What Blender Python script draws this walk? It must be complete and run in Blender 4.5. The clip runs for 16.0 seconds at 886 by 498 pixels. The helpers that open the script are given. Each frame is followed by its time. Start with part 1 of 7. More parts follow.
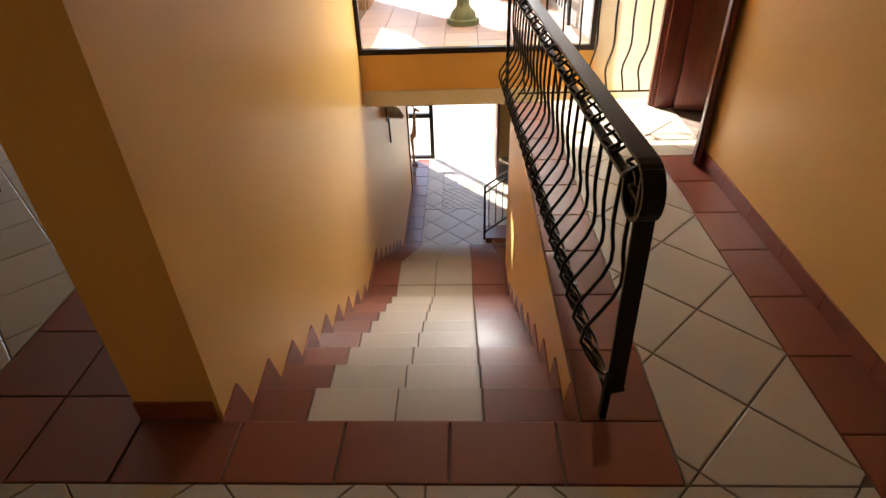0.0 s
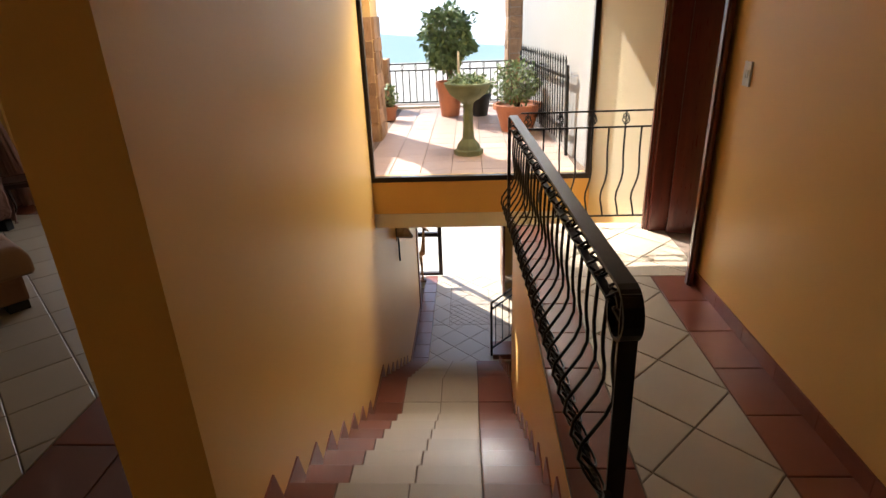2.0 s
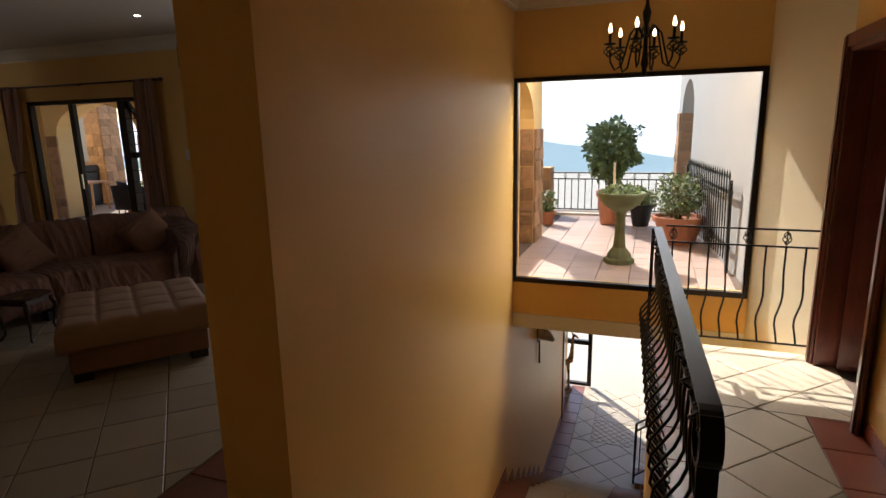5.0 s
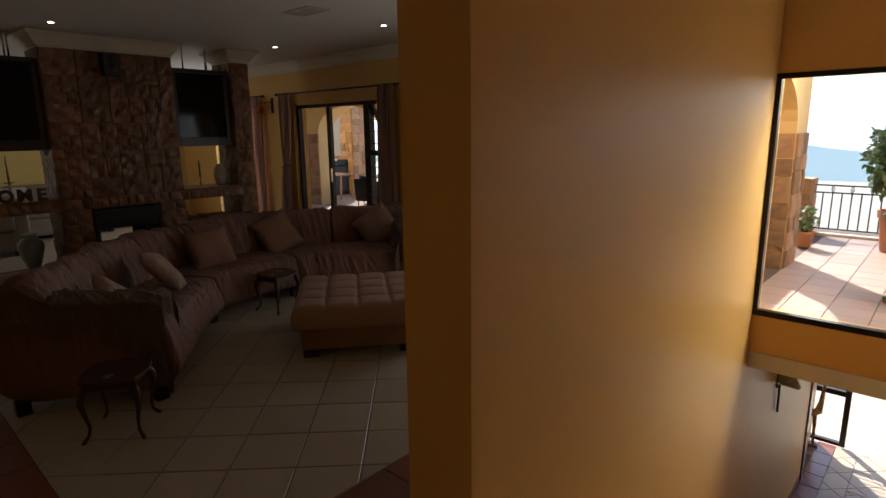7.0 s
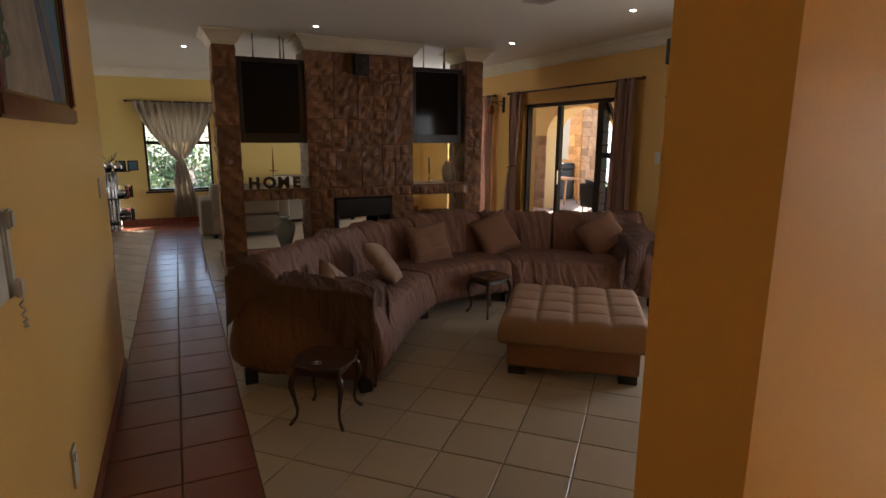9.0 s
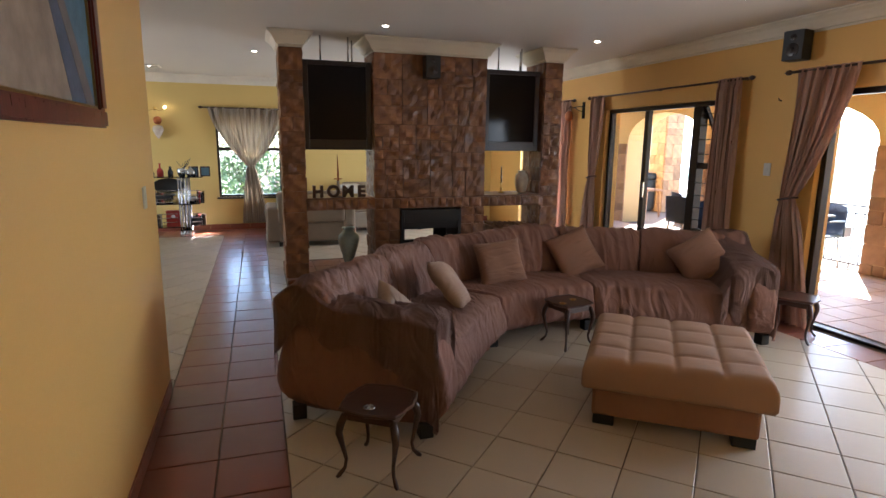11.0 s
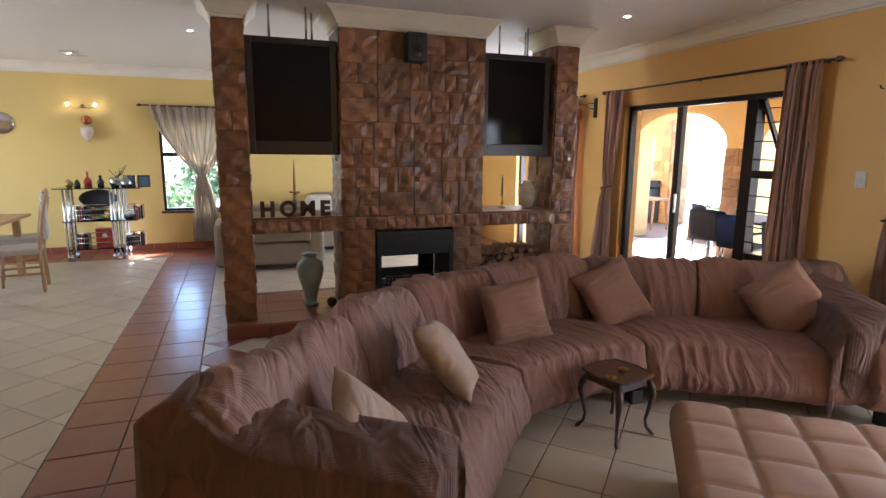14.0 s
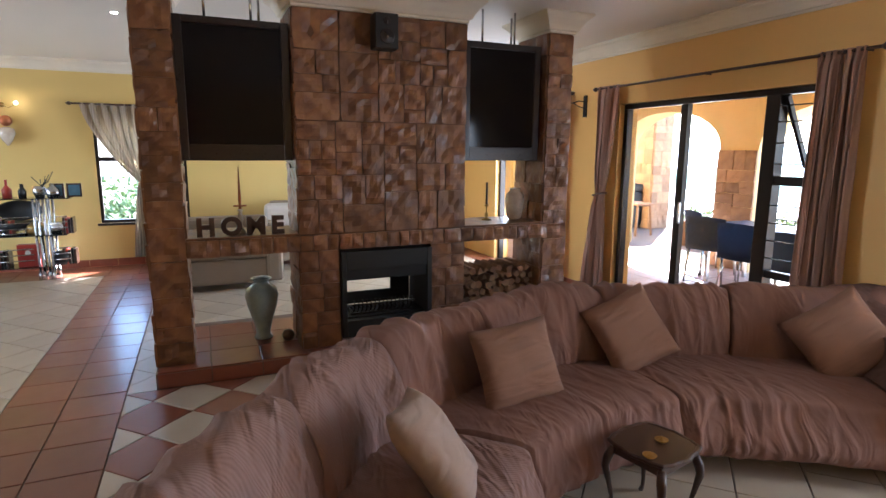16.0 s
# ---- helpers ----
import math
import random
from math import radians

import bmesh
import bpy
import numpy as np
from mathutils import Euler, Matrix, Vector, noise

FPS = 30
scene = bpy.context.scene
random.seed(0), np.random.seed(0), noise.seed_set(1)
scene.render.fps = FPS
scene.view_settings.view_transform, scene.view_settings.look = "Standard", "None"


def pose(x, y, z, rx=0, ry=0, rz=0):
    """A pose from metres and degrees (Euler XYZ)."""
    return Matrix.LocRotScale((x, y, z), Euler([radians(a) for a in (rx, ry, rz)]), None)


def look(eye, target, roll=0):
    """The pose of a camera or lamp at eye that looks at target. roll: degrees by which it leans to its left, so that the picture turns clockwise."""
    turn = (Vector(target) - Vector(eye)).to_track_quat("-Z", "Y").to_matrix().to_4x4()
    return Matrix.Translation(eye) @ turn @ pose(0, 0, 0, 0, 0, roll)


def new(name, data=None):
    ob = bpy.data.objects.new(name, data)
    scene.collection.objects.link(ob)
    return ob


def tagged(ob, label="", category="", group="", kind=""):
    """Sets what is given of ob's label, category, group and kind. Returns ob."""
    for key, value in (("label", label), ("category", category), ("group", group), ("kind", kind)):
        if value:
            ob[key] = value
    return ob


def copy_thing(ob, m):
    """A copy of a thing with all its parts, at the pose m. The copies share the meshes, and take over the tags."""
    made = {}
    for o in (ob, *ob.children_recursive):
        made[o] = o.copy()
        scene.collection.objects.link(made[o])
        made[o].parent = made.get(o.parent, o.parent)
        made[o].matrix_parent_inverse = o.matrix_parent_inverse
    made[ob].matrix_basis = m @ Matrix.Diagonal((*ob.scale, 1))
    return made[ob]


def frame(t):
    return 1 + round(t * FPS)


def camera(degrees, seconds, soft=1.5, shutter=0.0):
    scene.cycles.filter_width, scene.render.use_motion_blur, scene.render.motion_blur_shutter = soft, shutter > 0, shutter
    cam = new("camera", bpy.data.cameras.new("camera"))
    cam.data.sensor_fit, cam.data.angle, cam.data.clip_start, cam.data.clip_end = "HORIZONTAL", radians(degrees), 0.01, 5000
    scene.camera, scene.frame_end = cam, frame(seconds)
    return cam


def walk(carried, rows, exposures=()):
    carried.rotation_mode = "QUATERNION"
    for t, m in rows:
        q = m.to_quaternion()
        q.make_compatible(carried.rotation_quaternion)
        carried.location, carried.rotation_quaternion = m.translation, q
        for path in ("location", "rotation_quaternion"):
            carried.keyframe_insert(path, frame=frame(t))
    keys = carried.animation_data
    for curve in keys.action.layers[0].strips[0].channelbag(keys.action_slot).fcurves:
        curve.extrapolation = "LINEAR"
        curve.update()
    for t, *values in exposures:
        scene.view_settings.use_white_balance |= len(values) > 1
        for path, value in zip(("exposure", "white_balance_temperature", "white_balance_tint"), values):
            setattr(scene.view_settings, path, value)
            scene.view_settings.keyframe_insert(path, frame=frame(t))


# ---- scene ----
cam = camera(76.5, 16.0)
METRES, EYE, TILT, LEAN, TURN = 4.3, 1.5, 0.0, 0.0, 1.2
PATH = [
    (0, (0.027, 0.352, 1.550), (-0.051, 1.997, 0.415), -2.2),
    (0.5, (0.037, 0.299, 1.568), (-0.048, 2.005, 0.528), -2.1),
    (1, (0.043, 0.272, 1.599), (-0.049, 2.031, 0.652), -2.2),
    (1.5, (0.066, 0.250, 1.639), (-0.041, 2.048, 0.770), -2.7),
    (2, (0.060, 0.221, 1.644), (-0.045, 2.060, 0.866), -2.2),
    (2.5, (0.058, 0.207, 1.647), (-0.053, 2.078, 0.951), -2.1),
    (3, (0.046, 0.161, 1.654), (-0.067, 2.058, 1.032), -1.7),
    (3.2, (0.069, 0.170, 1.658), (-0.056, 2.074, 1.060), -1.8),
    (5.3, (0.332, 0.131, 1.648), (-0.456, 1.923, 1.243), -1.0),
    (5.5, (0.328, 0.130, 1.648), (-0.524, 1.894, 1.243), -1.0),
    (6, (0.310, 0.163, 1.648), (-0.694, 1.844, 1.243), -0.9),
    (6.5, (0.276, 0.268, 1.662), (-0.891, 1.839, 1.252), -0.8),
    (7, (0.225, 0.345, 1.682), (-1.098, 1.787, 1.271), -0.7),
    (7.5, (0.106, 0.385, 1.677), (-1.345, 1.699, 1.267), -0.4),
    (8, (-0.003, 0.492, 1.645), (-1.601, 1.625, 1.245), -0.2),
    (8.5, (-0.076, 0.566, 1.627), (-1.778, 1.539, 1.233), 0.2),
    (9, (-0.145, 0.605, 1.618), (-1.920, 1.438, 1.225), 0.4),
    (9.5, (-0.259, 0.634, 1.622), (-2.079, 1.365, 1.229), 0.6),
    (10, (-0.357, 0.665, 1.627), (-2.208, 1.313, 1.235), 0.8),
    (12.3, (-1.174, 0.912, 1.596), (-3.044, 1.519, 1.231), 0.6),
    (12.5, (-1.272, 0.930, 1.598), (-3.137, 1.551, 1.231), 0.8),
    (13, (-1.541, 1.032, 1.605), (-3.398, 1.679, 1.241), 0.6),
    (13.5, (-1.785, 1.102, 1.595), (-3.639, 1.761, 1.240), 0.7),
    (14, (-2.032, 1.162, 1.584), (-3.881, 1.841, 1.236), 0.6),
    (14.5, (-2.222, 1.213, 1.585), (-4.057, 1.931, 1.239), 0.6),
    (15, (-2.439, 1.299, 1.591), (-4.260, 2.050, 1.247), 0.5),
    (15.5, (-2.626, 1.361, 1.589), (-4.441, 2.127, 1.246), 0.4),
    (16, (-2.796, 1.395, 1.601), (-4.608, 2.170, 1.260), 0.4),
]
walk(cam, [(t, look(eye, target, roll)) for t, eye, target, roll in PATH],
     [(0.0, 2.0, 6200, 10), (3.2, 1.0, 6300, 10), (5.3, 0.9, 6300, 10), (8.0, 1.5, 6300, 10), (9.0, 2.25, 6500, 10), (10.0, 2.85, 6000, 10), (12.5, 3.5, 5700, 10), (16.0, 3.65, 5400, 10)])

# ---- world, sun, sky light ----
SUN_DIR = Vector((0.52, -0.62, -0.80)).normalized()
world = bpy.data.worlds.new("sky")
scene.world = world
world.use_nodes = True
wn, wl = world.node_tree.nodes, world.node_tree.links
sky = wn.new("ShaderNodeTexSky")
sky.sky_type = "NISHITA"
sky.sun_disc = False
sky.sun_elevation = math.asin(-SUN_DIR.z)
sky.sun_rotation = math.atan2(-SUN_DIR.x, -SUN_DIR.y)
sky.air_density, sky.dust_density = 1.0, 1.0
wl.new(sky.outputs[0], wn["Background"].inputs[0])
wn["Background"].inputs[1].default_value = 0.15
sun = new("sun", bpy.data.lights.new("sun", "SUN"))
sun.data.energy, sun.data.angle, sun.data.color = 5.0, radians(0.5), (1.0, 0.95, 0.86)
sun.rotation_euler = SUN_DIR.to_track_quat("-Z", "Y").to_euler()


def area(name, centre, toward, w, h, power, colour=(0.92, 0.96, 1.0)):
    """Skylight that falls in through an opening."""
    d = bpy.data.lights.new(name, "AREA")
    d.shape, d.size, d.size_y, d.energy, d.color = "RECTANGLE", w, h, power, colour
    ob = new(name, d)
    ob.matrix_world = look(centre, (centre[0] + toward[0], centre[1] + toward[1], centre[2] + toward[2]))
    return ob


# ---- materials ----
def material(name, base, rough=0.6, metal=0.0, second=None, scale=8.0, mix=0.5, bump=0.0, bump_scale=60.0, coat=0.0, vary=0.0, detail=6.0, stretch=(1, 1, 1), glow=None, rough_vary=0.08, spec=0.5, rib=0.0, fold=0.0):
    """Base colour varied by two noises, with relief, gloss variation and a random shade for each object."""
    m = bpy.data.materials.new(name)
    m.use_nodes = True
    n, l = m.node_tree.nodes, m.node_tree.links
    p = n["Principled BSDF"]
    p.inputs["Roughness"].default_value, p.inputs["Metallic"].default_value = rough, metal
    p.inputs["Specular IOR Level"].default_value = spec
    p.inputs["Coat Weight"].default_value = coat
    p.inputs["Coat Roughness"].default_value = 0.12
    co = n.new("ShaderNodeTexCoord")
    mp = n.new("ShaderNodeMapping")
    mp.inputs["Scale"].default_value = stretch
    l.new(co.outputs["Object"], mp.inputs[0])
    big = n.new("ShaderNodeTexNoise")
    big.inputs["Scale"].default_value, big.inputs["Detail"].default_value = scale, detail
    l.new(mp.outputs[0], big.inputs["Vector"])
    ramp = n.new("ShaderNodeMapRange")
    ramp.inputs["From Min"].default_value, ramp.inputs["From Max"].default_value = 0.3, 0.7
    ramp.inputs["To Max"].default_value = mix
    l.new(big.outputs["Fac"], ramp.inputs["Value"])
    mx = n.new("ShaderNodeMix")
    mx.data_type = "RGBA"
    mx.inputs["A"].default_value = (*base, 1)
    mx.inputs["B"].default_value = (*(second or [c * 0.8 for c in base]), 1)
    l.new(ramp.outputs[0], mx.inputs["Factor"])
    out = mx.outputs["Result"]
    if vary:
        info = n.new("ShaderNodeObjectInfo")
        rg = n.new("ShaderNodeMapRange")
        rg.inputs["To Min"].default_value, rg.inputs["To Max"].default_value = 1 - vary, 1 + vary
        l.new(info.outputs["Random"], rg.inputs["Value"])
        hs = n.new("ShaderNodeHueSaturation")
        l.new(rg.outputs[0], hs.inputs["Value"])
        l.new(out, hs.inputs["Color"])
        out = hs.outputs[0]
    l.new(out, p.inputs["Base Color"])
    fine = n.new("ShaderNodeTexNoise")
    fine.inputs["Scale"].default_value, fine.inputs["Detail"].default_value = bump_scale, 5
    l.new(mp.outputs[0], fine.inputs["Vector"])
    rr = n.new("ShaderNodeMapRange")
    rr.inputs["To Min"].default_value, rr.inputs["To Max"].default_value = max(rough - rough_vary, 0.02), min(rough + rough_vary, 1)
    l.new(fine.outputs["Fac"], rr.inputs["Value"])
    l.new(rr.outputs[0], p.inputs["Roughness"])
    if rib:
        wave = n.new("ShaderNodeTexWave")
        wave.inputs["Scale"].default_value, wave.inputs["Distortion"].default_value, wave.inputs["Detail Scale"].default_value = rib, 1.5, 0.6
        l.new(mp.outputs[0], wave.inputs["Vector"])
        rb = n.new("ShaderNodeBump")
        rb.inputs["Strength"].default_value, rb.inputs["Distance"].default_value = 0.6, 0.0018
        l.new(wave.outputs["Fac"], rb.inputs["Height"])
        l.new(rb.outputs[0], p.inputs["Normal"])
    if bump and not rib:
        b = n.new("ShaderNodeBump")
        b.inputs["Strength"].default_value, b.inputs["Distance"].default_value = 0.5, bump
        l.new(fine.outputs["Fac"], b.inputs["Height"])
        l.new(b.outputs[0], p.inputs["Normal"])
    if fold:
        cloth = n.new("ShaderNodeTexNoise")
        cloth.inputs["Scale"].default_value, cloth.inputs["Detail"].default_value, cloth.inputs["Distortion"].default_value = 3.2, 1.5, 2.2
        tilt = n.new("ShaderNodeMapping")
        tilt.inputs["Rotation"].default_value, tilt.inputs["Scale"].default_value = (0.5, 0.4, 0.7), (0.9, 2.6, 1.0)
        l.new(co.outputs["Object"], tilt.inputs[0])
        l.new(tilt.outputs[0], cloth.inputs["Vector"])
        fb = n.new("ShaderNodeBump")
        fb.inputs["Strength"].default_value, fb.inputs["Distance"].default_value = 0.8, fold
        l.new(cloth.outputs["Fac"], fb.inputs["Height"])
        if p.inputs["Normal"].links:
            l.new(p.inputs["Normal"].links[0].from_socket, fb.inputs["Normal"])
        l.new(fb.outputs[0], p.inputs["Normal"])
    if glow:
        p.inputs["Emission Color"].default_value = (*glow[0], 1)
        p.inputs["Emission Strength"].default_value = glow[1]
    return m


M = {}
M["wall"] = material("yellow_satin_paint", (0.77, 0.475, 0.155), 0.38, second=(0.72, 0.435, 0.135), scale=1.3, bump=0.0012, bump_scale=90, mix=0.6, spec=0.22)
M["wall_lemon"] = material("lemon_satin_paint", (0.68, 0.50, 0.18), 0.42, second=(0.64, 0.46, 0.16), scale=1.3, bump=0.0012, bump_scale=90, mix=0.6, spec=0.3)
# wall paint paled to cream: window light put into the base colour
M["wall_lit"] = material("cream_lit_satin_paint", (0.76, 0.66, 0.47), 0.4, second=(0.73, 0.62, 0.43), scale=1.3, bump=0.0012, bump_scale=90, mix=0.6)
M["wall_out"] = material("yellow_outdoor_plaster", (0.78, 0.56, 0.25), 0.8, bump=0.002, bump_scale=120, scale=2)
# plaster darkened to grey in place of shade on the terrace wall
M["wall_white"] = material("pale_grey_shaded_outdoor_plaster", (0.40, 0.40, 0.39), 0.85, second=(0.33, 0.33, 0.32), bump=0.003, bump_scale=80, scale=2)
M["ceiling"] = material("white_ceiling_paint", (0.74, 0.71, 0.65), 0.8, second=(0.70, 0.67, 0.61), bump=0.0008, bump_scale=120, scale=1)
M["cornice"] = material("cream_cornice_plaster", (0.76, 0.70, 0.58), 0.6, scale=3)
M["grout"] = material("brown_grout", (0.16, 0.11, 0.08), 0.9, bump=0.001, bump_scale=200)
M["terra"] = material("glazed_terracotta", (0.215, 0.064, 0.034), 0.34, second=(0.19, 0.056, 0.030), scale=3.5, mix=0.7, bump=0.0012, bump_scale=9, vary=0.14, coat=0.25)
M["cream"] = material("glazed_cream_tile", (0.47, 0.395, 0.30), 0.37, second=(0.42, 0.35, 0.26), scale=1.8, mix=0.7, bump=0.0006, bump_scale=7, vary=0.06, coat=0.0)
M["skirt"] = material("terracotta_skirting", (0.27, 0.08, 0.045), 0.35, second=(0.20, 0.06, 0.035), scale=9, mix=0.8, bump=0.0008, bump_scale=40)
M["iron"] = material("black_wrought_iron", (0.018, 0.016, 0.015), 0.38, metal=0.6, bump=0.0006, bump_scale=150, scale=30, second=(0.03, 0.026, 0.022))
M["alu"] = material("dark_bronze_aluminium", (0.03, 0.022, 0.018), 0.4, metal=0.5, scale=20)
M["mahogany"] = material("varnished_mahogany", (0.16, 0.028, 0.014), 0.3, second=(0.09, 0.015, 0.008), scale=3, stretch=(8, 8, 0.7), bump=0.0008, bump_scale=14, coat=0.4, mix=0.9)
M["stone"] = material("brown_sandstone", (0.29, 0.132, 0.048), 0.45, second=(0.14, 0.055, 0.026), scale=7, mix=1.0, bump=0.009, bump_scale=22, vary=0.24, coat=0.2)
M["stone_core"] = material("dark_mortar", (0.15, 0.070, 0.032), 0.9, bump=0.004, bump_scale=60)
M["stone_out"] = material("honey_sandstone", (0.42, 0.25, 0.13), 0.8, second=(0.28, 0.16, 0.09), scale=6, mix=0.9, bump=0.01, bump_scale=16, vary=0.3)
M["sofa"] = material("brown_suede", (0.225, 0.115, 0.085), 0.9, second=(0.175, 0.088, 0.064), scale=4, bump=0.0015, bump_scale=260, fold=0.03)
M["throw"] = material("mauve_brown_throw", (0.26, 0.150, 0.120), 0.9, second=(0.20, 0.112, 0.088), scale=3, bump=0.002, bump_scale=200, rib=30.0, fold=0.05)
M["ottoman"] = material("tan_suede", (0.34, 0.21, 0.14), 0.85, second=(0.34, 0.20, 0.13), scale=4, bump=0.001, bump_scale=250)
M["cushion"] = material("rust_brown_suede", (0.27, 0.145, 0.095), 0.9, second=(0.20, 0.10, 0.065), scale=4, bump=0.001, bump_scale=240, fold=0.02)
M["cushion_tan"] = material("faded_tan_suede", (0.37, 0.26, 0.20), 0.9, second=(0.31, 0.21, 0.155), scale=4, bump=0.001, bump_scale=240, fold=0.02)
M["screen"] = material("dark_tv_glass", (0.010, 0.008, 0.008), 0.08, scale=2, spec=0.15, rough_vary=0.01)
M["tvcase"] = material("dark_brown_tv_case", (0.022, 0.012, 0.010), 0.3, scale=9)
M["black"] = material("black_paint", (0.012, 0.012, 0.012), 0.5, scale=20)
M["steel"] = material("brushed_steel", (0.5, 0.5, 0.5), 0.25, metal=1.0, scale=30, stretch=(1, 1, 10))


M["paving"] = material("pale_paving", (0.40, 0.37, 0.32), 0.85, second=(0.30, 0.27, 0.22), scale=0.6, bump=0.004, bump_scale=20)
M["wood_light"] = material("light_teak", (0.30, 0.15, 0.07), 0.45, second=(0.2, 0.09, 0.04), scale=3, stretch=(8, 8, 0.7), mix=0.8)
M["terra_out"] = material("matt_patio_tile", (0.46, 0.33, 0.27), 0.5, second=(0.40, 0.28, 0.22), scale=6, vary=0.1, bump=0.0008, bump_scale=60)
M["pot"] = material("terracotta_pot", (0.42, 0.17, 0.09), 0.8, second=(0.34, 0.14, 0.08), scale=5, bump=0.001, bump_scale=80)
M["leaf"] = material("dark_green_leaf", (0.08, 0.15, 0.05), 0.5, second=(0.17, 0.25, 0.10), scale=12, mix=1.0, vary=0.2)
M["leaf_pale"] = material("pale_green_leaf", (0.13, 0.20, 0.07), 0.55, second=(0.22, 0.28, 0.13), scale=12, mix=1.0)
M["bark"] = material("grey_bark", (0.12, 0.08, 0.05), 0.9, bump=0.004, bump_scale=40)
M["soil"] = material("dark_soil", (0.04, 0.028, 0.02), 1.0, bump=0.006, bump_scale=50)
M["bath"] = material("mossy_cast_stone", (0.20, 0.22, 0.13), 0.85, second=(0.12, 0.15, 0.08), scale=10, mix=1.0, bump=0.002, bump_scale=60)
M["curtain"] = material("taupe_striped_curtain", (0.68, 0.44, 0.34), 0.75, second=(0.52, 0.33, 0.25), scale=3, stretch=(14, 14, 0.3), mix=1.0, bump=0.001, bump_scale=120)
M["curtain_s"] = material("silver_striped_curtain", (0.62, 0.54, 0.42), 0.45, second=(0.30, 0.24, 0.18), scale=4, stretch=(1, 16, 0.25), mix=1.0)
M["wood_dark"] = material("dark_carved_wood", (0.055, 0.022, 0.013), 0.35, second=(0.03, 0.012, 0.008), scale=4, stretch=(6, 1, 1), coat=0.3)
M["wood_pale"] = material("pale_ash_wood", (0.42, 0.25, 0.12), 0.4, second=(0.34, 0.19, 0.09), scale=4, stretch=(1, 1, 6))
M["fabric_white"] = material("ivory_seat_fabric", (0.55, 0.50, 0.44), 0.9, scale=8, bump=0.001, bump_scale=200)
M["celadon"] = material("pale_celadon_glaze", (0.36, 0.44, 0.42), 0.25, second=(0.26, 0.34, 0.33), scale=14, mix=1.0, coat=0.5)
M["porcelain"] = material("painted_porcelain", (0.66, 0.60, 0.50), 0.25, second=(0.30, 0.13, 0.08), scale=14, mix=0.4, coat=0.5)
M["log"] = material("split_firewood", (0.30, 0.17, 0.085), 0.9, second=(0.14, 0.07, 0.04), scale=14, mix=1.0, bump=0.003, bump_scale=40, vary=0.35)
M["white"] = material("white_plastic", (0.62, 0.60, 0.55), 0.35, scale=20)
M["beige_sofa"] = material("beige_upholstery", (0.27, 0.21, 0.15), 0.9, scale=5, bump=0.001, bump_scale=200)
M["glass_dark"] = material("smoked_glass", (0.02, 0.02, 0.02), 0.06, scale=3)
M["red"] = material("red_lacquer", (0.35, 0.03, 0.02), 0.35, scale=8)
M["brass"] = material("aged_brass", (0.45, 0.30, 0.10), 0.3, metal=1.0, scale=20)
M["copper"] = material("aged_copper", (0.42, 0.16, 0.08), 0.35, metal=1.0, scale=14)
M["bluegrey"] = material("blue_grey_woven_plastic", (0.05, 0.07, 0.11), 0.5, scale=20, bump=0.001, bump_scale=200)
# distance haze is mixed into this hill colour
M["hill"] = material("haze_tinted_blue_hills", (0.30, 0.40, 0.46), 1.0, second=(0.22, 0.34, 0.36), scale=0.02, mix=1.0)
M["bulb"] = material("lit_candle_bulb", (1.0, 0.8, 0.5), 0.4, glow=((1.0, 0.80, 0.52), 3.0))
M["spot"] = material("lit_downlight_lamp", (1.0, 0.9, 0.7), 0.4, glow=((1.0, 0.88, 0.68), 5.0))
M["giraffe"] = material("spotted_carved_wood", (0.42, 0.26, 0.12), 0.5, second=(0.12, 0.05, 0.02), scale=16, mix=1.0, detail=0.5)
M["skull"] = material("bleached_bone", (0.55, 0.47, 0.36), 0.7, second=(0.3, 0.22, 0.15), scale=20, mix=0.9)


# ---- mesh helpers ----
def box(bm, x0, y0, z0, x1, y1, z1):
    v = [bm.verts.new(c) for c in ((x0, y0, z0), (x1, y0, z0), (x1, y1, z0), (x0, y1, z0), (x0, y0, z1), (x1, y0, z1), (x1, y1, z1), (x0, y1, z1))]
    for f in ((3, 2, 1, 0), (4, 5, 6, 7), (0, 1, 5, 4), (1, 2, 6, 5), (2, 3, 7, 6), (3, 0, 4, 7)):
        bm.faces.new([v[i] for i in f])
    return v


def mesh(name, bm, mat, smooth=False):
    me = bpy.data.meshes.new(name)
    bm.normal_update()
    bm.to_mesh(me)
    bm.free()
    me.materials.append(M[mat] if isinstance(mat, str) else mat)
    if smooth:
        me.shade_smooth()
    return me


def part(name, bm, mat, parent=None, label="", smooth=False, kind=""):
    ob = new(name, mesh(name, bm, mat, smooth))
    ob.parent = parent
    return tagged(ob, label, kind=kind)


def boxes(name, mat, spans, parent=None, bevel=0.0, label="", kind="", segs=2):
    bm = bmesh.new()
    for s in spans:
        box(bm, *s)
    if bevel:
        bmesh.ops.bevel(bm, geom=bm.edges[:], offset=bevel, segments=segs, profile=0.6, affect="EDGES")
    return part(name, bm, mat, parent, label, smooth=False, kind=kind)


def thing(name, at, label, category, group="", rz=0.0):
    ob = new(name)
    ob.matrix_world = pose(*at, 0, 0, rz)
    return tagged(ob, label, category, group)


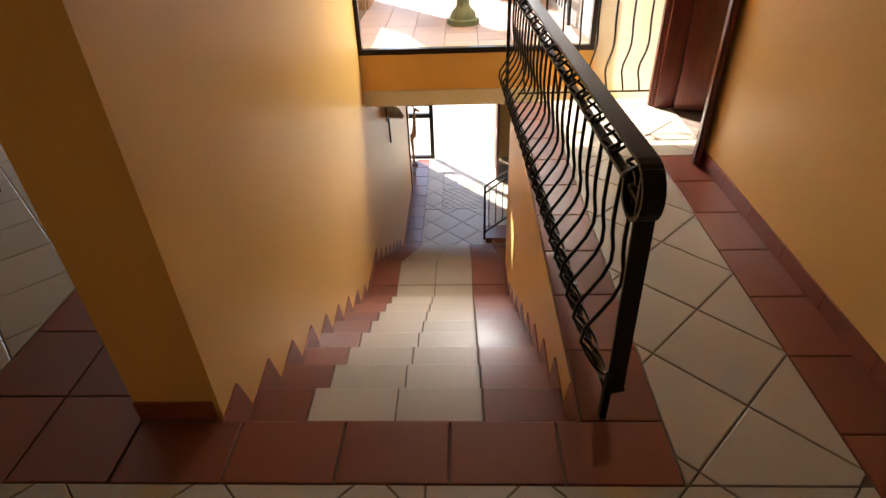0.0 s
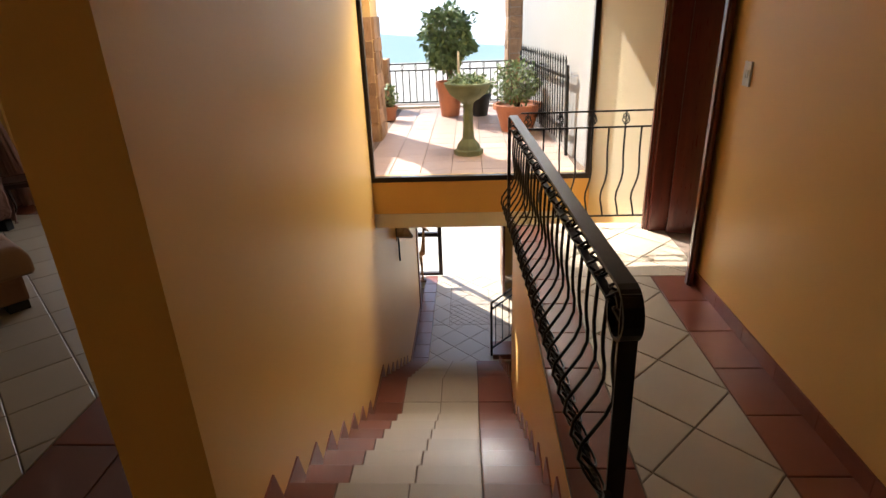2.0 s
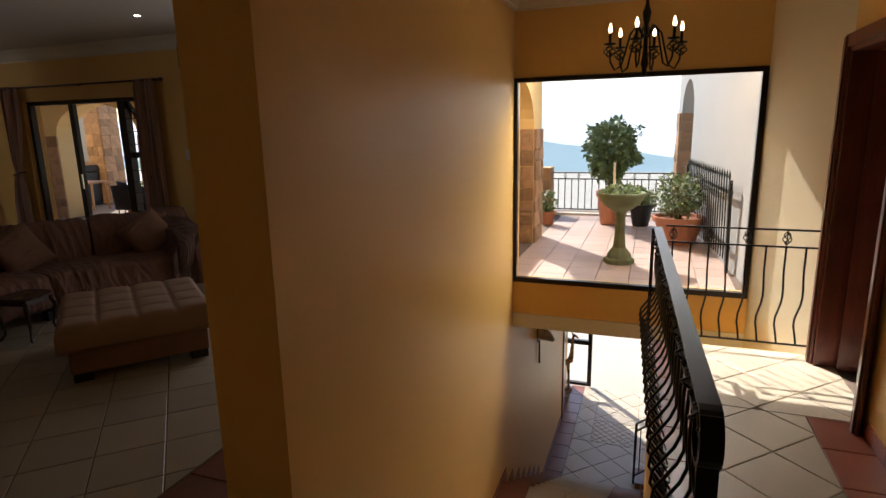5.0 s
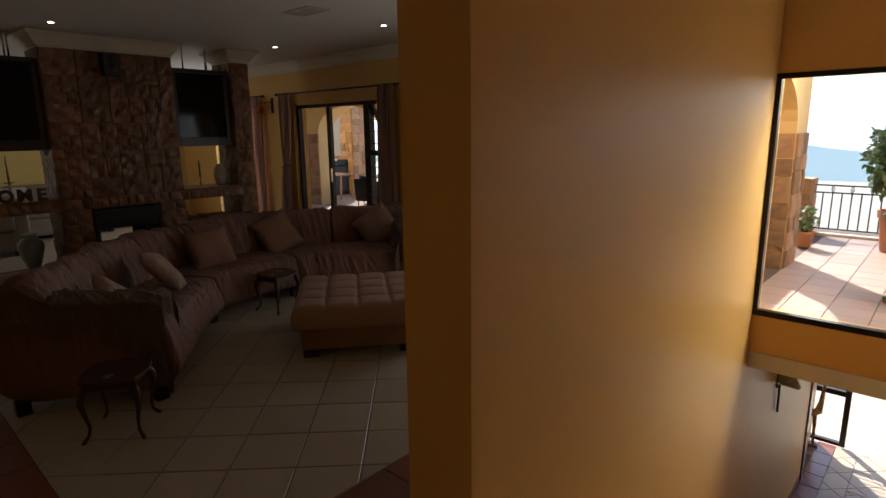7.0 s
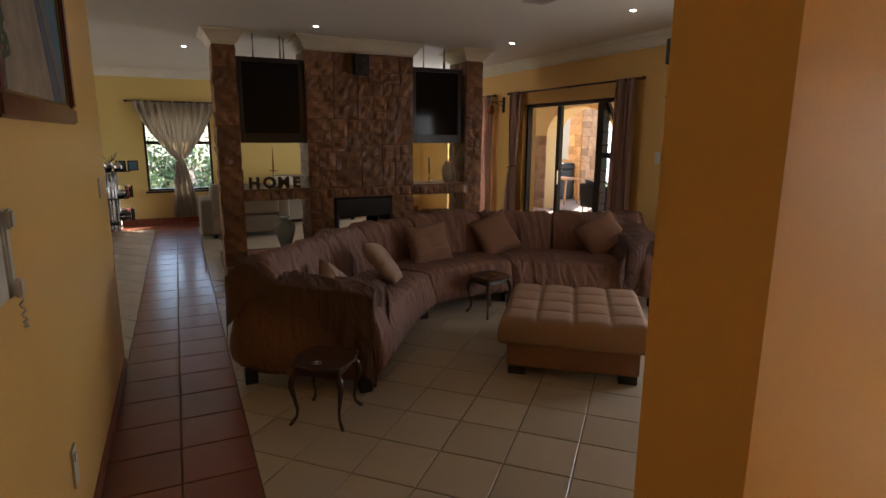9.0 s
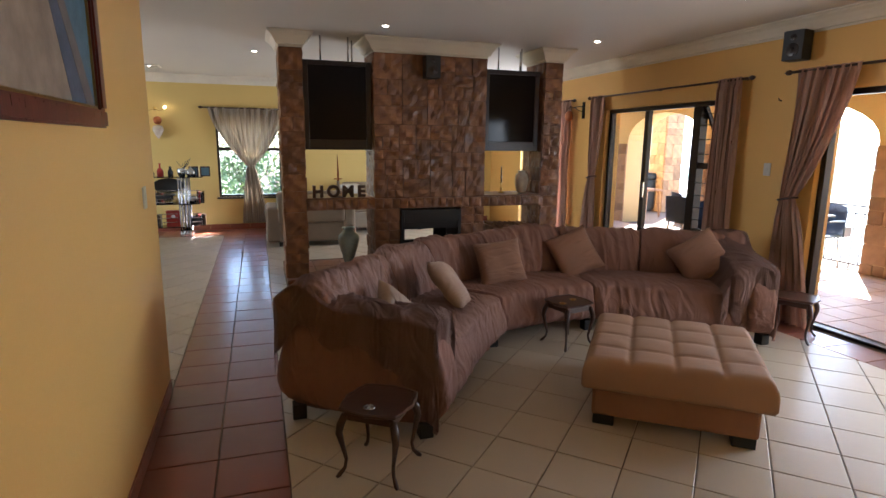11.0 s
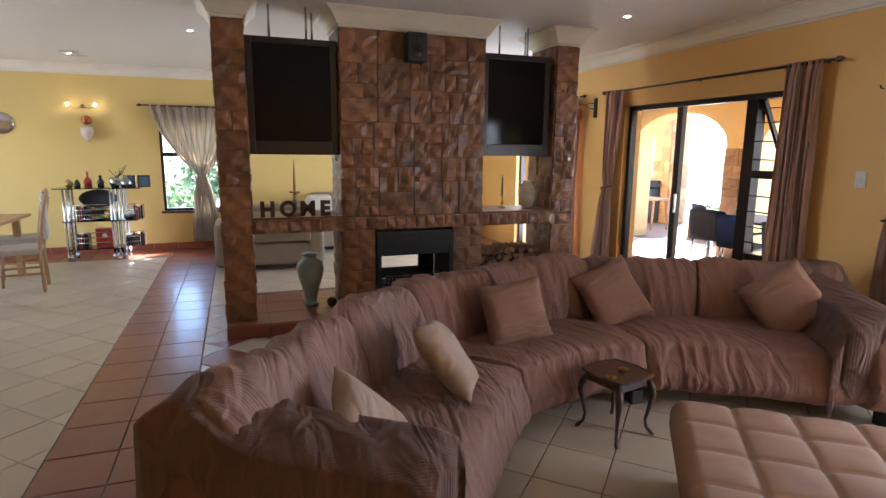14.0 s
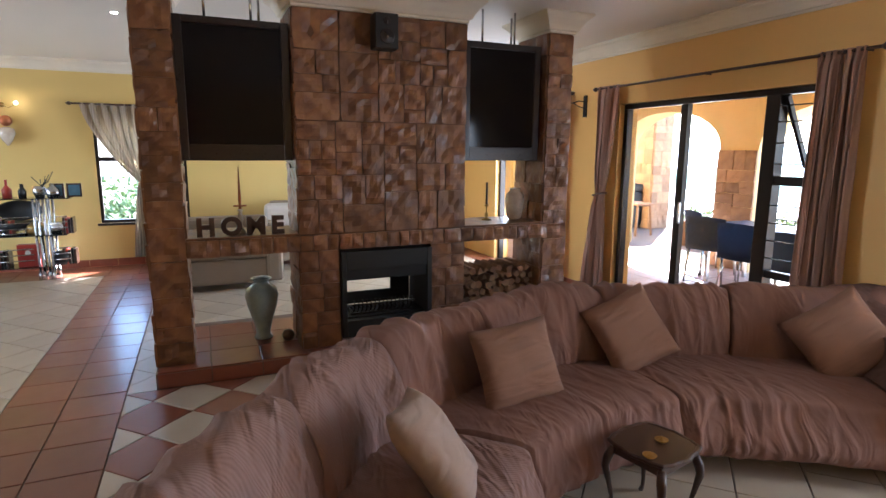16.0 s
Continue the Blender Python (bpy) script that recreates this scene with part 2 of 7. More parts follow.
def tube(bm, points, r, n=8, closed=False):
    """A round bar along points; r may be a list of radii."""
    pts = [Vector(p) for p in points]
    rs = r if isinstance(r, (list, tuple)) else [r] * len(pts)
    rings, side = [], None
    for i, p in enumerate(pts):
        a = pts[i - 1] if i else (pts[-1] if closed else p)
        b = pts[(i + 1) % len(pts)] if (i + 1 < len(pts) or closed) else p
        t = (b - a).normalized()
        if side is None:
            side = t.orthogonal().normalized()
        side = (side - t * side.dot(t)).normalized()
        up = t.cross(side)
        rings.append([bm.verts.new(p + rs[i] * (math.cos(q) * side + math.sin(q) * up)) for q in (2 * math.pi * k / n for k in range(n))])
    m = len(rings)
    for i in range(m if closed else m - 1):
        a, b = rings[i], rings[(i + 1) % m]
        for k in range(n):
            bm.faces.new((a[k], a[(k + 1) % n], b[(k + 1) % n], b[k]))
    if not closed:
        bm.faces.new(rings[0][::-1])
        bm.faces.new(rings[-1])


def lathe(bm, profile, n=24, centre=(0, 0, 0)):
    """A turned shape from (radius, height) pairs, bottom to top."""
    cx, cy, cz = centre
    rings = [[bm.verts.new((cx + r * math.cos(2 * math.pi * k / n), cy + r * math.sin(2 * math.pi * k / n), cz + z)) for k in range(n)] for r, z in profile]
    for a, b in zip(rings, rings[1:]):
        for k in range(n):
            bm.faces.new((a[k], a[(k + 1) % n], b[(k + 1) % n], b[k]))
    bm.faces.new(rings[0][::-1])
    bm.faces.new(rings[-1])


def bar(bm, a, b, w, h):
    """A flat or square bar from a to b, w wide sideways and h high."""
    a, b = Vector(a), Vector(b)
    t = (b - a).normalized()
    side = t.cross(Vector((0, 0, 1)))
    side = side.normalized() if side.length > 1e-4 else Vector((1, 0, 0))
    up = side.cross(t)
    v = [bm.verts.new(p + side * sx * w / 2 + up * sz * h / 2) for p in (a, b) for sx, sz in ((-1, -1), (1, -1), (1, 1), (-1, 1))]
    for f in ((0, 1, 2, 3), (7, 6, 5, 4), (0, 4, 5, 1), (1, 5, 6, 2), (2, 6, 7, 3), (3, 7, 4, 0)):
        bm.faces.new([v[i] for i in f])


# ---- sizes of the place ----
CEIL = 2.74
WELL_L, WELL_R, HEAD = -0.84, 0.40, 1.58       # stair well and the edge of the upper floor
TREAD, RISER = 0.295, 0.175
LAND0, LAND1, LANDZ = HEAD + 8 * TREAD, 4.69, -9 * RISER
LOW = -17 * RISER
FOOT = LAND1 + 7 * TREAD
WIN_Y = 5.10                                    # wall with the large window
COR_R = 1.465                                   # corridor's wall
WALL_S = 0.166                                  # wall with the painting
DOOR_Y = 5.457                                  # wall with the sliding doors
FAR_X = -11.70
HEARTH_X = -6.85
SW_Y = 3.24


def struct(name, mat, spans, **k):
    return boxes(name, mat, spans, kind="structure", **k)


# upper floor: slab, with the stair well left open
struct("floor", "grout", [(-12.0, -5.0, -0.22, WELL_L - 0.004, 5.6, -0.008), (WELL_L - 0.004, -2.2, -0.22, 1.9, HEAD - 0.02, -0.008),
                          (WELL_R + 0.004, HEAD - 0.02, -0.22, 1.9, 4.62, -0.008)])
struct("wall_stair", "wall", [(-1.087, 1.60, -3.2, WELL_L, 8.55, -0.0035)])
struct("wall_stair_right", "wall", [(WELL_R, 1.585, LOW, WELL_R + 0.2, 4.62, -0.009)])
struct("wall_corridor", "wall", [(COR_R, -2.2, -0.2, COR_R + 0.2, 3.56, CEIL), (COR_R, 3.56, 2.12, COR_R + 0.2, 4.42, CEIL), (COR_R, 4.42, -0.2, COR_R + 0.2, WIN_Y + 0.25, CEIL)])
struct("wall_window", "wall", [(WELL_L, WIN_Y, -0.06, COR_R, WIN_Y + 0.25, 0.24), (WELL_L, WIN_Y, 2.06, COR_R, WIN_Y + 0.25, CEIL), (1.107, WIN_Y, 0.24, COR_R, WIN_Y + 0.25, 2.06)])
struct("wall_south", "wall", [(-4.47, WALL_S - 0.2, -0.008, 0.2, WALL_S, CEIL), (-4.47, -5.0, -0.008, -4.27, WALL_S - 0.2, CEIL)])
struct("wall_back", "wall", [(0.2, -2.4, -0.2, COR_R + 0.2, -2.2, CEIL), (0.0, -2.2, -0.2, 0.2, WALL_S - 0.2, CEIL)])
struct("wall_doors", "wall", [(FAR_X, DOOR_Y, -0.008, -10.3, DOOR_Y + 0.24, CEIL), (-8.6, DOOR_Y, -0.008, -7.62, DOOR_Y + 0.24, CEIL), (-10.3, DOOR_Y, 2.1, -8.6, DOOR_Y + 0.24, CEIL),
                              (-7.62, DOOR_Y, 2.1, -5.45, DOOR_Y + 0.24, CEIL), (-5.45, DOOR_Y, -0.008, -4.38, DOOR_Y + 0.24, CEIL),
                              (-4.38, DOOR_Y, 2.1, -2.2, DOOR_Y + 0.24, CEIL), (-2.2, DOOR_Y, -0.008, -1.087, DOOR_Y + 0.24, CEIL)])
struct("wall_far", "wall_lemon", [(FAR_X - 0.24, -5.0, -0.008, FAR_X, 0.09, CEIL), (FAR_X - 0.24, 0.09, -0.008, FAR_X, 1.21, 0.6), (FAR_X - 0.24, 0.09, 1.98, FAR_X, 1.21, CEIL),
                            (FAR_X - 0.24, 1.21, -0.008, FAR_X, DOOR_Y + 0.24, CEIL)])
# unseen wall, left open for an assumed window that admits fill light
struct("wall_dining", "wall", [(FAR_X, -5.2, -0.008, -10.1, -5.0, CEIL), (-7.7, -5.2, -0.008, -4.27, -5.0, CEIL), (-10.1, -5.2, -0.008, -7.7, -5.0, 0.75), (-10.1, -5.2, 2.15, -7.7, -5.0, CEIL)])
struct("ceiling", "ceiling", [(-12.0, -5.2, CEIL, 1.7, 5.7, CEIL + 0.2)])
struct("floor_lower", "grout", [(-3.0, FOOT - 0.02, LOW - 0.2, 3.0, 9.35, LOW - 0.008)])

# daylight that comes in through the openings, the dining one assumed
area("skylight_door_east", (-2.72, DOOR_Y + 0.05, 1.1), (0, -1, -0.15), 0.9, 1.9, 5)
area("skylight_window_stair", (0.5, WIN_Y + 0.9, 2.72), (-1.1, -1, -0.55), 1.7, 1.0, 52, (1.0, 0.94, 0.82))
area("skylight_window_west", (-9.45, DOOR_Y + 0.16, 1.1), (0, -1, -0.1), 1.6, 1.9, 11)
# fill lamp added to brighten the dining end, in the assumed opening
area("fill_light_dining", (-8.9, -5.03, 1.45), (0, 1, -0.15), 2.2, 1.3, 12)

# ---- shell details ----
def clip(poly, x0, y0, x1, y1):
    for axis, limit, sign in ((0, x0, 1), (0, x1, -1), (1, y0, 1), (1, y1, -1)):
        out = []
        for i, p in enumerate(poly):
            q = poly[(i + 1) % len(poly)]
            a, b = sign * (p[axis] - limit), sign * (q[axis] - limit)
            if a >= 0:
                out.append(p)
            if (a >= 0) != (b >= 0):
                k = a / (a - b)
                out.append((p[0] + k * (q[0] - p[0]), p[1] + k * (q[1] - p[1])))
        poly = out
    return poly


def tile_mesh(poly, thick=0.009, edge=0.0035, mat="cream"):
    """A floor tile: its outline about the centre, with a rounded rim."""
    bm = bmesh.new()
    n = len(poly)
    low = [bm.verts.new((x, y, -thick)) for x, y in poly]
    mid = [bm.verts.new((x, y, -edge * 0.7)) for x, y in poly]
    top = []
    for x, y in poly:
        r = math.hypot(x, y) or 1
        k = max(0.2, 1 - edge * 1.4 / r)
        top.append(bm.verts.new((x * k, y * k, 0)))
    for i in range(n):
        j = (i + 1) % n
        bm.faces.new((low[i], low[j], mid[j], mid[i]))
        bm.faces.new((mid[i], mid[j], top[j], top[i]))
    bm.faces.new(top)
    return mesh("tile", bm, mat)


TILE_CACHE = {}


def lay(poly, z, mat, parent, name="tile"):
    cx, cy = sum(p[0] for p in poly) / len(poly), sum(p[1] for p in poly) / len(poly)
    local = [(round(x - cx, 3), round(y - cy, 3)) for x, y in poly]
    key = (tuple(local), mat)
    if key not in TILE_CACHE:
        TILE_CACHE[key] = tile_mesh(local, mat=mat)
    ob = new(name, TILE_CACHE[key])
    ob.parent = parent
    ob.matrix_world = pose(cx, cy, z + random.uniform(-0.0005, 0.0005), random.uniform(-0.12, 0.12), random.uniform(-0.12, 0.12))
    ob["kind"] = "structure"
    return ob


def diagonal(x0, y0, x1, y1, anchor, pitch, z, parent, joint=0.006, chequer=None, mat="cream"):
    """Tiles laid at 45 degrees, cut to a rectangle."""
    s, half = math.sqrt(0.5), (pitch - joint) / 2
    n = int(2 + (abs(x1 - x0) + abs(y1 - y0)) / pitch)
    base = ((x0 + x1) / 2 - anchor[0], (y0 + y1) / 2 - anchor[1])
    iu, iv = round((base[0] + base[1]) * s / pitch), round((base[1] - base[0]) * s / pitch)
    for i in range(iu - n, iu + n):
        for j in range(iv - n, iv + n):
            u, v = (i + 0.5) * pitch, (j + 0.5) * pitch
            corners = [(u - half, v - half), (u + half, v - half), (u + half, v + half), (u - half, v + half)]
            poly = [(anchor[0] + (a - b) * s, anchor[1] + (a + b) * s) for a, b in corners]
            g = joint / 2
            poly = clip(poly, x0 + g, y0 + g, x1 - g, y1 - g)
            if len(poly) < 3:
                continue
            area2 = abs(sum(p[0] * q[1] - q[0] * p[1] for p, q in zip(poly, poly[1:] + poly[:1])))
            if area2 < 0.002:
                continue
            cx = sum(p[0] for p in poly) / len(poly)
            m = "terra" if chequer and chequer(cx, sum(p[1] for p in poly) / len(poly)) and (i + j) % 2 else mat
            lay(poly, z, m, parent)


def straight(x0, y0, x1, y1, nx, ny, z, parent, mat="terra", joint=0.006):
    dx, dy = (x1 - x0) / nx, (y1 - y0) / ny
    g = joint / 2
    for i in range(nx):
        for j in range(ny):
            a, b = x0 + i * dx, y0 + j * dy
            lay([(a + g, b + g), (a + dx - g, b + g), (a + dx - g, b + dy - g), (a + g, b + dy - g)], z, mat, parent)


def stairs():
    bm = bmesh.new()
    for k in range(1, 9):
        box(bm, WELL_L, HEAD + (k - 1) * TREAD, -k * RISER - 0.2, WELL_R, HEAD + k * TREAD, -k * RISER - 0.008)
    box(bm, WELL_L, LAND0, LANDZ - 0.2, WELL_R, LAND1, LANDZ - 0.008)
    for k in range(1, 8):
        box(bm, WELL_L, LAND1 + (k - 1) * TREAD, LANDZ - k * RISER - 0.2, WELL_R + 0.2, LAND1 + k * TREAD, LANDZ - k * RISER - 0.008)
    return part("stairs", bm, "grout", kind="structure")


STAIRS = stairs()
SPLIT = (WELL_L + 0.004, -0.58, -0.245, 0.09, WELL_R - 0.004)


def tread(y0, y1, z, parent, rows=1, wide=0.0):
    dy = (y1 - y0) / rows
    for r in range(rows):
        for i, (a, b) in enumerate(zip(SPLIT, SPLIT[1:])):
            b2 = b + wide if i == 3 else b
            g = 0.003
            lay([(a + g, y0 + r * dy + g), (b2 - g, y0 + r * dy + g), (b2 - g, y0 + (r + 1) * dy - g + (0.008 if r == rows - 1 else 0)), (a + g, y0 + (r + 1) * dy - g + (0.008 if r == rows - 1 else 0))],
                z, "terra" if i in (0, 3) else "cream", parent)


def wall_x(y):
    """The stair wall's face, which runs a little out of square."""
    return WELL_L + 0.032 - 0.034 * min(max((y - HEAD) / 3.5, 0), 1)


def zigzag(x, out, parent_label):
    """The pointed skirting tiles up both sides of the stairs."""
    def tooth(name, pts):
        bm = bmesh.new()
        a = [bm.verts.new((wall_x(y) if x < 0 else x, y, z)) for y, z in pts]
        b = [bm.verts.new(((wall_x(y) if x < 0 else x) + out * 0.009, y, z)) for y, z in pts]
        n = len(pts)
        bm.faces.new(a if out < 0 else a[::-1])
        bm.faces.new(b[::-1] if out < 0 else b)
        for i in range(n):
            j = (i + 1) % n
            bm.faces.new((a[i], a[j], b[j], b[i]) if out > 0 else (a[j], a[i], b[i], b[j]))
        bmesh.ops.recalc_face_normals(bm, faces=bm.faces)
        return part(name, bm, "skirt", STAIRS, kind="structure")
    for k in range(1, 9):
        y, z = HEAD + (k - 1) * TREAD, -k * RISER
        tooth("skirting_tile", [(y - 0.006, z - 0.01), (y + 0.215, z - 0.01), (y + 0.15, z + 0.195), (y - 0.006, z + 0.178)])
    tooth("skirting_tile", [(LAND0 - 0.006, LANDZ - 0.01), (LAND1 + 0.15, LANDZ - 0.01), (LAND1 + 0.15, LANDZ + 0.04), (LAND0 + 0.2, LANDZ + 0.04), (LAND0 + 0.15, LANDZ + 0.195), (LAND0 - 0.006, LANDZ + 0.178)])
    for k in range(1, 8):
        y, z = LAND1 + (k - 1) * TREAD, LANDZ - k * RISER
        tooth("skirting_tile", [(y - 0.006, z - 0.01), (y + 0.215, z - 0.01), (y + 0.15, z + 0.195), (y - 0.006, z + 0.178)])


zigzag(WELL_L, 1, "")
zigzag(WELL_R, -1, "")

# wall that turns from the window to the bedroom door
def prism(name, mat, pts, z0, z1, kind="structure", parent=None, label=""):
    bm = bmesh.new()
    a = [bm.verts.new((x, y, z0)) for x, y in pts]
    b = [bm.verts.new((x, y, z1)) for x, y in pts]
    bm.faces.new(a[::-1])
    bm.faces.new(b)
    for i in range(len(pts)):
        j = (i + 1) % len(pts)
        bm.faces.new((a[i], a[j], b[j], b[i]))
    bmesh.ops.recalc_face_normals(bm, faces=bm.faces)
    return part(name, bm, mat, parent, label, kind=kind)


prism("wall_stair_face", "wall", [(-1.097, 1.593), (wall_x(1.577), 1.593), (wall_x(WIN_Y), WIN_Y + 0.25), (-1.097, WIN_Y + 0.25)], -0.003, CEIL)
prism("wall_stair_face", "wall", [(WELL_L - 0.01, 1.601), (wall_x(1.601), 1.601), (wall_x(WIN_Y), WIN_Y), (WELL_L - 0.01, WIN_Y)], -2.2, -0.0032)
# its cream colour stands in for the window light falling on it
prism("wall_diagonal", "wall_lit", [(1.107, 5.099), (COR_R - 0.002, 4.50), (COR_R - 0.002, 5.099)], -0.3, CEIL)

# floor slab's yellow edges and the lower hall
struct("wall_edge", "wall", [(WELL_R + 0.2, 4.60, -0.24, 1.9, 4.625, -0.009)])
struct("wall_lower", "wall_out", [(-1.1, 8.9, LOW - 0.2, WELL_L - 0.10, 9.85, -0.22), (-3.0, 9.85, LOW - 0.2, -1.05, 10.05, -0.2), (0.62, 9.85, LOW - 0.2, 2.6, 10.05, -0.2),
                              (2.4, 4.7, LOW - 0.2, 2.6, 9.85, -0.2), (0.62, 4.4, LOW - 0.2, 2.4, 4.55, -0.24), (-1.05, 9.85, -0.36, 0.62, 10.05, -0.2)])
struct("ceiling_lower", "ceiling", [(-1.0, WIN_Y + 0.001, -0.2, 2.6, 10.3, -0.065)])
struct("trim_lower_door", "mahogany", [(WELL_L, 8.55, LOW, WELL_L + 0.02, 8.66, -0.9), (WELL_L - 0.1, 8.56, LOW, WELL_L - 0.002, 8.89, -0.3)])

# cornices
def cornice(name, a, b, inward, z=CEIL, drop=0.14, out=0.13, parent=None):
    """A coved cornice from a to b along a wall, its profile stepping out towards the room."""
    a, b, n = Vector(a), Vector(b), Vector(inward)
    prof = [(0, -drop), (0.012, -drop), (0.012, -drop + 0.018), (0.03, -drop + 0.022), (0.045, -drop + 0.055), (0.075, -0.05), (0.105, -0.03), (0.11, -0.016), (out, -0.012), (out, 0), (0, 0)]
    bm = bmesh.new()
    rings = []
    for p in (a, b):
        rings.append([bm.verts.new((p.x + n.x * o, p.y + n.y * o, z + h)) for o, h in prof])
    m = len(prof)
    for i in range(m):
        j = (i + 1) % m
        bm.faces.new((rings[0][i], rings[0][j], rings[1][j], rings[1][i]))
    bm.faces.new(rings[0][::-1])
    bm.faces.new(rings[1])
    bmesh.ops.recalc_face_normals(bm, faces=bm.faces)
    return part(name, bm, "cornice", parent, kind="structure")


cornice("trim_cornice", (FAR_X, DOOR_Y), (-1.087, DOOR_Y), (0, -1))
cornice("trim_cornice", (FAR_X, -5.0), (FAR_X, DOOR_Y), (1, 0))
cornice("trim_cornice", (-4.27, WALL_S), (0.2, WALL_S), (0, 1))
cornice("trim_cornice", (-1.087, 1.57), (-1.087, DOOR_Y), (-1, 0))
cornice("trim_cornice", (WELL_L + 0.014, 1.57), (WELL_L, WIN_Y), (1, 0))
cornice("trim_cornice", (WELL_L, WIN_Y), (COR_R, WIN_Y), (0, -1))
cornice("trim_cornice", (COR_R, -2.2), (COR_R, WIN_Y), (-1, 0))

# skirting tiles along walls
def skirting(a, b, inward, z=0.0, h=0.085, step=0.345):
    a, b, n = Vector(a), Vector(b), Vector(inward)
    t = (b - a).normalized()
    count = max(1, round((b - a).length / step))
    for i in range(count):
        p, q = a + (b - a) * (i / count) + t * 0.002, a + (b - a) * ((i + 1) / count) - t * 0.002
        xs, ys = sorted((p.x, q.x, p.x + n.x * 0.009, q.x + n.x * 0.009)), sorted((p.y, q.y, p.y + n.y * 0.009, q.y + n.y * 0.009))
        boxes("skirting_tile", "skirt", [(xs[0], ys[0], z, xs[-1], ys[-1], z + h)], BASE, kind="structure")


BASE = tagged(new("baseboard"), kind="structure")
skirting((COR_R, -2.0), (COR_R, 3.5), (-1, 0))
skirting((-4.45, WALL_S), (0.0, WALL_S), (0, 1))
skirting((-4.47, -4.9), (-4.47, WALL_S), (-1, 0))
skirting((-1.097, 1.591), (WELL_L + 0.016, 1.591), (0, -1))
skirting((-1.087, 1.6), (-1.087, 5.4), (-1, 0))
skirting((FAR_X, -4.9), (FAR_X, 5.4), (1, 0), h=0.1)
skirting((-5.4, DOOR_Y), (-4.45, DOOR_Y), (0, -1))
skirting((-8.5, DOOR_Y), (-7.7, DOOR_Y), (0, -1))
skirting((WELL_L, 6.8), (WELL_L, 8.5), (1, 0), z=LOW)


# ---- openings ----
GLASS = bpy.data.materials.new("clear_glass")
GLASS.use_nodes = True
_p = GLASS.node_tree.nodes["Principled BSDF"]
_p.inputs["Transmission Weight"].default_value, _p.inputs["Roughness"].default_value, _p.inputs["IOR"].default_value = 1.0, 0.0, 1.1


def pane(parent, x0, y0, z0, x1, y1, z1, name="pane"):
    ob = boxes(name, GLASS, [(x0, y0, z0, x1, y1, z1)], parent, label="clear glass pane")
    ob.visible_shadow = False
    return ob


def bars(name, mat, spans, parent, bevel=0.003):
    return [boxes(name, mat, [s], parent, bevel=bevel, segs=1) for s in spans]


# large window over the stairs
w1 = tagged(new("window_1"), "large fixed picture window in a dark bronze frame", kind="structure")
bars("window_frame", "alu", [(WELL_L + 0.002, WIN_Y - 0.012, 0.242, 1.105, WIN_Y + 0.05, 0.288), (WELL_L + 0.002, WIN_Y - 0.012, 2.02, 1.105, WIN_Y + 0.05, 2.058),
                             (WELL_L + 0.002, WIN_Y - 0.012, 0.289, WELL_L + 0.035, WIN_Y + 0.05, 2.019), (1.062, WIN_Y - 0.012, 0.289, 1.105, WIN_Y + 0.05, 2.019)], w1)
pane(w1, WELL_L + 0.036, WIN_Y + 0.01, 0.289, 1.061, WIN_Y + 0.016, 2.019)

# sliding door 1
d1 = tagged(new("door_1"), "sliding patio door in dark bronze aluminium", kind="structure")
Y = DOOR_Y
bars("door_frame", "alu", [(-7.62, Y + 0.06, 2.05, -5.45, Y + 0.14, 2.1), (-7.62, Y + 0.06, 0.0, -7.57, Y + 0.14, 2.049), (-5.50, Y + 0.06, 0.0, -5.45, Y + 0.14, 2.049),
                           (-7.569, Y + 0.06, 0.0, -5.98, Y + 0.14, 0.03), (-5.98, Y + 0.05, 0.0, -5.86, Y + 0.15, 2.049), (-6.86, Y + 0.07, 0.03, -6.78, Y + 0.13, 2.049),
                           (-5.859, Y + 0.06, 1.36, -5.501, Y + 0.12, 1.43), (-5.859, Y + 0.06, 0.62, -5.501, Y + 0.12, 0.68), (-5.859, Y + 0.06, 0.0, -5.501, Y + 0.12, 0.05)], d1)
bars("burglar_bar", "black", [(-5.859, Y + 0.04, z, -5.501, Y + 0.048, z + 0.010) for z in (0.78, 0.92, 1.06, 1.20, 1.52, 1.68, 1.84, 1.96)], d1, bevel=0)
sash = thing("open_sash", (0, 0, 0), "", "")
sash.parent = d1
sash["kind"] = "structure"
bm = bmesh.new()
bar(bm, (-5.84, Y + 0.10, 2.04), (-5.84, Y + 0.40, 1.50), 0.03, 0.04)
bar(bm, (-5.52, Y + 0.10, 2.04), (-5.52, Y + 0.40, 1.50), 0.03, 0.04)
bar(bm, (-5.84, Y + 0.40, 1.50), (-5.52, Y + 0.40, 1.50), 0.03, 0.04)
part("sash_frame", bm, "alu", sash)
pane(d1, -7.568, Y + 0.105, 0.035, -6.862, Y + 0.110, 2.045)
boxes("door_handle", "steel", [(-6.79, Y + 0.045, 0.95, -6.77, Y + 0.069, 1.15)], d1, bevel=0.004, label="slim steel pull handle")

# sliding door 2, open
d2 = tagged(new("door_2"), "wide sliding patio door, standing open", kind="structure")
bars("door_frame", "alu", [(-4.38, Y + 0.06, 2.05, -2.2, Y + 0.14, 2.1), (-4.38, Y + 0.06, 0.0, -4.33, Y + 0.14, 2.049), (-2.25, Y + 0.06, 0.0, -2.2, Y + 0.14, 2.049), (-4.329, Y + 0.06, 0.0, -2.251, Y + 0.14, 0.025),
                           (-3.25, Y + 0.08, 0.03, -3.18, Y + 0.13, 2.049)], d2)
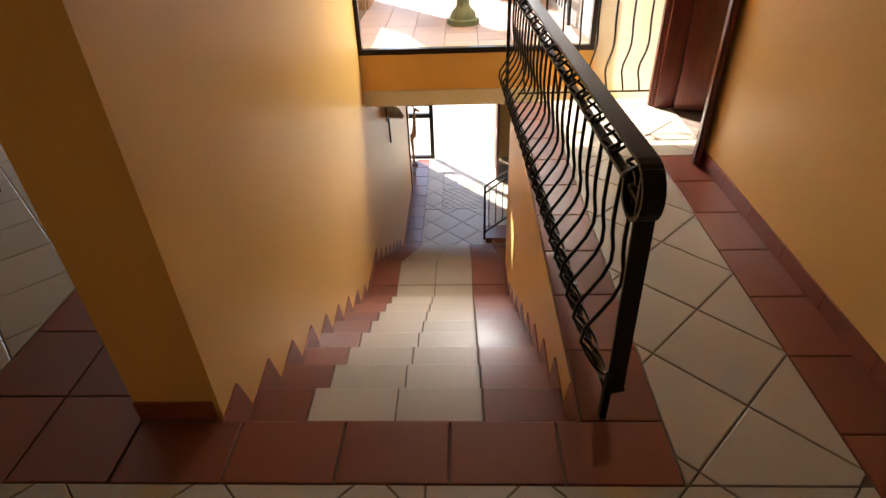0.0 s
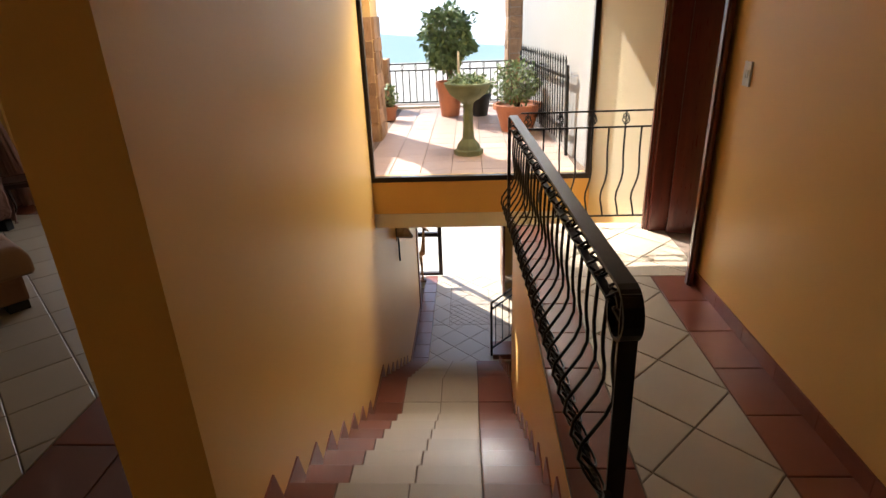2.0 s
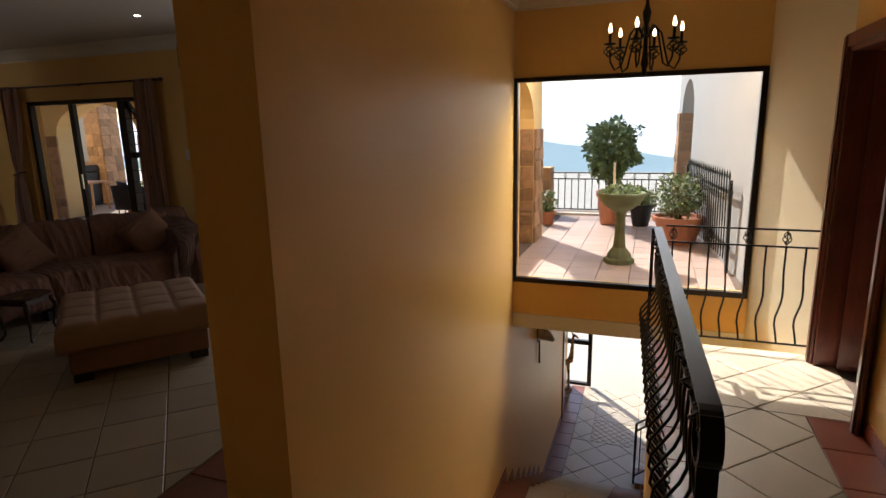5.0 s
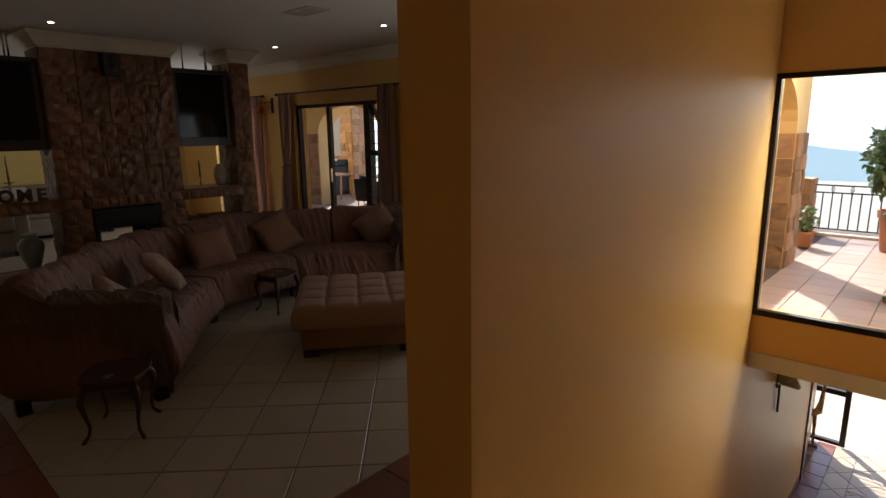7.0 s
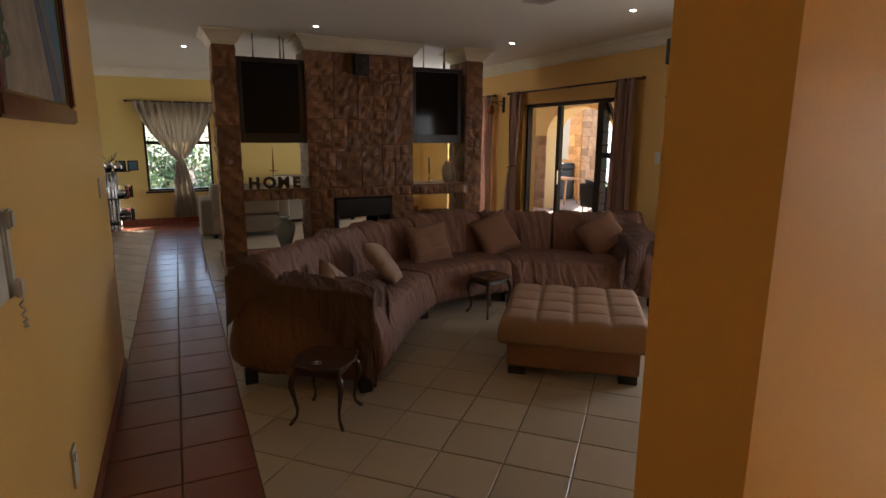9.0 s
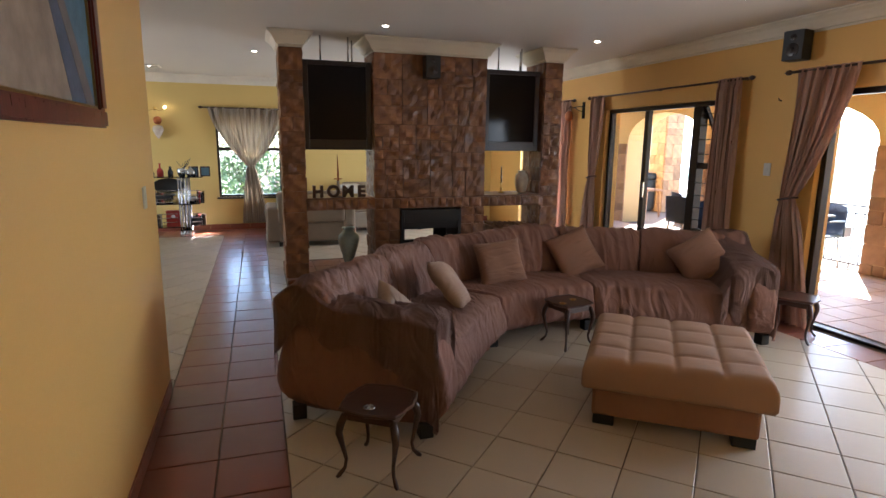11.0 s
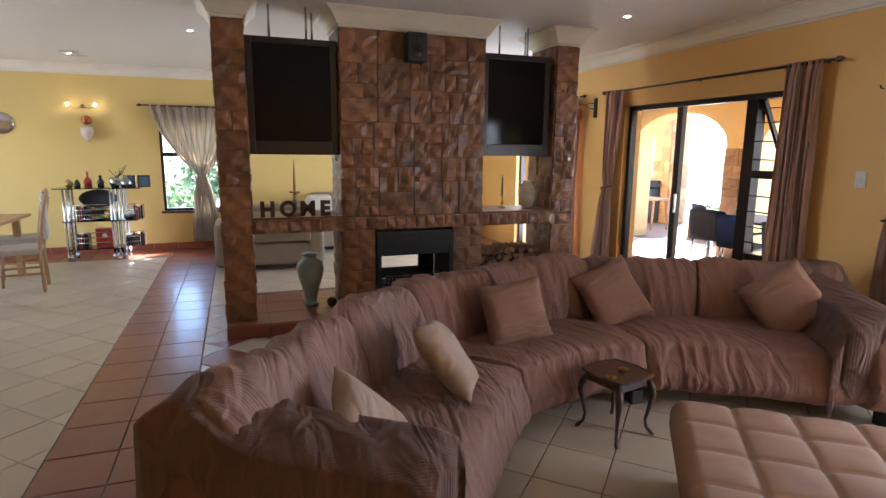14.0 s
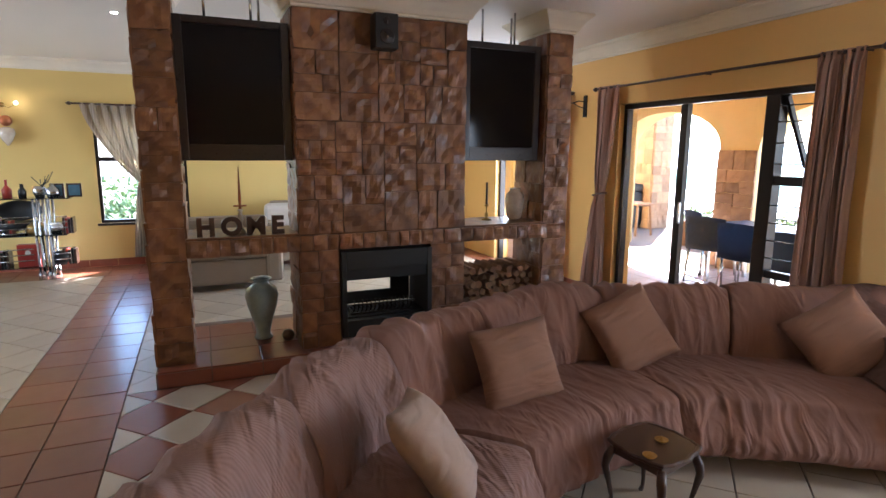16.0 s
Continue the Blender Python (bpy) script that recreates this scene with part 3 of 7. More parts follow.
# window behind the fireplace
w3 = tagged(new("window_3"), "tall patio window in dark bronze aluminium", kind="structure")
bars("window_frame", "alu", [(-10.3, Y + 0.06, 2.05, -8.6, Y + 0.14, 2.1), (-10.3, Y + 0.06, 0, -10.25, Y + 0.14, 2.049), (-8.65, Y + 0.06, 0, -8.6, Y + 0.14, 2.049), (-9.48, Y + 0.06, 0, -9.42, Y + 0.14, 2.049)], w3)

# far window
w2 = tagged(new("window_2"), "dark framed casement window with burglar bars", kind="structure")
X = FAR_X
bars("window_frame", "alu", [(X - 0.10, 0.09, 1.94, X - 0.02, 1.21, 1.98), (X - 0.10, 0.09, 0.6, X - 0.02, 1.21, 0.64), (X - 0.10, 0.09, 0.641, X - 0.02, 0.13, 1.939),
                             (X - 0.10, 1.17, 0.641, X - 0.02, 1.21, 1.939), (X - 0.10, 0.131, 1.44, X - 0.02, 1.169, 1.50)], w2)
bars("burglar_bar", "black", [(X - 0.03, 0.131, z, X - 0.022, 1.169, z + 0.010) for z in (1.56, 1.68, 1.80)], w2, bevel=0)
boxes("window_sill", "alu", [(X - 0.02, 0.05, 0.565, X + 0.03, 1.25, 0.599)], w2, bevel=0.004)
pane(w2, X - 0.07, 0.131, 0.641, X - 0.065, 1.169, 1.439)

# frame of the assumed window, out of view, round the fill lamp
w5 = tagged(new("window_4"), "assumed, unseen wide dark framed window on the dining side", kind="structure")
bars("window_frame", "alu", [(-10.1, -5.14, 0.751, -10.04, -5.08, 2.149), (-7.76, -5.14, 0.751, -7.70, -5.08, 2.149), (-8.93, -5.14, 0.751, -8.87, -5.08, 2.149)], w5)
# bedroom door and its frame
d3 = tagged(new("door_3"), "varnished mahogany door, ajar, in a moulded frame", kind="structure")
bars("door_frame", "mahogany", [(COR_R - 0.03, 4.40, 0.0, COR_R + 0.12, 4.47, 2.12), (COR_R - 0.05, 4.43, 0.0, COR_R - 0.031, 4.50, 2.17), (COR_R - 0.03, 3.50, 0.0, COR_R + 0.12, 3.56, 2.12),
                                (COR_R - 0.05, 3.44, 0.0, COR_R - 0.031, 3.52, 2.17), (COR_R - 0.03, 3.561, 2.06, COR_R + 0.12, 4.399, 2.12), (COR_R - 0.05, 3.521, 2.09, COR_R - 0.031, 4.429, 2.17),
                                (COR_R - 0.062, 4.445, 0.0, COR_R - 0.051, 4.485, 2.155), (COR_R - 0.062, 3.455, 0.0, COR_R - 0.051, 3.495, 2.155)], d3)
bm = bmesh.new()
bar(bm, (COR_R + 0.10, 4.37, 1.03), (COR_R + 0.82, 4.18, 1.03), 0.04, 2.04)
part("door_leaf", bm, "mahogany", d3)
struct("wall_bedroom", "wall", [(COR_R + 0.21, 4.56, -0.2, 3.2, 4.7, CEIL), (3.2, 2.0, -0.2, 3.3, 4.7, CEIL), (COR_R + 0.21, 1.9, -0.2, 3.3, 2.0, CEIL)])
struct("floor_bedroom", "grout", [(1.9, 2.0, -0.22, 3.3, 4.56, -0.008)])
struct("ceiling_bedroom", "ceiling", [(1.7, 1.9, CEIL, 3.3, 4.7, CEIL + 0.2)])

# lower entrance: side gate and the open front door
gate = tagged(new("door_4"), "brown framed entrance side light with a barred top", kind="structure")
bars("gate_frame", "alu", [(-1.05, 9.86, LOW, -0.99, 9.94, -0.62), (-0.58, 9.86, LOW, -0.51, 9.94, -0.62), (-0.989, 9.86, -2.19, -0.581, 9.94, -2.11), (-0.989, 9.86, LOW, -0.581, 9.94, LOW + 0.05)], gate)
bars("bar", "alu", [(-0.989, 9.89, z, -0.581, 9.905, z + 0.014) for z in (-1.98, -1.85, -1.72, -1.59, -1.46)], gate, bevel=0)
leaf = tagged(new("door_5"), "light brown panelled front door, wide open", kind="structure")
bars("door_leaf", "mahogany", [(0.57, 8.98, LOW + 0.02, 0.61, 9.84, -0.65)], leaf)
bars("door_panel", "wood_light", [(0.562, 9.10, z0, 0.5695, 9.72, z1) for z0, z1 in ((LOW + 0.15, -2.25), (-2.1, -1.2))] if "wood_light" in M else [], leaf, bevel=0.002)

# ---- outside: terrace, arcades, railing, ground ----
terrace = struct("terrace", "grout", [(-2.4, WIN_Y + 0.26, -0.055, 1.6, 10.2, 0.188)])
struct("patio", "grout", [(-14.5, DOOR_Y + 0.241, -0.22, -2.41, 8.9, -0.012), (-17.0, 8.9, -0.22, -9.0, 12.5, -0.012)])
ground = boxes("ground", "paving", [(-300, 5.8, LOW - 0.4, 300, 60, LOW - 0.05), (-300, -300, LOW - 0.4, FAR_X - 0.3, 5.8, LOW - 0.25)], kind="structure")


def arch_wall(name, mat, along, fixed, thick, a0, a1, z0, z1, c0, c1, spring, top, seg=14):
    """A wall with one arched opening. along: 'x' or 'y', the way it runs; fixed: its near face."""
    bm = bmesh.new()

    def quad(p):
        lo, hi = [], []
        for a, z in p:
            lo.append(bm.verts.new((a, fixed, z) if along == "x" else (fixed, a, z)))
            hi.append(bm.verts.new((a, fixed + thick, z) if along == "x" else (fixed + thick, a, z)))
        bm.faces.new(lo)
        bm.faces.new(hi[::-1])
        for i in range(len(p)):
            j = (i + 1) % len(p)
            bm.faces.new((lo[i], lo[j], hi[j], hi[i]))
    quad([(a0, z0), (c0, z0), (c0, spring), (c0, z1), (a0, z1)])
    quad([(c1, z0), (a1, z0), (a1, z1), (c1, z1), (c1, spring)])
    mid, hw = (c0 + c1) / 2, (c1 - c0) / 2
    pts = [(mid - hw * math.cos(math.pi * k / seg), spring + (top - spring) * math.sin(math.pi * k / seg)) for k in range(seg + 1)]
    for p, q in zip(pts, pts[1:]):
        quad([p, q, (q[0], z1), (p[0], z1)])
    bmesh.ops.recalc_face_normals(bm, faces=bm.faces)
    return part(name, bm, mat, kind="structure")


arch_wall("wall_arcade_west", "wall_out", "y", -1.5, 0.44, 5.36, 7.62, 0.189, 2.75, 5.7, 7.12, 1.62, 2.15)
SKEW = Matrix.Translation((1.07, 6.58, 0)) @ Matrix.Rotation(math.atan(0.109), 4, "Z") @ Matrix.Translation((-1.09, -6.58, 0))
# no roof shades this wall; its grey plaster colour carries the shade
east = arch_wall("wall_arcade_east", "wall_white", "y", 1.09, 0.4, 5.50, 10.2, 0.189, 4.6, 8.87, 9.9, 1.75, 2.28)
east.matrix_world = SKEW
struct("wall_terrace_low", "wall_out", [(-1.55, 9.45, 0.189, -1.25, 9.75, 0.98)])
struct("trim_terrace_kerb", "cornice", [(-1.24, 9.56, 0.19, 0.73, 9.66, 0.23)])
arch_wall("wall_patio_arch", "wall_out", "x", 8.2, 0.42, -14.5, -8.2, -0.01, 2.7, -10.85, -8.72, 1.70, 2.24)
arch_wall("wall_patio_arch_b", "wall_out", "x", 8.2, 0.42, -8.199, -5.3, -0.01, 2.7, -8.1, -5.75, 1.70, 2.24)
arch_wall("wall_patio_arch_c", "wall_out", "x", 8.2, 0.42, -5.299, -2.3, -0.01, 2.7, -5.2, -2.85, 1.70, 2.24)
struct("wall_patio_end", "wall_out", [(-14.7, DOOR_Y + 0.241, -0.01, -14.5, 8.62, 2.7), (-2.6, DOOR_Y + 0.241, -0.01, -2.41, 8.19, 2.7)])
struct("ceiling_patio", "wall_out", [(-14.7, DOOR_Y + 0.241, 2.42, -2.41, 8.19, 2.6)])
struct("wall_garden", "wall_white", [(-17, 10.9, 0.98, -12.6, 11.1, 2.35)])


# ---- wrought iron ----
def basket(bm, c, h, r, wire=0.0035):
    """A twisted basket knot."""
    for k in range(4):
        pts = []
        for i in range(9):
            t = i / 8
            a = k * math.pi / 2 + t * math.pi * 1.1
            rr = r * math.sin(math.pi * t) ** 0.8 + 0.002
            pts.append((c[0] + rr * math.cos(a), c[1] + rr * math.sin(a), c[2] - h / 2 + h * t))
        tube(bm, pts, wire, 5)


def baluster(parent, x, y, z0, z1, bulge, r=0.007, tilt=0.0):
    """A belly-shaped bar; bulge is a vector by which its lower part swings out."""
    bm = bmesh.new()
    pts = []
    for i in range(13):
        t = i / 12
        k = math.exp(-((t - 0.20) / 0.15) ** 2) - 0.35 * math.exp(-((t - 0.52) / 0.14) ** 2)
        k *= min(1, t * 9)
        pts.append((x + bulge[0] * k + tilt * t, y + bulge[1] * k, z0 + (z1 - z0) * t))
    tube(bm, pts, r, 6)
    return part("baluster", bm, "iron", parent, smooth=True)


def stair_railing():
    rail = thing("stair_railing", (0.480, 1.60, 0), "black wrought-iron railing with bellied balusters along the stair well", "railing", rz=2.4)
    x = 0.0
    n = 24
    length = 2.96
    bm = bmesh.new()
    pts = [(0.0, length, 0.895), (0.0, 0.12, 0.895)]
    for i in range(13):
        a = math.pi * i / 12 * 1.25
        pts.append((0.0, 0.10 - 0.085 * math.sin(a), 0.81 + 0.085 * math.cos(a)))
    for i in range(10):
        a = math.pi * 1.25 + i * 0.35
        r = 0.085 - 0.006 * i
        pts.append((0.0, 0.10 - r * math.sin(a), 0.81 + r * math.cos(a)))
    P = [Vector(p) for p in pts]
    rows = []
    for i, p in enumerate(P):
        t = (P[min(i + 1, len(P) - 1)] - P[max(i - 1, 0)]).normalized()
        nrm = Vector((1, 0, 0)).cross(t)
        rows.append([bm.verts.new(p + Vector((0.03 + sx * 0.03, 0, 0)) + nrm * sz * 0.006) for sx, sz in ((-1, -1), (1, -1), (1, 1), (-1, 1))])
    for a, b in zip(rows, rows[1:]):
        for k in range(4):
            bm.faces.new((a[k], a[(k + 1) % 4], b[(k + 1) % 4], b[k]))
    bm.faces.new(rows[0][::-1])
    bm.faces.new(rows[-1])
    bmesh.ops.recalc_face_normals(bm, faces=bm.faces)
    part("handrail", bm, "iron", rail)
    bm = bmesh.new()
    bar(bm, (0.028, 0.03, 0.785), (0.028, length, 0.785), 0.032, 0.012)
    part("middle_rail", bm, "iron", rail)
    # twisted bottom rail
    bm = bmesh.new()
    rings = []
    for i in range(140):
        y = 0.04 + (length - 0.04) * i / 139
        a = i * 0.42
        rings.append([bm.verts.new((0.017 * math.cos(a + q) * (1 if k % 2 else 0.35), y, 0.11 + 0.017 * math.sin(a + q) * (1 if k % 2 else 0.35))) for k, q in enumerate((0, math.pi / 2, math.pi, 3 * math.pi / 2))])
    for a, b in zip(rings, rings[1:]):
        for k in range(4):
            bm.faces.new((a[k], a[(k + 1) % 4], b[(k + 1) % 4], b[k]))
    bm.faces.new(rings[0][::-1])
    bm.faces.new(rings[-1])
    part("bottom_rail", bm, "iron", rail)
    bm = bmesh.new()
    bar(bm, (0, 0.0, -0.005), (0, 0.0, 0.20), 0.022, 0.022)
    bar(bm, (0.028, 0.012, 0.125), (0.03, 0.055, 0.889), 0.056, 0.012)
    bar(bm, (-0.008, 0.0, 0.128), (0.054, 0.012, 0.128), 0.03, 0.012)
    part("end_post", bm, "iron", rail)
    bm = bmesh.new()
    bar(bm, (0, length - 0.01, -0.005), (0, length - 0.01, 0.89), 0.024, 0.024)
    part("end_post", bm, "iron", rail)
    for k in range(n):
        y = 0.14 + (length - 0.2) * k / (n - 1)
        baluster(rail, 0, y, 0.11, 0.785, (-0.075, -0.012), tilt=0.028)
        bm = bmesh.new()
        ring = [(-0.012 - 0.05 * math.sin(a) * 0.9, y + 0.07 * math.cos(a), 0.145 + 0.055 * math.sin(a)) for a in (2 * math.pi * i / 12 for i in range(12))]
        tube(bm, ring, 0.0055, 5, closed=True)
        part("ring", bm, "iron", rail, smooth=True)
        if k % 2 == 0:
            bm = bmesh.new()
            basket(bm, (0.028, y, 0.84), 0.105, 0.042, 0.0058)
            part("basket_knot", bm, "iron", rail, smooth=True)
    return rail


stair_railing()


def landing_railing():
    rail = thing("landing_railing", (0.44, 4.54, 0), "black wrought-iron railing with basket knots beside the bedroom door", "railing")
    L = 1.02
    bm = bmesh.new()
    bar(bm, (0.0, 0, 0.915), (L, 0, 0.915), 0.012, 0.012)
    part("top_rail", bm, "iron", rail)
    bm = bmesh.new()
    bar(bm, (0.0, 0, 0.795), (L, 0, 0.795), 0.012, 0.012)
    part("middle_rail", bm, "iron", rail)
    bm = bmesh.new()
    bar(bm, (0.0, 0, 0.085), (L, 0, 0.085), 0.012, 0.012)
    part("bottom_rail", bm, "iron", rail)
    for k in range(8):
        x = 0.055 + k * 0.122
        baluster(rail, x, 0, 0.085, 0.795, (-0.012, 0.07))
        if k % 2 == 0:
            bm = bmesh.new()
            basket(bm, (x, 0, 0.855), 0.09, 0.026, 0.004)
            tube(bm, [(x, 0, 0.80), (x, 0, 0.915)], 0.004, 5)
            part("basket_knot", bm, "iron", rail, smooth=True)
    return rail


landing_railing()


def lower_railing():
    rail = thing("lower_railing", (0.31, 7.15, LOW), "black wrought-iron railing rising beside the lower hall steps", "railing")
    bm = bmesh.new()
    bar(bm, (0, 0, 0), (0, 0, 0.86), 0.03, 0.03)
    part("post", bm, "iron", rail)
    for name, z in (("handrail", 0.86), ("middle_rail", 0.76), ("bottom_rail", 0.12)):
        bm = bmesh.new()
        bar(bm, (0, 0, z), (0.9, 0.15, z + 0.62), 0.03, 0.014)
        part(name, bm, "iron", rail)
    for k in range(9):
        x = 0.06 + k * 0.095
        baluster(rail, x, x / 6, 0.12 + x * 0.69, 0.76 + x * 0.69, (0, -0.06))
    base = boxes("kerb", "terra", [(0.02, -0.1, 0, 0.9, 0.25, 0.08)], rail)
    return rail


lower_railing()


def chandelier():
    lamp = thing("chandelier", (0.25, 3.62, CEIL), "black wrought-iron chandelier with lit candle bulbs", "chandelier")
    bm = bmesh.new()
    for k in range(9):
        z = -0.02 - k * 0.045
        ring = [(0.008 * math.cos(a) * (k % 2), 0.008 * math.cos(a) * ((k + 1) % 2), z - 0.028 * (0.5 + 0.5 * math.sin(a)) + 0.004) for a in (2 * math.pi * i / 10 for i in range(10))]
        tube(bm, ring, 0.0025, 5, closed=True)
    part("chain", bm, "iron", lamp, smooth=True)
    bm = bmesh.new()
    lathe(bm, [(0.004, -0.83), (0.016, -0.82), (0.012, -0.79), (0.022, -0.76), (0.015, -0.72), (0.012, -0.68), (0.011, -0.56), (0.020, -0.52), (0.024, -0.49), (0.013, -0.46), (0.008, -0.43), (0.02, -0.41), (0.006, -0.39)], 16)
    part("stem", bm, "iron", lamp, smooth=True)
    bm = bmesh.new()
    lathe(bm, [(0.055, -0.012), (0.05, -0.004), (0.03, 0.0)], 20)
    part("ceiling_cup", bm, "iron", lamp, smooth=True)
    for k in range(6):
        a = 2 * math.pi * k / 6 + 0.3
        c, s = math.cos(a), math.sin(a)
        bm = bmesh.new()
        prof = [(0.012, -0.62), (0.05, -0.56), (0.085, -0.60), (0.11, -0.70), (0.13, -0.77), (0.165, -0.79), (0.19, -0.745), (0.195, -0.68)]
        tube(bm, [(r * c, r * s, z) for r, z in prof], 0.0055, 6)
        part("arm", bm, "iron", lamp, smooth=True)
        bm = bmesh.new()
        basket(bm, (0.195 * c, 0.195 * s, -0.69), 0.06, 0.03, 0.0035)
        lathe(bm, [(0.004, 0), (0.032, 0.006), (0.034, 0.012), (0.012, 0.014)], 14, (0.195 * c, 0.195 * s, -0.66))
        part("bobeche", bm, "iron", lamp, smooth=True)
        bm = bmesh.new()
        lathe(bm, [(0.008, 0), (0.008, 0.055)], 12, (0.195 * c, 0.195 * s, -0.647))
        part("candle_sleeve", bm, "iron", lamp, smooth=True)
        bm = bmesh.new()
        lathe(bm, [(0.005, 0), (0.010, 0.012), (0.011, 0.022), (0.007, 0.040), (0.002, 0.055)], 12, (0.195 * c, 0.195 * s, -0.595))
        part("bulb", bm, "bulb", lamp, "warm glowing candle bulb", smooth=True)
    return lamp


chandelier()


# ---- small wall fittings ----
def plate(name, at, w, h, axis, label, category, extra=None):
    """A switch or socket plate; axis: the wall's normal."""
    t = thing(name, at, label, category)
    d = 0.009
    nx, ny = axis
    def blk(n2, u0, u1, z0, z1, o0, o1, mat, bev=0.002):
        xs = sorted((nx * o0, nx * o1)) if nx else (u0, u1)
        ys = sorted((ny * o0, ny * o1)) if ny else (u0, u1)
        return boxes(n2, mat, [(xs[0], ys[0], z0, xs[1], ys[1], z1)], t, bevel=bev)
    blk("plate", -w / 2, w / 2, -h / 2, h / 2, 0.0, d, "white")
    for u0, u1, z0, z1 in extra or [(-0.012, 0.012, -0.02, 0.02)]:
        blk("rocker", u0, u1, z0, z1, d, d + 0.004, "white", 0.001)
    return t


plate("light_switch", (COR_R, SW_Y, 1.30), 0.075, 0.12, (-1, 0), "white two-rocker light switch on the yellow corridor wall", "light switch", [(-0.02, -0.002, -0.02, 0.02), (0.002, 0.02, -0.02, 0.02)])
plate("light_switch", (-4.10, WALL_S, 1.30), 0.075, 0.12, (0, 1), "white light switch at the end of the yellow wall", "light switch")
plate("light_switch", (-4.87, DOOR_Y, 1.40), 0.075, 0.12, (0, -1), "white light switch between the patio doors", "light switch")
plate("wall_socket", (-2.45, WALL_S, 0.40), 0.075, 0.15, (0, 1), "white wall socket low on the yellow wall", "wall socket", [(-0.012, 0.012, 0.02, 0.05)])
hook = thing("wall_hook", (-4.80, DOOR_Y, 2.04), "small dark curtain hook screwed to the wall", "hook")
bm = bmesh.new()
tube(bm, [(0, 0, 0), (0, -0.03, 0), (0, -0.04, 0.02)], 0.005, 6)
part("hook_bar", bm, "iron", hook)

phone = thing("intercom", (-1.84, WALL_S, 1.31), "white wall intercom handset with a coiled cord", "intercom")
boxes("base_plate", "white", [(-0.03, 0, -0.11, 0.06, 0.025, 0.12)], phone, bevel=0.008)
bm = bmesh.new()
box(bm, -0.072, 0.012, -0.11, -0.036, 0.034, 0.12)
box(bm, -0.074, 0.030, 0.07, -0.034, 0.050, 0.12)
box(bm, -0.074, 0.030, -0.11, -0.034, 0.050, -0.06)
bmesh.ops.bevel(bm, geom=bm.edges[:], offset=0.006, segments=2, affect="EDGES")
part("handset", bm, "white", phone)
bm = bmesh.new()
tube(bm, [(-0.06 + 0.006 * math.cos(i * 0.9) - 0.02 * math.sin(i / 60 * math.pi), 0.04 + 0.006 * math.sin(i * 0.9), -0.11 - 0.09 * math.sin(i / 60 * math.pi)) for i in range(61)], 0.0018, 5)
part("cord", bm, "white", phone, smooth=True)
boxes("button", "black", [(0.01, 0.025, 0.03, 0.03, 0.028, 0.045)], phone)


def speaker(at, rz, label, s=0.9):
    t = thing("speaker", at, label, "speaker", "surround speakers", rz)
    boxes("case", "black", [(-0.10 * s, -0.07, -0.14 * s, 0.10 * s, 0.07, 0.14 * s)], t, bevel=0.008)
    for name, z, r in (("woofer", -0.045 * s, 0.062 * s), ("tweeter", 0.075 * s, 0.03 * s)):
        bm = bmesh.new()
        lathe(bm, [(r, 0), (r * 1.02, 0.006), (r * 0.9, 0.008), (r * 0.35, 0.001), (r * 0.3, 0.006), (0.001, 0.009)], 20)
        bmesh.ops.rotate(bm, verts=bm.verts, cent=(0, 0, 0), matrix=Matrix.Rotation(math.pi / 2, 3, "X"))
        bmesh.ops.translate(bm, verts=bm.verts, vec=(0, -0.069, z))
        part(name, bm, "tvcase", t, smooth=True)
    boxes("bracket", "black", [(-0.02, 0.07, -0.03, 0.02, 0.12, 0.03)], t)
    return t


speaker((-4.60, DOOR_Y - 0.12, 2.49), 10, "black bookshelf speaker on a bracket above the patio doors")
speaker((-6.85, 2.66, 2.44), 90, "small black speaker fixed to the stone chimney breast", 0.85)
speaker((-4.25, WALL_S + 0.12, 2.62), 180, "black speaker bracketed high on the yellow wall")

# painting
pic = thing("painting", (-2.66, WALL_S, 2.10), "framed oil painting of a coastal path with flowers", "painting")
bm = bmesh.new()
W, Hh = 0.64, 0.44
for s in ((-W, 0, -Hh, W, 0.035, -Hh + 0.07), (-W, 0, Hh - 0.07, W, 0.035, Hh), (-W, 0, -Hh + 0.0701, -W + 0.07, 0.035, Hh - 0.0701), (W - 0.07, 0, -Hh + 0.0701, W, 0.035, Hh - 0.0701)):
    box(bm, *s)
bmesh.ops.bevel(bm, geom=bm.edges[:], offset=0.008, segments=2, affect="EDGES")
part("frame", bm, "mahogany", pic)
boxes("gilt_slip", "brass", [(-W + 0.068, 0.006, -Hh + 0.068, W - 0.068, 0.018, -Hh + 0.082), (-W + 0.068, 0.006, Hh - 0.082, W - 0.068, 0.018, Hh - 0.068), (-W + 0.068, 0.006, -Hh + 0.083, -W + 0.082, 0.018, Hh - 0.083), (W - 0.082, 0.006, -Hh + 0.083, W - 0.068, 0.018, Hh - 0.083)], pic)
PAINT = {k: material("oil_paint_" + k, c, 0.55, second=tuple(v * 0.6 for v in c), scale=9, mix=1.0, bump=0.002, bump_scale=60) for k, c in
         dict(sea=(0.10, 0.20, 0.27), sand=(0.36, 0.27, 0.19), green=(0.05, 0.10, 0.04), pink=(0.45, 0.16, 0.15), rail=(0.22, 0.17, 0.14), shade=(0.09, 0.11, 0.17), cream=(0.5, 0.45, 0.33)).items()}
boxes("canvas", PAINT["sea"], [(-W + 0.07, 0.002, -Hh + 0.07, W - 0.07, 0.010, Hh - 0.07)], pic, label="painted sea and sky")


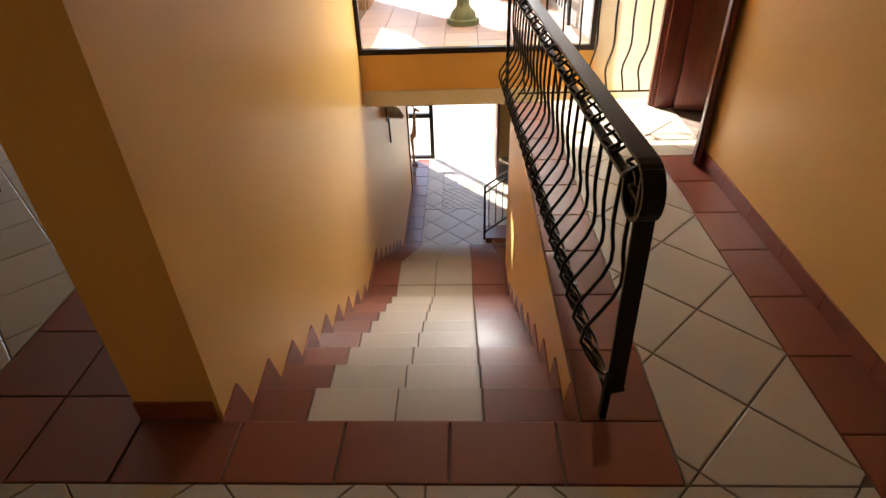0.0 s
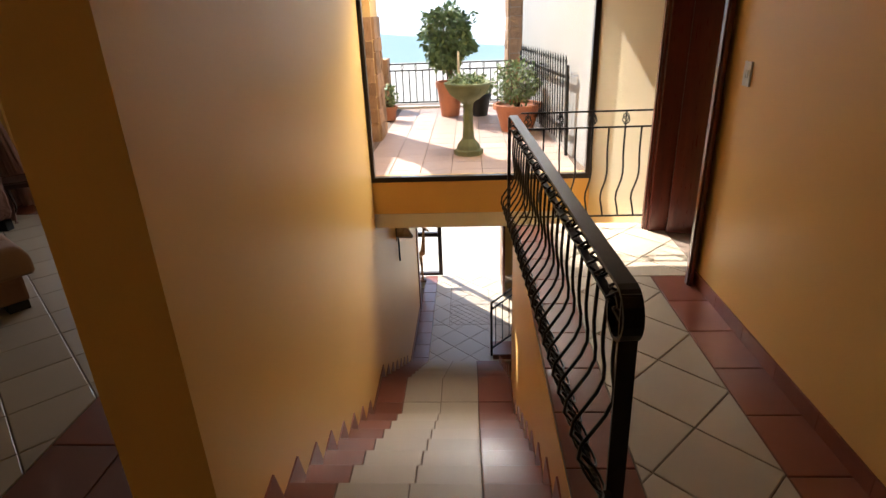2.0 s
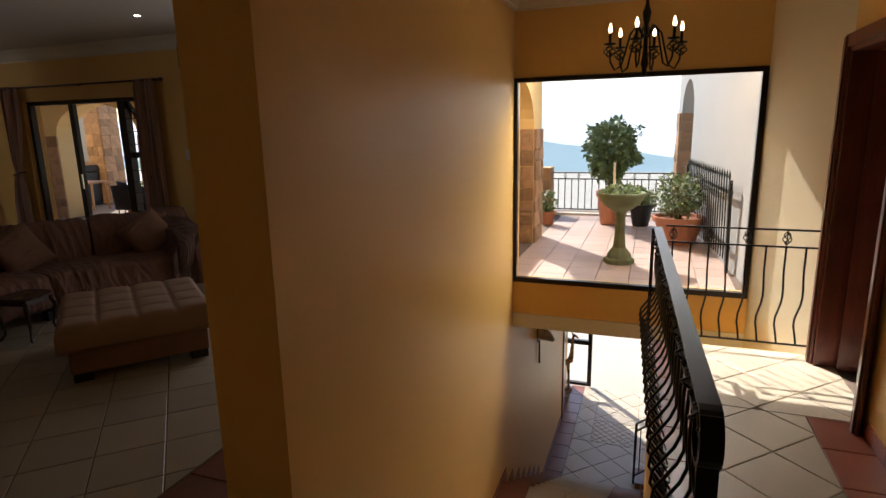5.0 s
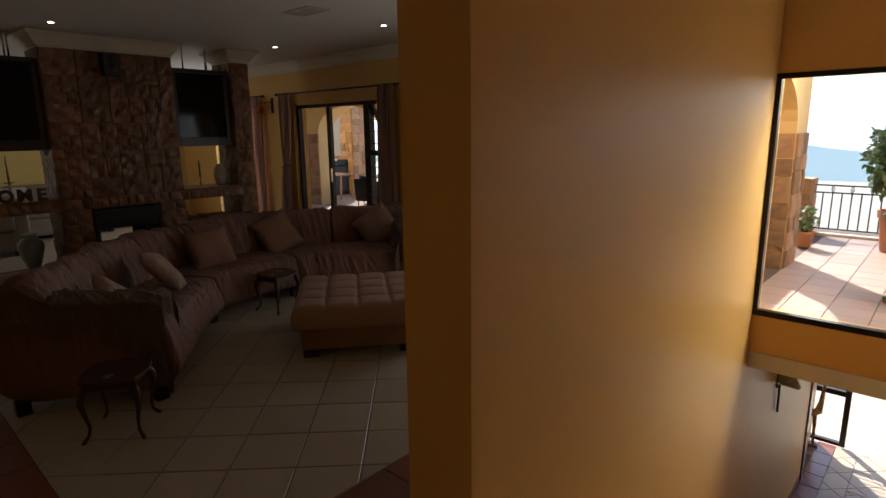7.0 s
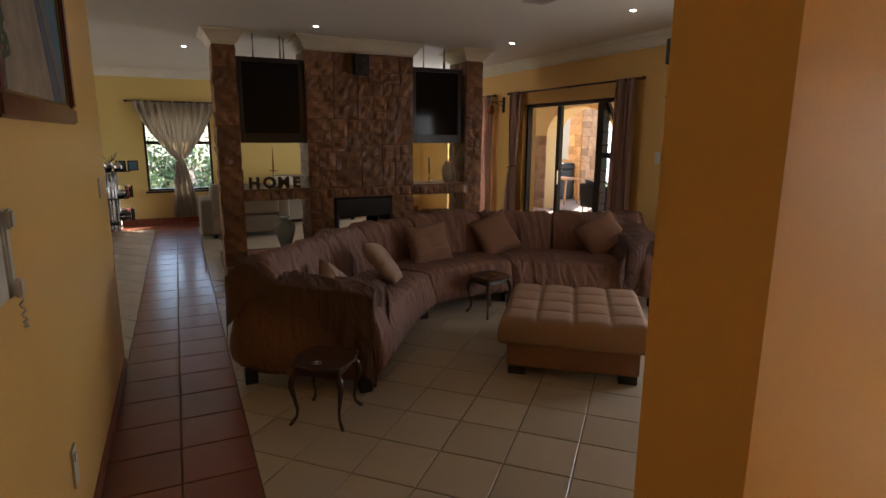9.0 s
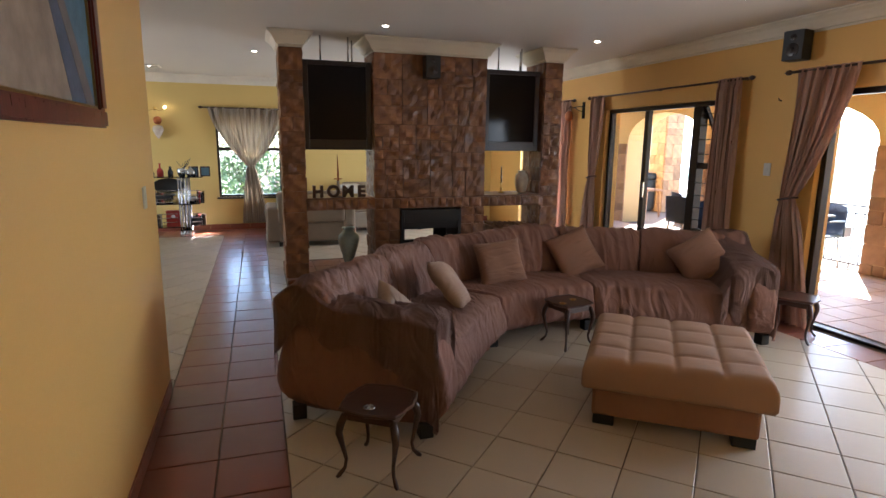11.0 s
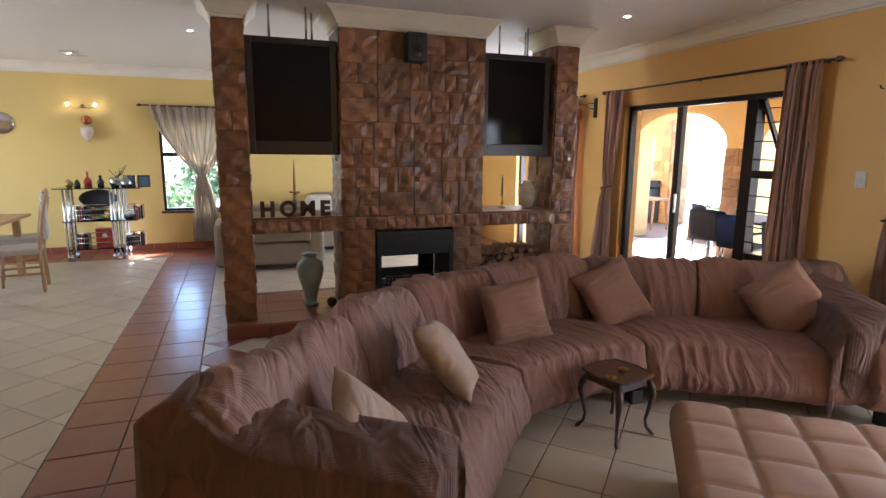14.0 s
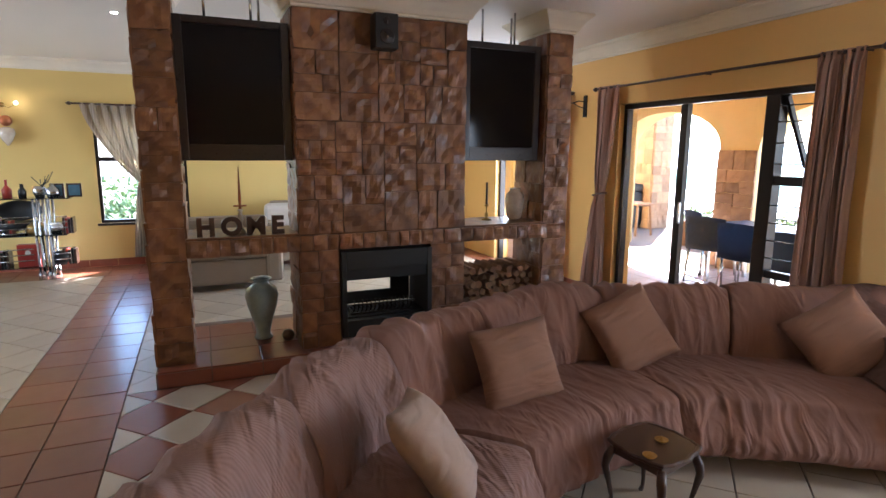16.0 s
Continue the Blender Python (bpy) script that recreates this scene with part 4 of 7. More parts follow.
def daub(name, key, pts, y):
    bm = bmesh.new()
    v = [bm.verts.new((x, y, z)) for x, z in pts]
    w = [bm.verts.new((x, y - 0.0008, z)) for x, z in pts]
    bm.faces.new(v)
    bm.faces.new(w[::-1])
    for i in range(len(v)):
        j = (i + 1) % len(v)
        bm.faces.new((v[i], w[i], w[j], v[j]))
    bmesh.ops.recalc_face_normals(bm, faces=bm.faces)
    return part(name, bm, PAINT[key], pic)


daub("painted_path", "sand", [(0.40, 0.36), (0.10, 0.36), (-0.36, -0.36), (0.45, -0.36)], 0.0112)
daub("painted_shadow", "shade", [(0.12, 0.36), (0.06, 0.36), (-0.44, -0.36), (-0.27, -0.36), (-0.12, -0.05)], 0.0122)
daub("painted_wall", "rail", [(0.08, 0.36), (0.02, 0.36), (-0.55, -0.36), (-0.44, -0.36)], 0.0132)
daub("painted_bank", "green", [(0.57, 0.36), (0.34, 0.36), (0.44, 0.0), (0.36, -0.25), (0.57, -0.30)], 0.0122)
rnd = random.Random(4)
for name, key, count, zone in (("painted_flowers", "pink", 46, (0.36, 0.56, -0.30, 0.34)), ("painted_blossoms", "cream", 34, (0.37, 0.56, -0.28, 0.2)), ("painted_leaves", "green", 60, (-0.2, 0.3, 0.12, 0.35))):
    bm = bmesh.new()
    for _ in range(count):
        cx, cz, r = rnd.uniform(*zone[:2]), rnd.uniform(*zone[2:]), rnd.uniform(0.006, 0.018)
        v = [bm.verts.new((cx + r * math.cos(a) * rnd.uniform(0.6, 1), 0.0137, cz + r * math.sin(a))) for a in (0, 1.05, 2.1, 3.14, 4.2, 5.25)]
        bm.faces.new(v)
    part(name, bm, PAINT[key], pic, kind="stuff")

# ceiling fittings
for x, y in ((-6.35, 2.03), (-6.33, 4.42), (-4.29, 4.42), (-10.64, -0.74), (-10.68, 2.17), (-8.5, 0.8)):
    t = thing("downlight", (x, y, CEIL), "small round recessed downlight, lit, in the white ceiling", "downlight", "downlights")
    bm = bmesh.new()
    lathe(bm, [(0.028, -0.001), (0.045, -0.004), (0.048, 0.0)], 20)
    part("rim", bm, "white", t, smooth=True)
    bm = bmesh.new()
    lathe(bm, [(0.001, -0.006), (0.024, -0.0055), (0.026, -0.001)], 16)
    part("lamp", bm, "spot", t, "warm glowing lamp")
for x, y, r in ((-4.25, 3.46, 0), (-10.63, -0.70, 0)):
    t = thing("ceiling_vent", (x, y, CEIL), "white louvred air vent set in the ceiling", "air vent", "ceiling vents", r)
    boxes("frame", "white", [(-0.2, -0.11, -0.012, 0.2, -0.09, 0), (-0.2, 0.09, -0.012, 0.2, 0.11, 0), (-0.2, -0.0899, -0.012, -0.18, 0.0899, 0), (0.18, -0.0899, -0.012, 0.2, 0.0899, 0)], t)
    boxes("backing", "black", [(-0.179, -0.0895, -0.003, 0.179, 0.0895, -0.001)], t)
    for k in range(6):
        bm = bmesh.new()
        bar(bm, (-0.179, -0.07 + k * 0.028, -0.008), (0.179, -0.07 + k * 0.028, -0.008), 0.016, 0.002)
        part("slat", bm, "white", t)


# ---- cloth ----
def sheet(name, f, nu, nv, mat, parent, label="", closed=False, thick=0.0, kind=""):
    """A mesh over a grid: f(u, v) gives a place for u and v from 0 to 1."""
    bm = bmesh.new()
    g = [[bm.verts.new(f(i / nu, j / nv)) for j in range(nv + 1)] for i in range(nu if closed else nu + 1)]
    m = len(g)
    for i in range(m if closed else m - 1):
        for j in range(nv):
            bm.faces.new((g[i][j], g[(i + 1) % m][j], g[(i + 1) % m][j + 1], g[i][j + 1]))
    if thick:
        bmesh.ops.solidify(bm, geom=bm.faces[:], thickness=thick)
    bmesh.ops.recalc_face_normals(bm, faces=bm.faces)
    return part(name, bm, mat, parent, label, smooth=True, kind=kind)


def curtain(at, spans, z_top, z_tie, z_bot, folds, depth, mat, label, axis="x", tie=True, depth_sign=1):
    """spans: where its sides hang (a, b) at the top, the tie and the bottom, along the wall."""
    t = thing("curtain", at, label, "curtain", "curtains")
    (a0, a1), (b0, b1), (c0, c1) = spans

    def f(u, v):
        z = z_top + (z_bot - z_top) * v
        k = (z_top - z) / (z_top - z_tie)
        if k < 1:
            s = k ** 1.6
            lo, hi = a0 + (b0 - a0) * s, a1 + (b1 - a1) * s
        else:
            s = min(1, (z_tie - z) / (z_tie - z_bot)) ** 0.7
            lo, hi = b0 + (c0 - b0) * s, b1 + (c1 - b1) * s
        pinch = 1 - 0.55 * math.exp(-((z - z_tie) / 0.10) ** 2) if tie else 1
        pleat = 0.55 if v < 0.04 else 1
        w = lo + (hi - lo) * u
        ph = u * folds * 2 * math.pi
        d = depth * pinch * pleat * (math.sin(ph) + 0.35 * math.sin(2.3 * ph + 1.3 + v * 2)) + 0.012 * noise.noise(Vector((u * 5, v * 3, a0)))
        w += 0.010 * math.sin(ph * 1.7 + v * 5) * pinch
        return (w, d, z) if axis == "x" else (d * depth_sign, w, z)
    sheet("drape", f, folds * 12, 44, mat, t, thick=0.002)
    if tie:
        bm = bmesh.new()
        cx, hw = (b0 + b1) / 2, (b1 - b0) / 2 + 0.012
        ring = []
        for i in range(16):
            a = 2 * math.pi * i / 16
            p = (cx + hw * math.cos(a), 0.048 * math.sin(a), z_tie + 0.02 * math.cos(a))
            ring.append(p if axis == "x" else (p[1], p[0], p[2]))
        tube(bm, ring, 0.009, 6, closed=True)
        part("tie_back", bm, "wood_dark" if axis == "x" else mat, t, smooth=True)
    return t


def rod(a, b, label, knob=True):
    t = thing("curtain_rod", a, label, "curtain rod", "curtain rods")
    d = Vector(b) - Vector(a)
    bm = bmesh.new()
    tube(bm, [(0, 0, 0), d], 0.012, 10)
    part("pole", bm, "wood_dark", t, smooth=True)
    for p, s in ((Vector((0, 0, 0)), -1), (d, 1)):
        bm = bmesh.new()
        dn = d.normalized() * s
        tube(bm, [p, p + dn * 0.02, p + dn * 0.045, p + dn * 0.07], [0.012, 0.024, 0.02, 0.004], 10)
        part("finial", bm, "wood_dark", t, smooth=True)
    inward = Vector((0, 0.10, 0)) if abs(d.x) > abs(d.y) else Vector((-0.10, 0, 0))
    for k in (0.04, 0.5, 0.96):
        bm = bmesh.new()
        tube(bm, [d * k, d * k + inward], 0.008, 6)
        part("bracket", bm, "wood_dark", t)
    return t


CY = DOOR_Y - 0.10
rod((-7.88, CY, 2.27), (-5.10, CY, 2.27), "dark wooden curtain rod over the sliding patio door")
rod((-4.64, CY, 2.27), (-1.6, CY, 2.27), "dark wooden curtain rod over the open patio door")
rod((-10.4, CY, 2.27), (-8.35, CY, 2.27), "dark wooden curtain rod behind the fireplace")
rod((FAR_X + 0.10, -0.10, 2.19), (FAR_X + 0.10, 1.40, 2.19), "thin dark curtain rod over the casement window")
curtain((0, CY, 0), ((-7.88, -7.52), (-7.84, -7.66), (-8.02, -7.62)), 2.29, 1.16, 0.02, 5, 0.030, "curtain", "taupe striped curtain, tied back, beside the sliding patio door")
curtain((0, CY, 0), ((-5.51, -5.18), (-5.52, -5.18), (-5.53, -5.14)), 2.29, 1.2, 0.02, 7, 0.035, "curtain", "taupe striped curtain hanging straight beside the sliding patio door", tie=False)
curtain((0, CY, 0), ((-4.58, -4.00), (-4.61, -4.45), (-4.66, -4.18)), 2.29, 1.15, 0.02, 8, 0.032, "curtain", "taupe striped curtain, tied back, beside the open patio door")
curtain((0, CY, 0), ((-8.75, -8.40), (-8.75, -8.42), (-8.78, -8.40)), 2.29, 1.2, 0.02, 5, 0.03, "curtain", "taupe striped curtain hanging behind the fireplace", tie=False)
curtain((FAR_X + 0.10, 0, 0), ((-0.02, 1.30), (0.60, 0.72), (0.48, 0.92)), 2.20, 1.16, 0.12, 11, 0.026, "curtain_s", "silvery striped curtain gathered at its middle over the casement window", axis="y")


# ---- sectional sofa ----
BACK = [Vector(p) for p in ((-3.86, 0.88), (-4.62, 1.42), (-5.14, 1.92), (-5.48, 2.60), (-5.55, 3.40), (-5.32, 4.30), (-4.80, 5.15))]
FRONT = [Vector(p) for p in ((-3.37, 1.62), (-4.18, 2.20), (-4.58, 2.58), (-4.73, 2.98), (-4.72, 3.45), (-4.55, 3.86), (-3.98, 4.70))]


def spline(pts, t):
    n = len(pts) - 1
    i = min(int(t), n - 1)
    k = t - i
    p0, p1, p2, p3 = pts[max(i - 1, 0)], pts[i], pts[i + 1], pts[min(i + 2, n)]
    return 0.5 * ((2 * p1) + (p2 - p0) * k + (2 * p0 - 5 * p1 + 4 * p2 - p3) * k * k + (3 * p1 - p0 - 3 * p2 + p3) * k ** 3)


def smooth_loop(pts, per=4):
    out, n = [], len(pts)
    for i in range(n):
        p0, p1, p2, p3 = (Vector(pts[(i + k - 1) % n]) for k in range(4))
        for j in range(per):
            k = j / per
            out.append(0.5 * ((2 * p1) + (p2 - p0) * k + (2 * p0 - 5 * p1 + 4 * p2 - p3) * k * k + (3 * p1 - p0 - 3 * p2 + p3) * k ** 3))
    return out


def sofa_part(name, s0, s1, loop, mat, parent, crease=0.014, steps=26, seed=0.0, label="", end=0.035):
    """Upholstery swept along the sofa's curve; loop: (share of the depth, height)."""
    prof = smooth_loop(loop, 6)
    cd, cz = sum(p[0] for p in prof) / len(prof), sum(p[1] for p in prof) / len(prof)
    bm = bmesh.new()
    rings = []
    for i in range(steps + 1):
        q = i / steps
        s = s0 + (s1 - s0) * q
        b, f = spline(BACK, s), spline(FRONT, s)
        puff = min(1.0, min(q, 1 - q) * 9)
        shrink = 1 - end * (1 - puff) ** 2 * 2.2
        ring = []
        for p in prof:
            d, z = cd + (p[0] - cd) * shrink, cz + (p[1] - cz) * shrink
            at = b + (f - b) * d
            n1 = noise.noise(Vector((s * 2.2 + seed, d * 3.2, z * 3)))
            n2 = noise.noise(Vector((s * 9 + d * 5 + seed, d * 2.0, z * 5 + s * 3)))
            n3 = 1 - abs(noise.noise(Vector((s * 5 - z * 4 + seed, d * 4, z * 2)))) * 2
            n4 = (1 - abs(noise.noise(Vector((s * 6.5 + seed + z * 1.5, d * 1.2 + z * 1.4, seed)))) * 2.2) ** 3
            o = crease * (n1 * 1.3 + n2 * 0.45 + 0.35 * n3 + 0.75 * max(n4, -0.3))
            out = Vector((d - cd, z - cz))
            out = out.normalized() if out.length > 1e-5 else out
            at = at + (f - b).normalized() * out.x * o
            ring.append(bm.verts.new((at.x, at.y, max(0.05, z + out.y * o))))
        rings.append(ring)
    m = len(prof)
    for a, b in zip(rings, rings[1:]):
        for k in range(m):
            bm.faces.new((a[k], a[(k + 1) % m], b[(k + 1) % m], b[k]))
    bm.faces.new(rings[0][::-1])
    bm.faces.new(rings[-1])
    bmesh.ops.recalc_face_normals(bm, faces=bm.faces)
    return part(name, bm, mat, parent, label, smooth=True)


sofa = thing("sectional_sofa", (-5.0, 3.0, 0), "large curved sectional sofa under brown suede covers", "sofa")
ORIGIN = sofa.matrix_world.inverted()
made = []
SEAT = [(0.24, 0.12), (0.24, 0.40), (0.50, 0.435), (0.80, 0.44), (0.96, 0.425), (1.01, 0.36), (1.01, 0.12)]
BACKP = [(0.0, 0.12), (-0.02, 0.50), (0.01, 0.74), (0.09, 0.81), (0.22, 0.80), (0.30, 0.66), (0.34, 0.46), (0.33, 0.12)]
for i, (a, b) in enumerate(((0.28, 2.0), (2.02, 4.1), (4.12, 5.78))):
    made.append(sofa_part("seat", a, b, SEAT, "sofa" if i else "throw", sofa, seed=i * 7.0, steps=90))
for i, (a, b) in enumerate(((0.05, 1.05), (1.06, 2.0), (2.01, 3.0), (3.01, 4.1), (4.11, 5.05), (5.06, 5.95))):
    made.append(sofa_part("back_cushion", a, b, BACKP, "sofa" if i > 1 else "throw", sofa, crease=0.026, seed=20 + i * 5.0, steps=64))
ARM = [(0.0, 0.12), (-0.01, 0.52), (0.02, 0.64), (0.15, 0.655), (0.6, 0.635), (0.93, 0.62), (1.01, 0.56), (1.02, 0.12)]
made.append(sofa_part("arm", 0.0, 0.30, ARM, "sofa", sofa, seed=50, steps=12, end=0.03))
made.append(sofa_part("arm", 5.76, 6.0, ARM, "sofa", sofa, seed=60, steps=12, end=0.03))
for ob in made:
    ob.data.transform(ORIGIN)
for s, d in ((0.06, 0.06), (0.06, 0.94), (2.0, 0.9), (4.1, 0.9), (5.94, 0.94), (5.94, 0.1), (3, 0.08), (2, 0.1), (4.1, 0.1)):
    p = spline(BACK, s) + (spline(FRONT, s) - spline(BACK, s)) * d
    ob = boxes("foot", "black", [(p.x - 0.04 + 5.0, p.y - 0.04 - 3.0, 0, p.x + 0.04 + 5.0, p.y + 0.04 - 3.0, 0.09)], sofa, bevel=0.006)


def arm_throw(name, s0, s1, label, hang_in, hang_out, seed, front_hang=0.35):
    """A ribbed throw over an arm, with hanging, folded edges."""
    t = thing(name, (0, 0, 0), label, "throw blanket", "sofa throws")
    outward = -1 if s0 < 1 else 1

    def f(u, v):
        # v runs along the arm from behind the back to over the front; u from the outer hem to the inner one
        d = -0.10 + 1.16 * v
        b, fr = spline(BACK, max(0, min(6, s0))), spline(FRONT, max(0, min(6, s0)))
        along = (fr - b).normalized()
        side = Vector((-along.y, along.x)) * (1 if s0 < 1 else -1)
        top = 0.70 + 0.13 * math.exp(-((d - 0.10) / 0.16) ** 2) - 0.03 * d
        w = 0.30
        L = hang_out + w + hang_in
        x = u * L
        ripple = math.sin(v * 26 + seed) * 0.5 + math.sin(v * 11 + seed * 2) * 0.5
        if x < hang_out:
            k = 1 - x / hang_out
            wav = 0.012 + 0.028 * k * (0.6 + 0.4 * ripple)
            off, z = -wav - 0.01, top - (hang_out - x) * (0.62 + 0.12 * math.sin(v * 19 + seed) + 1.0 * min(max((v - 0.62) / 0.25, 0), 1) ** 2 + 0.3 * min(max((0.3 - v) / 0.2, 0), 1))
            off -= 0.018 * k * math.sin(v * 62 + 3 * k) * min(max((v - 0.5) / 0.3, 0.25), 1)
        elif x < hang_out + w:
            k = (x - hang_out) / w
            off, z = k * w, top + 0.02 * math.sin(math.pi * k) + 0.014 * noise.noise(Vector((v * 7, k * 3, seed))) + 0.005 * math.sin(v * 34 + k * 9)
        else:
            k = (x - hang_out - w) / hang_in
            off, z = w + 0.02 + 0.02 * k, top - k * hang_in
            z = max(z, 0.455)
            off += max(0, k - 0.55) * 0.5 * hang_in
        p = b + (fr - b) * min(max(d, -0.05), 1.03) + side * off * -1 * -1
        if v > 0.9:
            k = (v - 0.9) / 0.1
            z -= front_hang * k * (0.8 + 0.3 * math.sin(u * 23 + seed))
            p = b + (fr - b) * (1.03 + 0.015 * math.sin(u * 23 + seed)) + side * off
        if v < 0.06:
            k = 1 - v / 0.06
            z -= 0.28 * k
            p = b + (fr - b) * (-0.07) + side * off
        return (p.x, p.y, max(z, 0.06))
    sheet("cloth", f, 70, 110, "throw", t, thick=0.005)
    return t


arm_throw("sofa_throw", 0.02, 1, "mauve-brown ribbed throw draped over the sofa arm", 0.26, 0.34, 1.3, 0.5)
arm_throw("sofa_throw", 5.98, 5, "mauve-brown ribbed throw hanging over the far sofa arm", 0.22, 0.40, 4.1, 0.45)


def pillow(at, lean, turn, w, h, t, mat, label, spin=0, seed=0):
    th = thing("scatter_cushion", at, label, "cushion", "scatter cushions")
    th.matrix_world = pose(*at, 0, 0, turn) @ pose(0, 0, 0, 90 - lean, 0, 0) @ pose(0, 0, 0, 0, 0, spin)
    bm = bmesh.new()
    n = 16
    grids = []
    for side in (1, -1):
        g = []
        for i in range(n + 1):
            row = []
            for j in range(n + 1):
                u, v = 2 * i / n - 1, 2 * j / n - 1
                x = u * w / 2 * (1 - 0.07 * (1 - v * v))
                y = v * h / 2 * (1 - 0.07 * (1 - u * u))
                k = max(0, (1 - u ** 4) * (1 - v ** 4)) ** 0.55
                z = side * (t / 2 * k + 0.006 * k * noise.noise(Vector((u * 2.5 + seed, v * 2.5, side)))) + 0.012 * noise.noise(Vector((u * 1.2, v * 1.2, seed)))
                edge = max(abs(u), abs(v)) > 0.999
                row.append(grids[0][i][j] if side < 0 and edge else bm.verts.new((x, y, z)))
            g.append(row)
        grids.append(g)
        for i in range(n):
            for j in range(n):
                q = [g[i][j], g[i + 1][j], g[i + 1][j + 1], g[i][j + 1]]
                bm.faces.new(q if side > 0 else q[::-1])
    part("cover", bm, mat, th, smooth=True)
    bm = bmesh.new()
    rim = [(-w / 2 + w * k / 8, -h / 2 * (1 - 0.07 * (1 - (2 * k / 8 - 1) ** 2)), 0.012 * noise.noise(Vector(((2 * k / 8 - 1) * 1.2, -1.2, seed)))) for k in range(9)]
    tube(bm, rim, 0.003, 5)
    part("seam", bm, mat, th, smooth=True)
    return th


pillow((-3.95, 1.60, 0.555), 44, 163, 0.42, 0.42, 0.14, "cushion_tan", "tan suede scatter cushion leaning near the sofa arm", 12, 1)
pillow((-4.45, 2.08, 0.595), 40, 160, 0.42, 0.42, 0.14, "cushion_tan", "tan suede scatter cushion tipped against the sofa back", -14, 2)
pillow((-5.02, 2.74, 0.60), 26, 92, 0.45, 0.40, 0.14, "cushion", "brown suede scatter cushion upright in the sofa's curve", 4, 3)
pillow((-5.17, 3.56, 0.615), 28, 78, 0.44, 0.44, 0.14, "cushion", "brown scatter cushion resting on one corner on the sofa", 22, 4)
pillow((-4.62, 4.52, 0.62), 24, 42, 0.44, 0.44, 0.15, "cushion", "brown scatter cushion standing on its corner by the far arm", 38, 5)

# ottoman
ott = thing("ottoman", (-3.36, 3.19, 0), "square tan suede ottoman with a tufted top", "ottoman", rz=52)
boxes("base", "cushion", [(-0.44, -0.45, 0.06, 0.44, 0.45, 0.24)], ott, bevel=0.02, label="rust-brown suede base")


def tuft(u, v):
    n = 4
    x, y = (u - 0.5) * 0.99, (v - 0.5) * 0.99
    gx, gy = abs(math.sin(math.pi * u * n)) ** 0.6, abs(math.sin(math.pi * v * n)) ** 0.6
    e = min(u, 1 - u, v, 1 - v)
    seam = 0.010 * (1 - gx) ** 2 + 0.010 * (1 - gy) ** 2
    z = 0.415 + 0.012 * (gx * gy) ** 0.6 - seam * (1 if e > 0.03 else 0) - 0.05 * max(0, 1 - e / 0.05) ** 2 + 0.004 * noise.noise(Vector((u * 9, v * 9, 3)))
    return (x, y, z)


bm = bmesh.new()
N = 64
g = [[bm.verts.new(tuft(i / N, j / N)) for j in range(N + 1)] for i in range(N + 1)]
for i in range(N):
    for j in range(N):
        bm.faces.new((g[i][j], g[i + 1][j], g[i + 1][j + 1], g[i][j + 1]))
rim = [g[i][0] for i in range(N)] + [g[N][j] for j in range(N)] + [g[i][N] for i in range(N, 0, -1)] + [g[0][j] for j in range(N, 0, -1)]
prev = rim
for dz, k in ((0.33, 1.012), (0.26, 1.012), (0.235, 0.985)):
    ring = [bm.verts.new((v.co.x * k, v.co.y * k, dz)) for v in rim]
    for a in range(len(rim)):
        b = (a + 1) % len(rim)
        bm.faces.new((prev[b], prev[a], ring[a], ring[b]))
    prev = ring
bm.faces.new(prev)
bmesh.ops.recalc_face_normals(bm, faces=bm.faces)
part("tufted_top", bm, "ottoman", ott, smooth=True)
for x in (-0.37, 0.37):
    for y in (-0.38, 0.38):
        boxes("foot", "black", [(x - 0.06, y - 0.06, 0, x + 0.06, y + 0.06, 0.06)], ott, bevel=0.006)


def side_table(at, rz, label, s=0.36, h=0.37):
    t = thing("side_table", at, label, "side table", "carved side tables", rz)
    bm = bmesh.new()
    out = []
    for i in range(48):
        a = 2 * math.pi * i / 48
        c, d = math.cos(a), math.sin(a)
        k = 1 / max(abs(c), abs(d)) ** 0.75
        r = s / 2 * k * (0.95 + 0.035 * math.cos(4 * a) + 0.02 * math.cos(12 * a))
        out.append((r * c, r * d))
    rings = []
    for z, k in ((h - 0.022, 0.93), (h - 0.014, 1.0), (h - 0.005, 1.0), (h, 0.965), (h, 0.90), (h - 0.003, 0.88)):
        rings.append([bm.verts.new((x * k, y * k, z)) for x, y in out])
    for a, b in zip(rings, rings[1:]):
        for k in range(48):
            bm.faces.new((a[k], a[(k + 1) % 48], b[(k + 1) % 48], b[k]))
    bm.faces.new(rings[0][::-1])
    bm.faces.new(rings[-1])
    part("tabletop", bm, "wood_dark", t, smooth=False)
    boxes("apron", "wood_dark", [(-s * 0.36, -s * 0.36, h - 0.07, s * 0.36, s * 0.36, h - 0.021)], t, bevel=0.006)
    for sx in (-1, 1):
        for sy in (-1, 1):
            bm = bmesh.new()
            o = s * 0.36
            tube(bm, [(sx * (o + q), sy * (o + q), z) for q, z in ((-0.005, h - 0.04), (0.012, h - 0.09), (0.018, h - 0.13), (0.006, h * 0.45), (-0.006, h * 0.25), (0.0, 0.05), (0.020, 0.018), (0.030, 0.008))],
                 [0.018, 0.021, 0.018, 0.012, 0.009, 0.009, 0.012, 0.008], 8)
            part("leg", bm, "wood_dark", t, smooth=True)
    return t


